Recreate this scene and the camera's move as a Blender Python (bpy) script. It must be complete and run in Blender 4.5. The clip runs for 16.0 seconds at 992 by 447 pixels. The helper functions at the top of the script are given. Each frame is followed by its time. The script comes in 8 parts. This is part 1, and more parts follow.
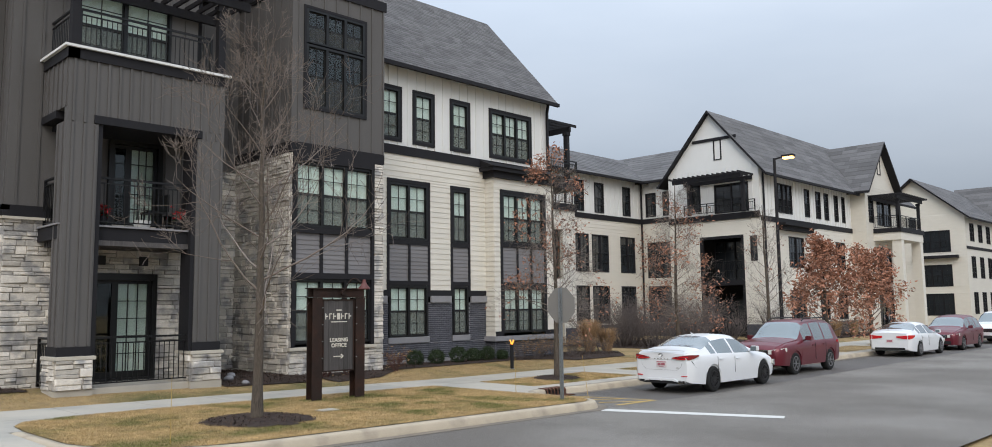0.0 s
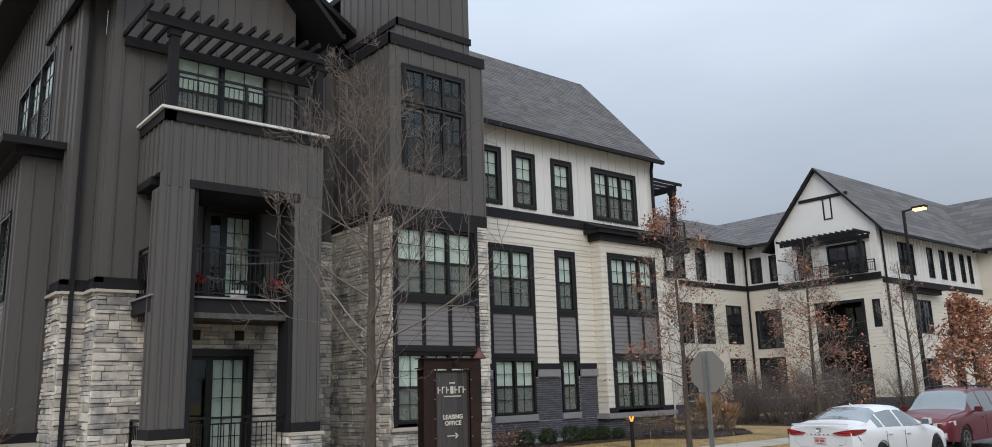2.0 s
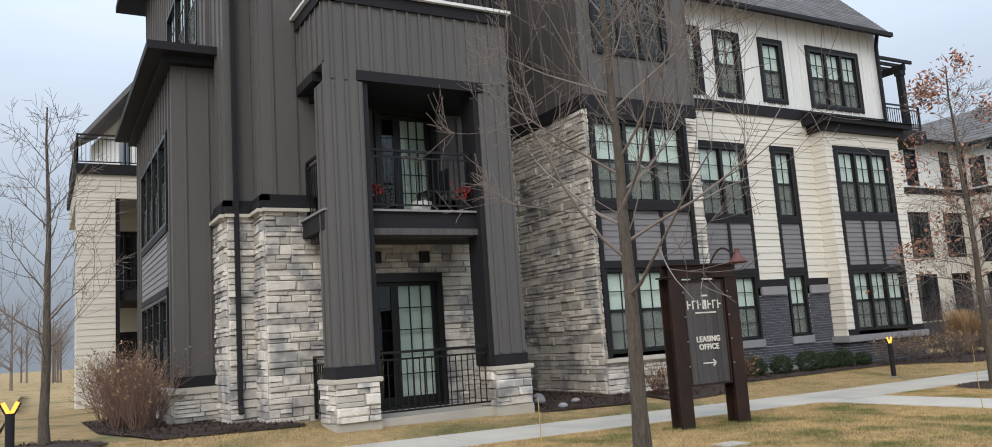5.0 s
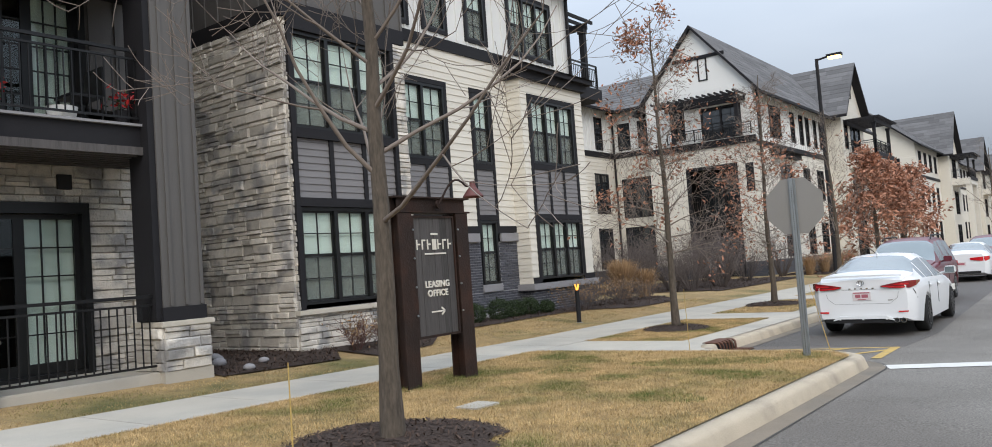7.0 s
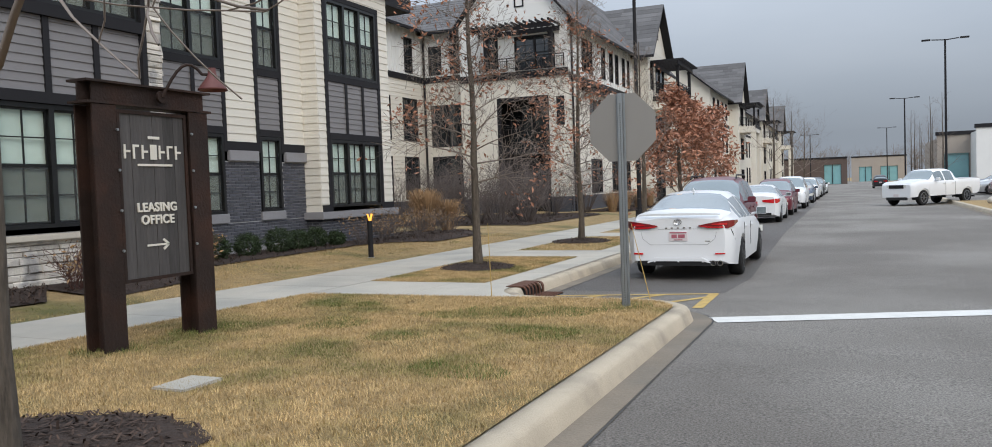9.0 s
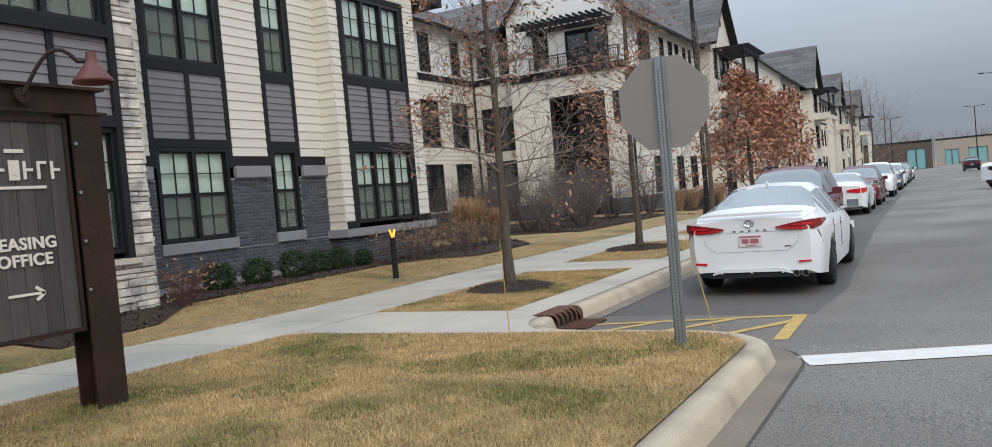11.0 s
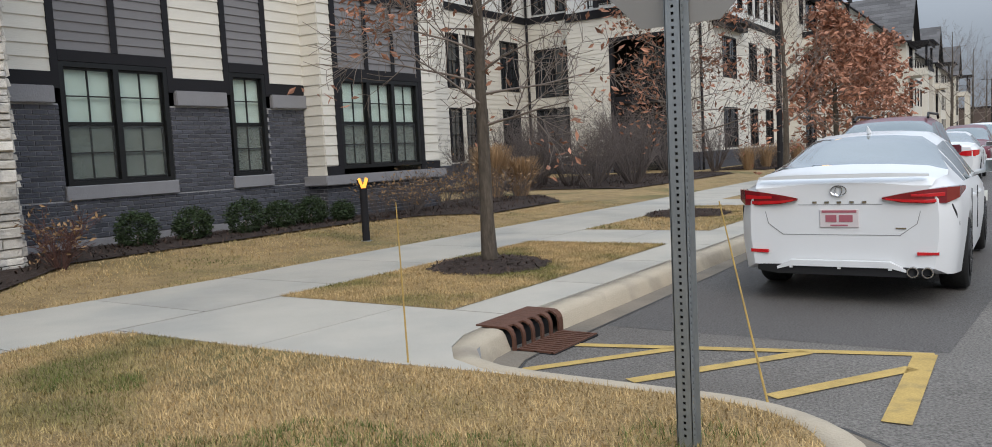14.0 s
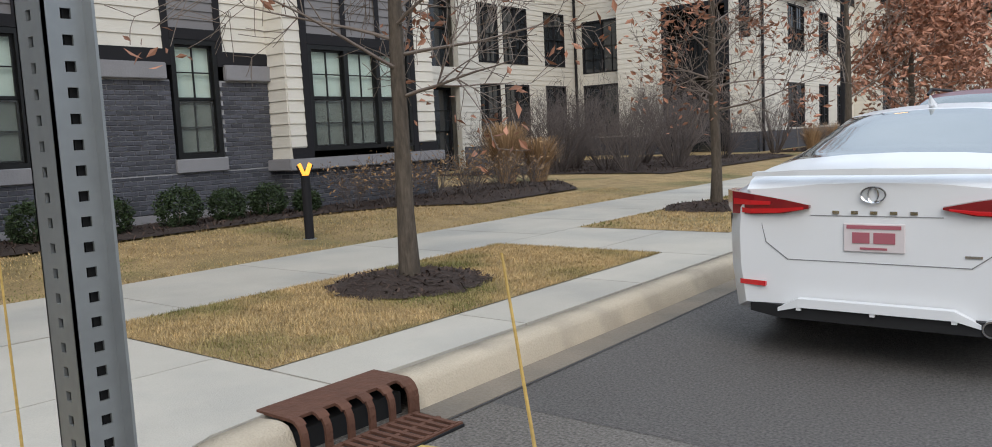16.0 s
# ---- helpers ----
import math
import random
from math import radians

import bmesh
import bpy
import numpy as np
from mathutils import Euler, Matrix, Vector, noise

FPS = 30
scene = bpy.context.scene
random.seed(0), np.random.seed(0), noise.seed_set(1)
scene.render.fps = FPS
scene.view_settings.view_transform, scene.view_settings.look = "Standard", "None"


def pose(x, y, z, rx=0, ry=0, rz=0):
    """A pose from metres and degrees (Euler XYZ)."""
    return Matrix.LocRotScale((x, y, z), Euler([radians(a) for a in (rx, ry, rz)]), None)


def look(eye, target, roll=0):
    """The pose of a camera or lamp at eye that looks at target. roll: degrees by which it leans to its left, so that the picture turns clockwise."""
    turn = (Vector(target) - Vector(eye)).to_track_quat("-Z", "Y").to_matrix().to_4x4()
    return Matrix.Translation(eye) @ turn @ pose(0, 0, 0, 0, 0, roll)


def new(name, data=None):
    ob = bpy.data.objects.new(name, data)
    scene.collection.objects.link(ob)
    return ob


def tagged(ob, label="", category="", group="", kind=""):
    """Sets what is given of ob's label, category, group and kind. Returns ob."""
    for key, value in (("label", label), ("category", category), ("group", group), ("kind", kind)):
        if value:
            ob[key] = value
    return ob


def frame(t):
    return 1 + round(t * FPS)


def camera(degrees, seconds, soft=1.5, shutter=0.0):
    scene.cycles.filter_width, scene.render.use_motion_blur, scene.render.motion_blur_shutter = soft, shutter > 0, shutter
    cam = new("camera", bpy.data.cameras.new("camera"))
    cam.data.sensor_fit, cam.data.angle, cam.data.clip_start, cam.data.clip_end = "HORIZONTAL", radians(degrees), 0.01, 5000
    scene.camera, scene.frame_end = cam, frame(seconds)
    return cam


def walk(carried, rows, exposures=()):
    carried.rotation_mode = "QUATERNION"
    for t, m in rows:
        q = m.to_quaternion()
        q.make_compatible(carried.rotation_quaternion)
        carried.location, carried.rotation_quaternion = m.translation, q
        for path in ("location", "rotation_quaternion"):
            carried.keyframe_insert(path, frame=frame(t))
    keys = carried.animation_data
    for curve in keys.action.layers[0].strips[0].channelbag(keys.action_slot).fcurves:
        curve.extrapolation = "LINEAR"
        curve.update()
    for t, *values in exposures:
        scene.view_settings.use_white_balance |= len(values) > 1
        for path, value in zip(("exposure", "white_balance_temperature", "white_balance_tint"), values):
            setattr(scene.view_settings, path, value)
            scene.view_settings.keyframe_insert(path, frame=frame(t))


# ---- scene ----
cam = camera(62.8, 16.0, 0.9)
PATH = [
    (0, (2.077, 0.251, 1.481), (0.681, 1.668, 1.689), -0.7),
    (0.5, (1.548, 0.451, 1.35), (0.151, 1.85, 1.651), -2.1),
    (1, (1.05, 0.589, 1.339), (-0.268, 2.056, 1.672), -2.0),
    (1.5, (0.608, 0.736, 1.315), (-0.773, 2.132, 1.691), -1.9),
    (2, (0.085, 0.922, 1.301), (-1.417, 2.18, 1.706), -1.8),
    (2.5, (-0.49, 1.105, 1.268), (-2.045, 2.336, 1.518), -1.8),
    (3, (-1.119, 1.255, 1.206), (-2.784, 2.335, 1.452), 0.3),
    (3.2, (-1.379, 1.344, 1.161), (-3.082, 2.346, 1.47), -0.7),
    (5.3, (-3.954, 1.81, 1.076), (-5.68, 2.791, 1.315), -4.6),
    (5.5, (-4.171, 1.799, 1.092), (-5.905, 2.781, 1.259), -4.5),
    (6, (-4.809, 1.98, 1.059), (-6.357, 3.222, 1.304), -4.1),
    (6.5, (-5.342, 2.242, 1.054), (-6.687, 3.702, 1.295), -4.6),
    (7, (-5.783, 2.563, 1.004), (-6.979, 4.162, 1.113), -4.1),
    (7.5, (-6.103, 3.021, 0.975), (-7.219, 4.681, 0.968), -4.0),
    (8, (-6.395, 3.567, 0.932), (-7.257, 5.361, 0.739), -3.2),
    (8.5, (-6.588, 4.17, 0.907), (-7.381, 5.999, 0.75), -3.0),
    (8.7, (-6.647, 4.396, 0.918), (-7.439, 6.23, 0.831), -2.0),
    (10.8, (-7.134, 6.796, 0.915), (-8.061, 8.566, 0.836), -5.2),
    (11, (-7.135, 7.016, 0.889), (-8.092, 8.771, 0.827), -5.0),
    (11.5, (-7.288, 7.642, 0.835), (-8.494, 9.233, 0.729), -5.6),
    (12, (-7.412, 8.208, 0.828), (-8.571, 9.825, 0.629), -7.4),
    (12.5, (-7.538, 8.813, 0.801), (-8.687, 10.436, 0.587), -6.7),
    (13, (-7.684, 9.368, 0.834), (-8.784, 11.025, 0.626), -4.4),
    (13.5, (-7.789, 9.992, 0.78), (-8.89, 11.65, 0.586), -4.1),
    (14, (-7.934, 10.516, 0.728), (-9.036, 12.176, 0.558), -2.9),
    (14.5, (-7.972, 11.143, 0.722), (-9.092, 12.785, 0.498), -3.7),
    (15, (-8.045, 11.67, 0.727), (-9.126, 13.337, 0.493), -3.4),
    (15.5, (-8.083, 12.384, 0.679), (-9.249, 13.984, 0.393), -3.9),
    (16, (-8.178, 13.029, 0.684), (-9.416, 14.586, 0.472), -2.8),
]
walk(cam, [(t, look(eye, target, roll)) for t, eye, target, roll in PATH], [(0.0, -0.04), (0.6, -0.22), (1.5, -0.33), (2.2, -0.2), (3.2, 0.0), (5.5, 0.14), (7.5, 0.14), (8.5, 0.04), (10.8, -0.04), (12.0, 0.12), (13.0, -0.02), (14.5, -0.12), (16.0, -0.08)])

# ---- world and light ----
world = bpy.data.worlds.new("overcast_sky")
scene.world = world
world.use_nodes = True
wn, wl = world.node_tree.nodes, world.node_tree.links
wn.clear()
sky = wn.new("ShaderNodeTexSky")
sky.sky_type = "NISHITA"
sky.sun_disc = False
sky.sun_elevation = radians(32)
sky.sun_rotation = radians(130)
sky.dust_density = 3.0
cover = wn.new("ShaderNodeMix")
cover.data_type = "RGBA"
cover.inputs[0].default_value = 0.88
coords = wn.new("ShaderNodeTexCoord")
stretch = wn.new("ShaderNodeMapping")
stretch.inputs["Scale"].default_value = (1.0, 1.0, 3.2)
cloud = wn.new("ShaderNodeTexNoise")
cloud.inputs["Scale"].default_value = 1.6
cloud.inputs["Detail"].default_value = 5
ramp = wn.new("ShaderNodeValToRGB")
ramp.color_ramp.elements[0].position, ramp.color_ramp.elements[0].color = 0.3, (5.9, 6.9, 8.3, 1)
ramp.color_ramp.elements[1].position, ramp.color_ramp.elements[1].color = 0.75, (7.7, 8.6, 9.9, 1)
back = wn.new("ShaderNodeBackground")
back.inputs["Strength"].default_value = 0.075
wout = wn.new("ShaderNodeOutputWorld")
wl.new(coords.outputs["Generated"], stretch.inputs["Vector"])
wl.new(stretch.outputs["Vector"], cloud.inputs["Vector"])
wl.new(cloud.outputs["Fac"], ramp.inputs["Fac"])
wl.new(sky.outputs["Color"], cover.inputs[6])
wl.new(ramp.outputs["Color"], cover.inputs[7])
up_axis = wn.new("ShaderNodeSeparateXYZ")
wl.new(coords.outputs["Generated"], up_axis.inputs[0])
dome = wn.new("ShaderNodeMapRange")
dome.inputs[1].default_value, dome.inputs[2].default_value, dome.inputs[3].default_value, dome.inputs[4].default_value = 0.05, 1.0, 0.60, 3.5
wl.new(up_axis.outputs["Z"], dome.inputs[0])
lift = wn.new("ShaderNodeVectorMath")
lift.operation = "SCALE"
wl.new(cover.outputs[2], lift.inputs[0])
wl.new(dome.outputs[0], lift.inputs["Scale"])
wl.new(lift.outputs[0], back.inputs["Color"])
wl.new(back.outputs["Background"], wout.inputs["Surface"])

sun = new("sun", bpy.data.lights.new("sun", "SUN"))
sun.data.energy, sun.data.angle, sun.data.color = 1.5, radians(40), (1.0, 0.92, 0.82)
sun.matrix_world = look((20, -8, 24), (0, 14, 0))


# ---- materials ----
def material(name, base, rough=0.7, metal=0.0, vary=0.12, scale=6.0, grain=0.0, grain_scale=60.0, bump=0.0, bump_scale=40.0,
             random_amount=0.0, island=False, second=None, second_scale=1.5, second_at=(0.45, 0.65), spec=0.4, squash=(1, 1, 1), coat=0.0):
    """A procedural surface: base colour with broad and fine variation, optional second colour in patches, and relief."""
    m = bpy.data.materials.new(name)
    m.use_nodes = True
    n, l = m.node_tree.nodes, m.node_tree.links
    b = n["Principled BSDF"]
    b.inputs["Roughness"].default_value, b.inputs["Metallic"].default_value = rough, metal
    b.inputs["Specular IOR Level"].default_value = spec
    b.inputs["Coat Weight"].default_value = coat
    b.inputs["Coat Roughness"].default_value = 0.04
    tc = n.new("ShaderNodeTexCoord")
    mp = n.new("ShaderNodeMapping")
    mp.inputs["Scale"].default_value = squash
    geo = n.new("ShaderNodeNewGeometry")
    l.new(geo.outputs["Position"], mp.inputs["Vector"])
    vec = mp.outputs["Vector"]

    def noise_of(s, detail=4):
        t = n.new("ShaderNodeTexNoise")
        t.inputs["Scale"].default_value, t.inputs["Detail"].default_value = s, detail
        l.new(vec, t.inputs["Vector"])
        return t.outputs["Fac"]

    def maths(op, a, c):
        t = n.new("ShaderNodeMath")
        t.operation = op
        for i, v in enumerate((a, c)):
            if isinstance(v, (int, float)):
                t.inputs[i].default_value = v
            else:
                l.new(v, t.inputs[i])
        return t.outputs[0]

    value = maths("MULTIPLY_ADD", noise_of(scale), 2 * vary)
    value.node.inputs[2].default_value = 1 - vary
    if grain:
        g = maths("MULTIPLY_ADD", noise_of(grain_scale, 2), 2 * grain)
        g.node.inputs[2].default_value = 1 - grain
        value = maths("MULTIPLY", value, g)
    if random_amount:
        if island:
            r = geo.outputs["Random Per Island"]
        else:
            r = n.new("ShaderNodeObjectInfo").outputs["Random"]
        g = maths("MULTIPLY_ADD", r, 2 * random_amount)
        g.node.inputs[2].default_value = 1 - random_amount
        value = maths("MULTIPLY", value, g)
    colour = n.new("ShaderNodeMix")
    colour.data_type = "RGBA"
    colour.inputs[6].default_value = (*base, 1)
    if second:
        colour.inputs[7].default_value = (*second, 1)
        rp = n.new("ShaderNodeMapRange")
        rp.inputs[1].default_value, rp.inputs[2].default_value = second_at
        l.new(noise_of(second_scale, 5), rp.inputs[0])
        l.new(rp.outputs[0], colour.inputs[0])
    else:
        colour.inputs[0].default_value = 0
    mul = n.new("ShaderNodeVectorMath")
    mul.operation = "SCALE"
    l.new(colour.outputs[2], mul.inputs[0])
    l.new(value, mul.inputs["Scale"])
    l.new(mul.outputs[0], b.inputs["Base Color"])
    if bump:
        bp = n.new("ShaderNodeBump")
        bp.inputs["Strength"].default_value, bp.inputs["Distance"].default_value = min(1, bump * 1.0), 0.02
        l.new(noise_of(bump_scale, 5), bp.inputs["Height"])
        l.new(bp.outputs[0], b.inputs["Normal"])
    return m


def glass_material(name, tint=(0.9, 0.95, 0.93), rough=0.0):
    m = bpy.data.materials.new(name)
    m.use_nodes = True
    n, l = m.node_tree.nodes, m.node_tree.links
    n.clear()
    out, mix, gl, tr, fr, pw = (n.new("ShaderNode" + k) for k in ("OutputMaterial", "MixShader", "BsdfGlossy", "BsdfTransparent", "LayerWeight", "Math"))
    gl.inputs["Roughness"].default_value = rough
    tr.inputs["Color"].default_value = (*tint, 1)
    pw.operation = "POWER"
    pw.inputs[1].default_value = 3.0
    l.new(fr.outputs["Facing"], pw.inputs[0])
    lift = n.new("ShaderNodeMath")
    lift.operation = "MULTIPLY_ADD"
    lift.inputs[1].default_value, lift.inputs[2].default_value = 0.55, 0.045
    l.new(pw.outputs[0], lift.inputs[0])
    l.new(lift.outputs[0], mix.inputs[0])
    l.new(tr.outputs[0], mix.inputs[1])
    l.new(gl.outputs[0], mix.inputs[2])
    l.new(mix.outputs[0], out.inputs["Surface"])
    return m


def mesh_material(name, base, clear):
    """Fine open mesh: part of the light passes."""
    m = bpy.data.materials.new(name)
    m.use_nodes = True
    n, l = m.node_tree.nodes, m.node_tree.links
    mix, tr = n.new("ShaderNodeMixShader"), n.new("ShaderNodeBsdfTransparent")
    b = n["Principled BSDF"]
    b.inputs["Base Color"].default_value, b.inputs["Roughness"].default_value = (*base, 1), 0.8
    mix.inputs[0].default_value = clear
    l.new(b.outputs[0], mix.inputs[1])
    l.new(tr.outputs[0], mix.inputs[2])
    l.new(mix.outputs[0], n["Material Output"].inputs["Surface"])
    return m


def glow_material(name, colour, strength):
    m = bpy.data.materials.new(name)
    m.use_nodes = True
    b = m.node_tree.nodes["Principled BSDF"]
    b.inputs["Base Color"].default_value = (*colour, 1)
    b.inputs["Emission Color"].default_value = (*colour, 1)
    b.inputs["Emission Strength"].default_value = strength
    return m


M_CREAM = material("cream_fibre_cement", (0.67, 0.635, 0.56), 0.65, vary=0.06, scale=2.5, grain=0.05, bump=0.15, bump_scale=30, random_amount=0.035, squash=(1, 0.3, 3))
M_WHITE = material("white_board", (0.72, 0.72, 0.70), 0.6, vary=0.05, scale=1.2, grain=0.03, bump=0.1, random_amount=0.02)
M_GREYB = material("dark_grey_board", (0.107, 0.101, 0.097), 0.55, spec=0.25, vary=0.12, scale=1.5, grain=0.06, bump=0.12, bump_scale=18, random_amount=0.05, squash=(1, 1, 0.3))
M_TRIM = material("charcoal_trim", (0.020, 0.0195, 0.022), 0.6, spec=0.15, vary=0.14, scale=3, grain=0.05, bump=0.1)
M_SPAN = material("mid_grey_siding", (0.19, 0.182, 0.185), 0.6, vary=0.07, scale=3, grain=0.05, bump=0.12, random_amount=0.04, squash=(1, 0.3, 3))
M_BLACK = material("black_metal", (0.014, 0.014, 0.015), 0.4, metal=0.3, vary=0.15, scale=9)
M_FRAME = material("black_window_frame", (0.010, 0.0105, 0.011), 0.35, vary=0.12, scale=6)
M_STONE = material("pale_ledge_stone", (0.58, 0.54, 0.48), 0.85, vary=0.22, scale=9, grain=0.16, grain_scale=70, bump=0.9, bump_scale=28, random_amount=0.3, second=(0.32, 0.31, 0.30), second_scale=2.2, second_at=(0.5, 0.62))
M_STONEJ = material("pale_ledge_stone_joined", (0.58, 0.54, 0.48), 0.85, vary=0.22, scale=9, grain=0.16, grain_scale=70, bump=0.9, bump_scale=28, random_amount=0.3, island=True, second=(0.32, 0.31, 0.30), second_scale=2.2, second_at=(0.5, 0.62))
M_TAR = material("tar", (0.05, 0.047, 0.044), 0.7, vary=0.2, scale=9)
M_MORTAR = material("stone_backing", (0.22, 0.21, 0.20), 0.95, vary=0.2, scale=20, bump=0.5)
M_CAP = material("cast_stone_cap", (0.50, 0.46, 0.39), 0.8, vary=0.12, scale=5, grain=0.1, bump=0.3)
M_BRICK = material("charcoal_brick", (0.070, 0.072, 0.086), 0.75, vary=0.16, scale=8, grain=0.14, bump=0.5, random_amount=0.28)
M_BRICKJ = material("charcoal_brick_joined", (0.070, 0.072, 0.086), 0.75, vary=0.16, scale=8, grain=0.14, bump=0.5, random_amount=0.28, island=True)
M_BMORT = material("grey_mortar", (0.38, 0.375, 0.385), 0.95, vary=0.15, scale=25, bump=0.4)
M_BCAP = material("grey_cast_sill", (0.25, 0.245, 0.255), 0.75, vary=0.1, scale=6, grain=0.08, bump=0.25)
M_ROOF = material("weathered_shingle", (0.125, 0.122, 0.124), 0.9, vary=0.18, scale=1.3, grain=0.3, grain_scale=30, bump=0.7, bump_scale=60, random_amount=0.22, island=True)
M_BLIND = material("window_blind", (0.80, 0.82, 0.78), 0.8, vary=0.06, scale=1.5, squash=(1, 1, 4))
# near-black colour standing in for shade in rooms, cores and the drain
M_UNLIT = material("unlit_depth_black", (0.012, 0.012, 0.013), 0.9, vary=0.3, scale=1)
M_DARKGLASS = material("far_window_glass", (0.028, 0.032, 0.036), 0.06, vary=0.3, scale=0.7, spec=1.0)
M_GLASS = glass_material("window_glass")
M_SCREEN = mesh_material("insect_screen", (0.06, 0.065, 0.066), 0.62)
M_CONC = material("pale_concrete", (0.44, 0.405, 0.345), 0.9, vary=0.1, scale=1.8, grain=0.1, grain_scale=120, bump=0.3, bump_scale=150, random_amount=0.05, second=(0.36, 0.34, 0.30), second_scale=0.8)
M_KERB = material("kerb_concrete", (0.45, 0.38, 0.285), 0.9, vary=0.16, scale=3, grain=0.14, grain_scale=90, bump=0.4, bump_scale=90, second=(0.27, 0.23, 0.18), second_scale=1.8, second_at=(0.5, 0.75))
M_ASPH = material("worn_asphalt", (0.160, 0.143, 0.125), 0.82, vary=0.18, scale=0.35, grain=1.15, grain_scale=70, bump=0.9, bump_scale=110, second=(0.225, 0.207, 0.184), second_scale=0.25, second_at=(0.42, 0.6))
M_ASPHD = material("dark_sealed_asphalt", (0.118, 0.107, 0.098), 0.75, vary=0.2, scale=0.5, grain=1.0, grain_scale=70, bump=0.9, bump_scale=110, second=(0.115, 0.107, 0.098), second_scale=0.6, second_at=(0.45, 0.65))
M_GUTTER = material("gutter_concrete", (0.20, 0.165, 0.125), 0.9, vary=0.25, scale=2.5, grain=0.25, grain_scale=90, bump=0.4, second=(0.15, 0.132, 0.108), second_scale=1.3, second_at=(0.42, 0.7))
M_GRASS = material("winter_lawn", (0.31, 0.215, 0.10), 0.95, vary=0.5, scale=3.5, grain=0.8, grain_scale=60, bump=0.8, bump_scale=90, second=(0.105, 0.105, 0.035), second_scale=0.55, second_at=(0.52, 0.72))
M_BLADE = material("lawn_blades", (0.46, 0.325, 0.155), 0.9, vary=0.6, scale=4.5, random_amount=0.4, island=True, second=(0.15, 0.15, 0.045), second_scale=0.9, second_at=(0.48, 0.66))
M_TUFT = material("green_grass_blades", (0.10, 0.135, 0.03), 0.9, vary=0.25, scale=2.5, random_amount=0.4, island=True, second=(0.30, 0.24, 0.10), second_scale=6, second_at=(0.5, 0.7))
M_MULCH = material("dark_mulch", (0.040, 0.026, 0.020), 0.95, vary=0.3, scale=12, grain=0.4, bump=1.0, bump_scale=45)
M_CHIP = material("mulch_chips", (0.060, 0.038, 0.028), 0.95, vary=0.3, scale=9, random_amount=0.5, island=True)
M_BARK = material("grey_bark", (0.088, 0.071, 0.055), 0.95, vary=0.6, scale=26, grain=0.5, bump=1.0, bump_scale=26, squash=(1, 1, 0.25))
M_TWIG = material("grey_brown_twig", (0.20, 0.163, 0.138), 0.9, vary=0.2, scale=4)
M_SHRUB = material("bare_shrub_twig", (0.135, 0.112, 0.104), 0.9, vary=0.25, scale=3)
M_RUST = material("rust_leaf", (0.34, 0.165, 0.105), 0.8, vary=0.2, scale=3, random_amount=0.5, island=True)
M_BOX = material("boxwood_leaf", (0.026, 0.044, 0.014), 0.6, vary=0.25, scale=6, random_amount=0.5, island=True)
M_TAN = material("dry_ornamental_grass", (0.36, 0.235, 0.13), 0.9, vary=0.2, scale=4, random_amount=0.4, island=True)
M_HYDR = material("dry_flower_head", (0.30, 0.19, 0.10), 0.9, vary=0.25, scale=8, random_amount=0.4, island=True)
M_STEEL = material("rusted_steel", (0.030, 0.018, 0.014), 0.7, metal=0.3, vary=0.35, scale=7, grain=0.2, bump=0.4, second=(0.050, 0.023, 0.015), second_scale=2.4)
M_WOOD = material("weathered_black_wood", (0.072, 0.066, 0.064), 0.75, vary=0.4, scale=10, grain=0.3, grain_scale=50, bump=0.6, bump_scale=30, random_amount=0.2, squash=(1, 1, 0.1))
M_LETTER = material("pale_letter", (0.72, 0.68, 0.60), 0.6, vary=0.05)
M_GALV = material("galvanised_steel", (0.32, 0.34, 0.35), 0.45, metal=0.7, vary=0.15, scale=9, grain=0.1)
M_SIGNBACK = material("aluminium_sign_back", (0.30, 0.285, 0.265), 0.5, metal=0.45, vary=0.06, scale=2)
M_RUSTIRON = material("rusty_cast_iron", (0.12, 0.055, 0.035), 0.85, metal=0.2, vary=0.3, scale=14, bump=0.5)
M_YELLOW = material("worn_yellow_paint", (0.47, 0.32, 0.10), 0.8, vary=0.25, scale=9, grain=0.3, grain_scale=90, second=(0.30, 0.22, 0.09), second_scale=7, second_at=(0.55, 0.75))
M_WPAINT = material("worn_white_paint", (0.60, 0.59, 0.56), 0.8, vary=0.15, scale=8, grain=0.25, grain_scale=90)
M_LAMP = glow_material("warm_lamp_glow", (1.0, 0.55, 0.16), 5.0)
M_BOLLGLOW = glow_material("amber_bollard_glow", (1.0, 0.45, 0.06), 1.1)


# ---- building helpers ----
def part(name, bm, mat, parent=None, label="", smooth=False):
    """Link a bmesh as one mesh object under a thing or a part."""
    me = bpy.data.meshes.new(name)
    bm.normal_update()
    bm.to_mesh(me)
    bm.free()
    me.materials.append(mat)
    if smooth:
        for p in me.polygons:
            p.use_smooth = True
    ob = new(name, me)
    if parent:
        ob.parent = parent
        ob.matrix_parent_inverse = parent.matrix_world.inverted() if parent.type == "EMPTY" and False else Matrix()
    if label:
        ob["label"] = label
    return ob


def box(bm, x0, x1, y0, y1, z0, z1):
    v = [bm.verts.new(p) for p in ((x0, y0, z0), (x1, y0, z0), (x1, y1, z0), (x0, y1, z0), (x0, y0, z1), (x1, y0, z1), (x1, y1, z1), (x0, y1, z1))]
    for f in ((3, 2, 1, 0), (4, 5, 6, 7), (0, 1, 5, 4), (1, 2, 6, 5), (2, 3, 7, 6), (3, 0, 4, 7)):
        bm.faces.new([v[i] for i in f])


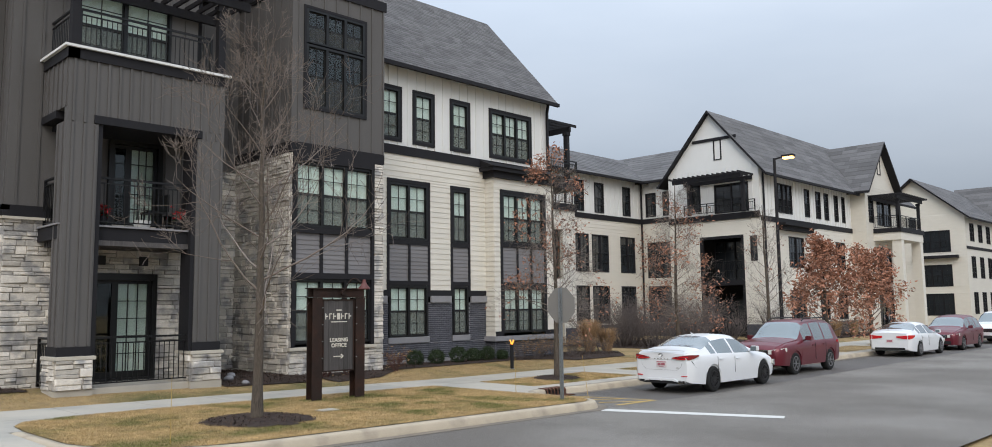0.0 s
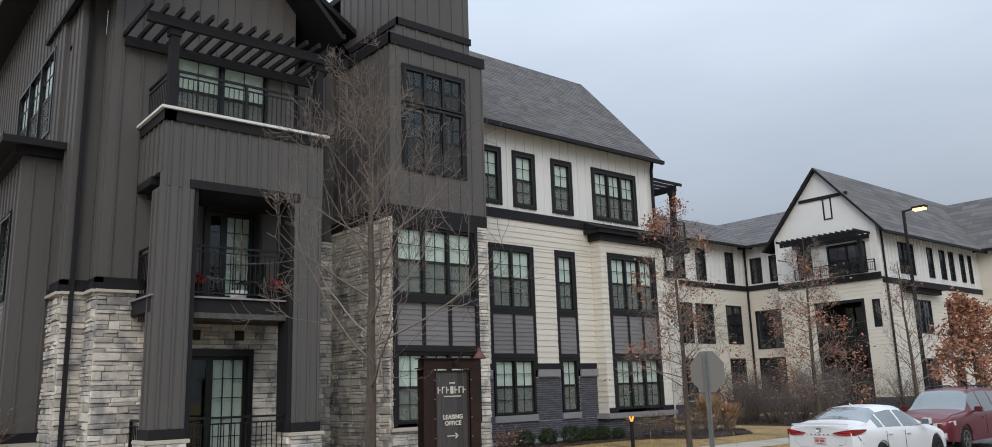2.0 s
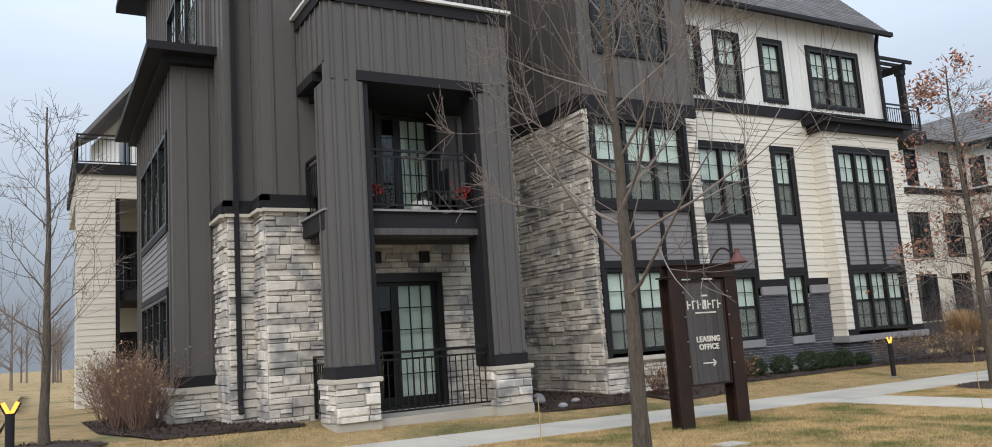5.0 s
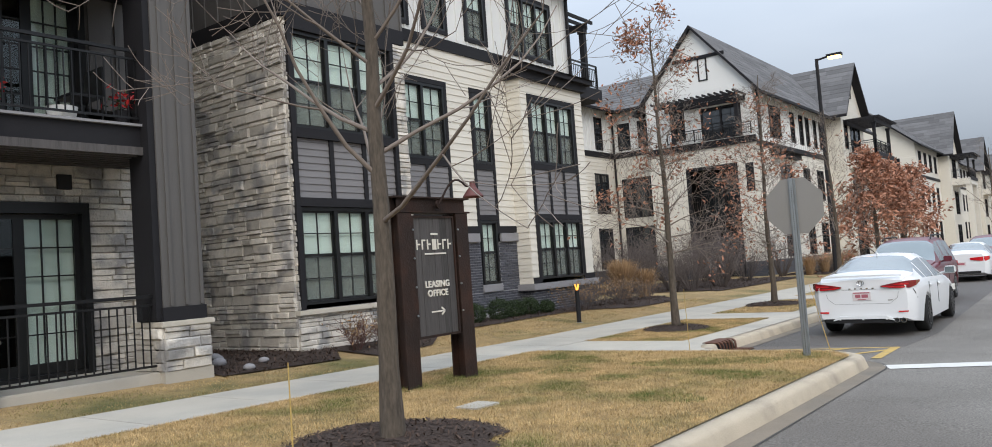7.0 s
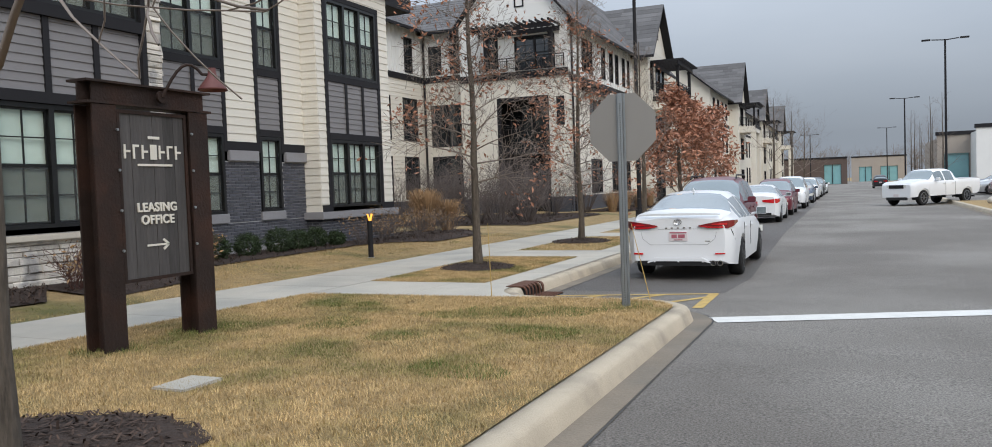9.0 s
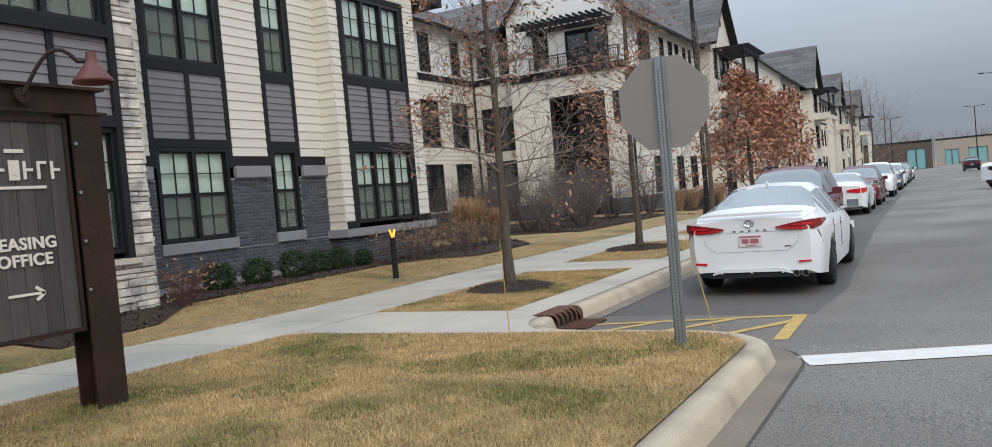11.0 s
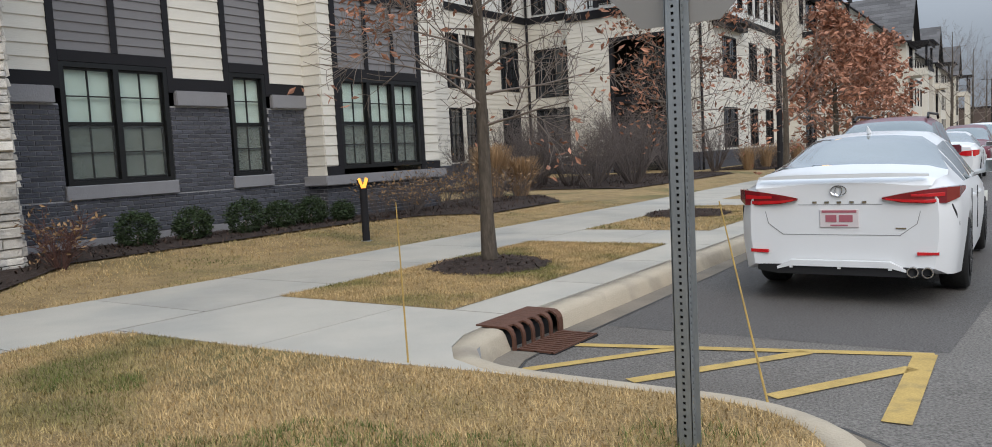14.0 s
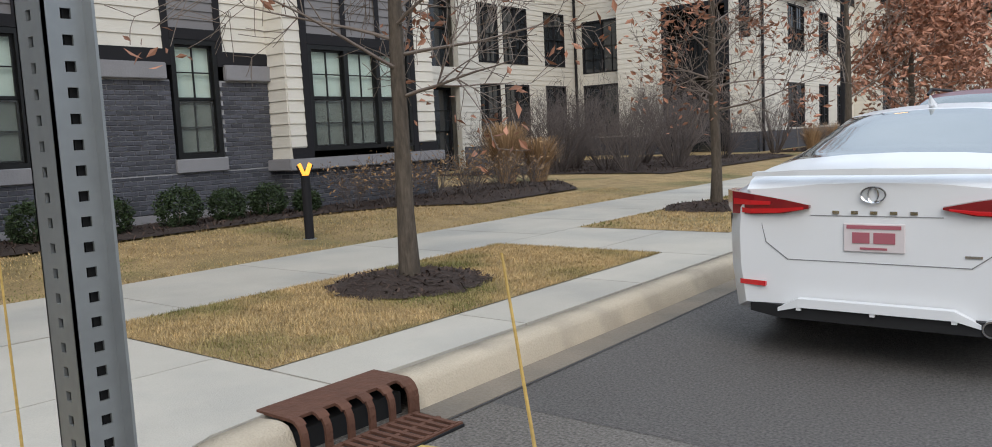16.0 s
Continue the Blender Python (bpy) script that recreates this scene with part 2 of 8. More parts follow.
def beam(bm, a, b, w, h=None, up=(0, 0, 1)):
    """A straight bar from a to b, w wide and h high."""
    h = h or w
    a, b = Vector(a), Vector(b)
    d = (b - a).normalized()
    side = d.cross(Vector(up))
    if side.length < 1e-4:
        side = d.cross(Vector((1, 0, 0)))
    side.normalize()
    top = side.cross(d)
    ring = [[bm.verts.new(p + side * sx * w / 2 + top * sz * h / 2) for sx, sz in ((-1, -1), (1, -1), (1, 1), (-1, 1))] for p in (a, b)]
    for i in range(4):
        j = (i + 1) % 4
        bm.faces.new((ring[0][i], ring[0][j], ring[1][j], ring[1][i]))
    bm.faces.new(ring[0][::-1])
    bm.faces.new(ring[1])


def tube(bm, pts, radii, sides=8, cap=True):
    """A round bar through pts with a radius at each."""
    rings = []
    pts = [Vector(p) for p in pts]
    for i, p in enumerate(pts):
        d = (pts[min(i + 1, len(pts) - 1)] - pts[max(i - 1, 0)]).normalized()
        s = d.cross(Vector((0, 0, 1)))
        if s.length < 1e-3:
            s = Vector((1, 0, 0))
        s.normalize()
        t = s.cross(d)
        r = radii[i] if hasattr(radii, "__len__") else radii
        rings.append([bm.verts.new(p + (s * math.cos(k * math.tau / sides) + t * math.sin(k * math.tau / sides)) * r) for k in range(sides)])
    for a, b in zip(rings, rings[1:]):
        for k in range(sides):
            bm.faces.new((a[k], a[(k + 1) % sides], b[(k + 1) % sides], b[k]))
    if cap:
        bm.faces.new(rings[0][::-1])
        bm.faces.new(rings[-1])


class Face:
    """An upright plane: axis 'x' or 'y', its place, and the side (+1 or -1) on which it is outside. u runs along it."""

    def __init__(self, axis, at, side):
        self.axis, self.at, self.side = axis, at, side

    def box(self, bm, u0, u1, z0, z1, d0, d1):
        a, b = sorted((self.at + self.side * d0, self.at + self.side * d1))
        if self.axis == "x":
            box(bm, a, b, u0, u1, z0, z1)
        else:
            box(bm, u0, u1, a, b, z0, z1)

    def point(self, u, z, d):
        return (self.at + self.side * d, u, z) if self.axis == "x" else (u, self.at + self.side * d, z)

    def matrix(self, u0, u1, z0, z1, d0, d1):
        """Places a unit piece (0 to 1 along, out, up) on the plane."""
        n = Vector((self.side, 0, 0)) if self.axis == "x" else Vector((0, self.side, 0))
        u = n.cross(Vector((0, 0, 1)))
        along = Vector((0, 1, 0)) if self.axis == "x" else Vector((1, 0, 0))
        start = u0 if u.dot(along) > 0 else u1
        o = Vector(self.point(start, z0, d0))
        m = Matrix.Identity(4)
        m.col[0][:3], m.col[1][:3], m.col[2][:3], m.col[3][:3] = u * (u1 - u0), n * (d1 - d0), Vector((0, 0, z1 - z0)), o
        return m


def group_empty(name, label, category, group="", kind="", at=(0, 0, 0)):
    e = new(name)
    e.matrix_world = Matrix.Translation(at)
    return tagged(e, label, category, group, kind)


def cut_rects(u0, u1, z0, z1, holes):
    """The rectangles that are left of a wall when its holes are taken out."""
    us = sorted({u0, u1, *[min(max(v, u0), u1) for h in holes for v in h[:2]]})
    zs = sorted({z0, z1, *[min(max(v, z0), z1) for h in holes for v in h[2:4]]})
    out = []
    for a, b in zip(zs, zs[1:]):
        run = None
        for c, d in zip(us, us[1:]):
            mu, mz = (c + d) / 2, (a + b) / 2
            solid = not any(h[0] < mu < h[1] and h[2] < mz < h[3] for h in holes)
            if solid:
                run = (run[0], d) if run else (c, d)
            if not solid and run:
                out.append((*run, a, b))
                run = None
        if run:
            out.append((*run, a, b))
    return out


def panel(bm, face, u0, u1, z0, z1, holes, d0, d1):
    """One welded slab with holes cut through it."""
    us = sorted({u0, u1, *[min(max(v, u0), u1) for h in holes for v in h[:2]]})
    zs = sorted({z0, z1, *[min(max(v, z0), z1) for h in holes for v in h[2:4]]})
    solid = {(i, j) for i in range(len(us) - 1) for j in range(len(zs) - 1)
             if not any(h[0] < (us[i] + us[i + 1]) / 2 < h[1] and h[2] < (zs[j] + zs[j + 1]) / 2 < h[3] for h in holes)}
    vs = {}

    def v(i, j, d):
        if (i, j, d) not in vs:
            vs[i, j, d] = bm.verts.new(face.point(us[i], zs[j], d))
        return vs[i, j, d]

    for i, j in solid:
        bm.faces.new((v(i, j, d1), v(i + 1, j, d1), v(i + 1, j + 1, d1), v(i, j + 1, d1)))
        bm.faces.new((v(i, j, d0), v(i, j + 1, d0), v(i + 1, j + 1, d0), v(i + 1, j, d0)))
        for (ni, nj), (a, b) in (((i - 1, j), ((i, j), (i, j + 1))), ((i + 1, j), ((i + 1, j + 1), (i + 1, j))), ((i, j - 1), ((i + 1, j), (i, j))), ((i, j + 1), ((i, j + 1), (i + 1, j + 1)))):
            if (ni, nj) not in solid:
                bm.faces.new((v(*a, d1), v(*b, d1), v(*b, d0), v(*a, d0)))
    bmesh.ops.recalc_face_normals(bm, faces=bm.faces[:])


def unit_mesh(name, make, mat):
    bm = bmesh.new()
    make(bm)
    bm.normal_update()
    me = bpy.data.meshes.new(name)
    bm.to_mesh(me)
    bm.free()
    me.materials.append(mat)
    return me


def wedge(bm):
    v = [bm.verts.new(p) for p in ((0, 0, 0), (1, 0, 0), (1, 1, 0), (0, 1, 0), (0, 0, 1), (1, 0, 1), (1, 0.3, 1), (0, 0.3, 1))]
    for f in ((3, 2, 1, 0), (4, 5, 6, 7), (0, 1, 5, 4), (1, 2, 6, 5), (2, 3, 7, 6), (3, 0, 4, 7)):
        bm.faces.new([v[i] for i in f])


def plain_unit(bm):
    box(bm, 0, 1, 0, 1, 0, 1)


def soft_unit(bm, e=0.06, ez=0.12):
    """A block whose outer edges are eased."""
    back = [bm.verts.new(p) for p in ((0, 0, 0), (1, 0, 0), (1, 0, 1), (0, 0, 1))]
    mid = [bm.verts.new(p) for p in ((0, 0.7, 0), (1, 0.7, 0), (1, 0.7, 1), (0, 0.7, 1))]
    front = [bm.verts.new(p) for p in ((e, 1, ez), (1 - e, 1, ez), (1 - e, 1, 1 - ez), (e, 1, 1 - ez))]
    for a, b in ((back, mid), (mid, front)):
        for i in range(4):
            j = (i + 1) % 4
            bm.faces.new((a[j], a[i], b[i], b[j]))
    bm.faces.new(front[::-1])


PIECES = []


def piece(me, m, parent, name):
    """A small piece on shared mesh data."""
    ob = new(name, me)
    ob.parent = parent
    ob.matrix_basis = m
    return ob


U_PLANK = {}
for key, mm in (("cream", M_CREAM), ("span", M_SPAN), ("white", M_WHITE)):
    U_PLANK[key] = unit_mesh("plank", wedge, mm)
U_BATTEN = {key: unit_mesh("batten", plain_unit, mm) for key, mm in (("white", M_WHITE), ("grey", M_GREYB))}
U_BRICK = unit_mesh("brick", lambda bm: soft_unit(bm, 0.03, 0.08), M_BRICK)


def ragged(seed):
    def make(bm):
        r = random.Random(seed)
        soft_unit(bm, 0.03 + 0.03 * r.random(), 0.06 + 0.08 * r.random())
        for v in bm.verts:
            if v.co.y > 0.5:
                v.co += Vector((r.uniform(-0.02, 0.02), r.uniform(-0.25, 0.1), r.uniform(-0.05, 0.05)))
    return make


U_STONE = [unit_mesh("stone", ragged(s), M_STONE) for s in range(8)]
JOBS = []  # the pieces of walls are laid last


def wall(parent, face, u0, u1, z0, z1, holes=(), style="cream", pitch=0.18, name="wall", near=True, thick=0.18):
    """A wall with its openings cut through, clad in the style given."""
    holes = list(holes)
    bm = bmesh.new()
    panel(bm, face, u0 + 0.004, u1 - 0.004, z0, z1, holes, -thick, 0)
    backing = {"cream": M_CREAM, "span": M_SPAN, "white": M_WHITE, "grey": M_GREYB, "whiteb": M_WHITE, "stone": M_MORTAR, "brick": M_BMORT}[style]
    ob = part(name, bm, backing, parent)
    JOBS.append((ob, face, u0, u1, z0, z1, holes, style, pitch, near))
    return ob


def lay(ob, face, u0, u1, z0, z1, holes, style, pitch, near):
    """Lays the cladding of a wall: planks, battens, bricks or stones."""
    r = random.Random(int(abs(u0 * 31 + z0 * 17 + face.at * 7) * 10))
    rects, made = [], []
    if style in ("cream", "span", "white"):
        z = z0
        while z < z1 - 0.01:
            top = min(z + pitch, z1)
            for a, b, c, d in cut_rects(u0, u1, z, top, holes):
                while b - a > 4.2:
                    cutu = a + r.uniform(2.4, 3.7)
                    rects.append((a, cutu - 0.004, c, d))
                    a = cutu
                rects.append((a, b, c, d))
            z = top
        made = [(U_PLANK[style], face.matrix(a, b, c, d, 0.001, 0.024), "plank") for a, b, c, d in rects]
        depth = 0.022
    elif style in ("grey", "whiteb"):
        u = u0 + pitch * 0.5
        me = U_BATTEN["grey" if style == "grey" else "white"]
        while u < u1 - 0.03:
            for a, b, c, d in cut_rects(u - 0.025, u + 0.025, z0, z1, holes):
                if b - a > 0.03:
                    made.append((me, face.matrix(a, b, c, d, 0.001, 0.028), "batten"))
            u += pitch
    elif style == "brick":
        z, k = z0, 0
        while z < z1 - 0.02:
            top = min(z + 0.068, z1)
            for a, b, c, d in cut_rects(u0, u1, z, top, holes):
                if d - c < 0.03:
                    continue
                start = math.floor(a / 0.203) * 0.203 - (0.1015 if k % 2 else 0)
                while start < b:
                    p, q = max(start, a), min(start + 0.193, b)
                    if q - p > 0.03:
                        made.append((U_BRICK, face.matrix(p, q, c, d - 0.01, 0.001, 0.012 + r.uniform(0, 0.003)), "brick"))
                    start += 0.203
            z, k = z + 0.068, k + 1
    elif style == "stone":
        z = z0
        while z < z1 - 0.03:
            h = r.choice((0.075, 0.1, 0.12, 0.15, 0.19))
            top = z1 if z1 - z - h < 0.06 else z + h
            for a, b, c, d in cut_rects(u0, u1, z, top, holes):
                p = a
                while p < b - 0.005:
                    q = p + r.uniform(0.18, 0.62)
                    if b - q < 0.15:
                        q = b
                    if d - c > 0.13 and q - p < 0.5 and r.random() < 0.4:
                        m = c + (d - c) * r.uniform(0.4, 0.6)
                        for e, f in ((c, m), (m, d)):
                            made.append((r.choice(U_STONE), face.matrix(p + 0.003, q - 0.004, e + 0.003, f - 0.004, -0.01, r.uniform(0.03, 0.07)), "stone"))
                    else:
                        made.append((r.choice(U_STONE), face.matrix(p + 0.003, q - 0.004, c + 0.003, d - 0.004, -0.01, r.uniform(0.03, 0.075)), "stone"))
                    p = q
            z = top
    keep = 300 if near else 0
    if len(made) > keep > 0:
        made.sort(key=lambda j: (j[1].translation - Vector((-9, 12, 0.5))).length)
    for me, m, name in made[:keep]:
        piece(me, m, ob, name)
    rest = made[keep:]
    if rest:
        cache, verts, faces = {}, [], []
        for me, m, name in rest:
            if me.name not in cache:
                cache[me.name] = (np.array([v.co[:] for v in me.vertices]), [tuple(p.vertices) for p in me.polygons])
            vs, fs = cache[me.name]
            mm = np.array(m)
            base = len(verts)
            verts.extend((vs @ mm[:3, :3].T + mm[:3, 3]).tolist())
            faces.extend(tuple(i + base for i in f) for f in fs)
        me = bpy.data.meshes.new(rest[0][2] + "s")
        me.from_pydata(verts, [], faces)
        mat = {"brick": M_BRICKJ, "stone": M_STONEJ}.get(style, rest[0][0].materials[0])
        me.materials.append(mat)
        j = new({"plank": "planks", "batten": "battens", "brick": "bricks", "stone": "stones"}[rest[0][2]], me)
        j.parent = ob
        j["kind"] = "stuff"


def window(parent, face, u0, u1, z0, z1, lights=2, near=True, sill=False, trim=0.07, blind=1.0, cols=2, out=0.035, rows=2, name="window"):
    """Double-hung lights side by side in a dark frame, with muntins, screens below and blinds behind."""
    bm = bmesh.new()
    w = (u1 - u0 - 2 * trim) / lights
    mull = 0.085
    spans = []
    for i in range(lights):
        a, b = u0 + trim + i * w, u0 + trim + (i + 1) * w
        spans.append((a + (mull / 2 if i else 0), b - (mull / 2 if i < lights - 1 else 0)))
    panel(bm, face, u0, u1, z0, z1, [(a, b, z0 + trim * 0.8, z1 - trim) for a, b in spans], -0.1, out)
    frame_ob = part(name, bm, M_FRAME if near else M_TRIM, parent)
    zb, zt = z0 + trim * 0.8, z1 - trim
    mid = (zb + zt) / 2
    for a, b in spans:
        for upper in (0, 1):
            c, d, deep = (mid, zt, -0.035) if upper else (zb, mid, -0.06)
            if near:
                bm = bmesh.new()
                s = 0.032
                us = [a + s] + [a + (b - a) * k / cols for k in range(1, cols)] + [b - s]
                vs = [c + s * 1.2] + [c + (d - c) * k / rows for k in range(1, rows)] + [d - s]
                h = 0.009
                panel(bm, face, a, b, c, d, [(us[p] + (h if p else 0), us[p + 1] - (h if p < len(us) - 2 else 0), vs[q] + (h if q else 0), vs[q + 1] - (h if q < len(vs) - 2 else 0)) for p in range(len(us) - 1) for q in range(len(vs) - 1)], deep - 0.012, deep + 0.012)
                sash = part("sash", bm, M_FRAME, frame_ob)
            bm = bmesh.new()
            face.box(bm, a + 0.005, b - 0.005, c, d, deep - 0.006, deep - 0.001)
            p = part("pane", bm, M_GLASS if near else M_DARKGLASS, frame_ob)
            p.visible_shadow = not near
            if near and not upper:
                bm = bmesh.new()
                face.box(bm, a + 0.01, b - 0.01, c + 0.02, d - 0.01, -0.028, -0.0275)
                part("screen", bm, M_SCREEN, frame_ob).visible_shadow = False
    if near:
        # near-black sheet: the room's shade behind the glass, put in as colour
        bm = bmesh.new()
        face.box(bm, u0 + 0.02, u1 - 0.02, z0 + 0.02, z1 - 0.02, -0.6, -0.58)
        part("room_backing", bm, M_UNLIT, frame_ob)
        for a, b in spans:
            if blind > 0:
                bm = bmesh.new()
                low = zt - (zt - zb) * blind
                n = max(2, int((zt - low) / 0.05))
                face.box(bm, a - 0.02, b + 0.02, low, zt, -0.095, -0.09)
                part("blind", bm, M_BLIND, frame_ob)
    else:
        bm = bmesh.new()
        for a, b in spans:
            face.box(bm, a, b, mid - 0.02, mid + 0.02, -0.06, -0.02)
            if cols > 1:
                x = (a + b) / 2
                face.box(bm, x - 0.012, x + 0.012, zb, zt, -0.055, -0.022)
            for k in (0.25, 0.75):
                y = zb + (zt - zb) * k
                face.box(bm, a, b, y - 0.011, y + 0.011, -0.055, -0.024)
        part("muntin_grid", bm, M_FRAME, frame_ob)
    if sill:
        bm = bmesh.new()
        face.box(bm, u0 - 0.05, u1 + 0.05, z0 - 0.2, z0 - 0.004, -0.05, 0.06)
        bmesh.ops.bevel(bm, geom=bm.edges[:], offset=0.01, segments=1, affect="EDGES")
        part("sill", bm, M_BCAP, frame_ob)
    return frame_ob


def trim(parent, face, u0, u1, z0, z1, d=0.035, mat=None, name="trim", d0=0.0):
    bm = bmesh.new()
    face.box(bm, u0, u1, z0, z1, d0, d)
    return part(name, bm, mat or M_TRIM, parent)


U_PICKET = unit_mesh("picket", lambda bm: box(bm, -0.5, 0.5, -0.5, 0.5, 0, 1), M_BLACK)


def railing(parent, a, b, z, high=1.07, name="railing", gap=0.11, base=0.09):
    """Black metal rail with pickets from a to b (x, y), standing on z."""
    bm = bmesh.new()
    a3, b3 = Vector((*a, 0)), Vector((*b, 0))
    length = (b3 - a3).length
    up = Vector((0, 0, 1))
    for h, w, t in ((high, 0.05, 0.045), (high - 0.12, 0.03, 0.03), (base, 0.03, 0.03)):
        beam(bm, a3 + up * (z + h), b3 + up * (z + h), w, t)
    rail = part(name, bm, M_BLACK, parent)
    n = max(2, int(length / gap))
    for i in range(1, n):
        p = a3.lerp(b3, i / n)
        piece(U_PICKET, Matrix.Translation(p + up * (z + base)) @ Matrix.Diagonal((0.016, 0.016, high - 0.12 - base, 1)), rail, "picket")
    for i in range(max(1, round(length / 1.5)) + 1):
        bm = bmesh.new()
        p = a3.lerp(b3, i / max(1, round(length / 1.5)))
        beam(bm, p + up * z, p + up * (z + high + 0.01), 0.055)
        part("rail_post", bm, M_BLACK, rail)
    return rail


def downspout(parent, pts, name="downspout"):
    bm = bmesh.new()
    for a, b in zip(pts, pts[1:]):
        beam(bm, a, b, 0.085, 0.085)
    return part(name, bm, M_TRIM, parent)


def gable_roof(parent, axis, along0, along1, c0, c1, eave, ridge, over=0.35, mid=None, rake=0.3, thick=0.16, name="roof", shingles=True, sides=(0, 1)):
    """A two-sided roof. axis: the way its ridge runs; c0, c1: the wall lines across; eave: height at the wall lines."""
    mid = (c0 + c1) / 2 if mid is None else mid
    a0, a1 = along0 - rake, along1 + rake

    def P(a, c, z):
        return (c, a, z) if axis == "y" else (a, c, z)

    roof = None
    for side, c in enumerate((c0, c1)):
        if side not in sides:
            continue
        s = (ridge - eave) / abs(mid - c)
        oc = c + (over if c > mid else -over)
        oz = eave - over * s
        bm = bmesh.new()
        vs = [bm.verts.new(P(a, cc, zz)) for zz_add in (0, -thick) for a, cc, zz in ((a0, oc, oz + zz_add), (a1, oc, oz + zz_add), (a1, mid, ridge + zz_add), (a0, mid, ridge + zz_add))]
        for f in ((0, 1, 2, 3), (7, 6, 5, 4), (0, 4, 5, 1), (1, 5, 6, 2), (3, 2, 6, 7), (0, 3, 7, 4)):
            bm.faces.new([vs[i] for i in f])
        bmesh.ops.recalc_face_normals(bm, faces=bm.faces[:])
        slab = part(name if roof is None else "roof_slope", bm, M_TRIM, parent if roof is None else roof)
        roof = roof or slab
        # shingle courses as overlapping strips cut into tabs
        slope_len = math.hypot(mid - oc, ridge - oz)
        rows = int(slope_len / (0.145 if shingles else 0.4))
        verts, faces = [], []
        r = random.Random(int(abs(c) * 10))
        for k in range(rows):
            f0, f1 = k / rows, min(1, (k + 1.25) / rows)
            pc0, pz0 = oc + (mid - oc) * f0, oz + (ridge - oz) * f0
            pc1, pz1 = oc + (mid - oc) * f1, oz + (ridge - oz) * f1
            a = a0
            while a < a1 - 0.01:
                b = min(a1, a + (r.uniform(0.2, 0.5) if shingles else r.uniform(0.8, 1.6)))
                lift = 0.024 + r.uniform(0, 0.008)
                base = len(verts)
                verts += [P(a, pc0, pz0 + lift), P(b, pc0, pz0 + lift), P(b, pc1, pz1 + 0.006), P(a, pc1, pz1 + 0.006), P(a, pc0, pz0), P(b, pc0, pz0)]
                faces += [(base, base + 1, base + 2, base + 3), (base + 4, base + 5, base + 1, base)]
                a = b
        me = bpy.data.meshes.new("shingles")
        me.from_pydata(verts, [], faces)
        me.materials.append(M_ROOF)
        sh = new("shingles", me)
        sh.parent = roof
        sh["kind"] = "stuff"
        # gutter along the eave
        bm = bmesh.new()
        o2 = oc + (0.05 if c > mid else -0.05)
        beam(bm, P(a0, o2, oz - 0.09), P(a1, o2, oz - 0.09), 0.12, 0.13)
        part("gutter", bm, M_TRIM, roof)
    return roof


def pergola(parent, x0, x1, y0, y1, z, post_z, axis="x", posts=(), name="pergola", step=0.3):
    """Dark wooden shade: two beams, cross slats, posts. Slats run across axis."""
    bm = bmesh.new()
    if axis == "y":
        for x in (x0 + 0.12, x1 - 0.12):
            box(bm, x - 0.05, x + 0.05, y0, y1, z - 0.22, z)
    else:
        for y in (y0 + 0.12, y1 - 0.12):
            box(bm, x0, x1, y - 0.05, y + 0.05, z - 0.22, z)
    shade = part(name, bm, M_TRIM, parent)
    lo, hi = (y0, y1) if axis == "y" else (x0, x1)
    n = int((hi - lo) / step)
    for i in range(n + 1):
        p = lo + (hi - lo) * i / n
        bm = bmesh.new()
        if axis == "y":
            box(bm, x0 - 0.25, x1 + 0.25, p - 0.03, p + 0.03, z + 0.002, z + 0.11)
        else:
            box(bm, p - 0.03, p + 0.03, y0 - 0.25, y1 + 0.25, z + 0.002, z + 0.11)
        part("slat", bm, M_TRIM, shade)
    for x, y in posts:
        bm = bmesh.new()
        box(bm, x - 0.09, x + 0.09, y - 0.09, y + 0.09, post_z, z - 0.222)
        box(bm, x - 0.12, x + 0.12, y - 0.12, y + 0.12, z - 0.38, z - 0.225)
        part("post", bm, M_TRIM, shade)
    return shade


# ---- ground ----
def road_z(y):
    y = max(y, -30)
    if y < 16:
        return -0.40 - 0.0135 * y
    if y < 30:
        return -0.616 - 0.048 * (y - 16) / 14
    return -0.664


def top_z(x, y):
    """Height of lawns and walks, behind the kerb."""
    f = min(1.0, max(0.0, (-15.3 - x) / 2.4))
    g = min(1.0, max(0.0, (y - 26) / 8))
    return road_z(y) + 0.145 + 0.18 * f * f * (3 - 2 * f) * (1 - 0.3 * g)


def sheet(name, outline, height, mat, off=0.0, step=1.0, parent=None, label="", kind="structure"):
    """A level sheet with the outline given, cut into a net and laid on the height function."""
    bm = bmesh.new()
    bm.faces.new([bm.verts.new((x, y, 0)) for x, y in outline])
    xs, ys = [p[0] for p in outline], [p[1] for p in outline]
    for axis, vals in ((0, xs), (1, ys)):
        lo, hi = max(min(vals), -60), min(max(vals), 130)
        n = int((hi - lo) / step)
        for i in range(1, n + 1):
            co = [0, 0, 0]
            no = [0, 0, 0]
            co[axis], no[axis] = lo + i * (hi - lo) / (n + 1), 1
            bmesh.ops.bisect_plane(bm, geom=bm.verts[:] + bm.edges[:] + bm.faces[:], plane_co=co, plane_no=no)
    for v in bm.verts:
        v.co.z = height(v.co.x, v.co.y) + off
    bmesh.ops.recalc_face_normals(bm, faces=bm.faces[:])
    if bm.faces and sum(f.normal.z for f in bm.faces) < 0:
        bmesh.ops.reverse_faces(bm, faces=bm.faces[:])
    ob = part(name, bm, mat, parent, label, smooth=True)
    return tagged(ob, label, name.split("_")[0], kind=kind) if not parent else ob


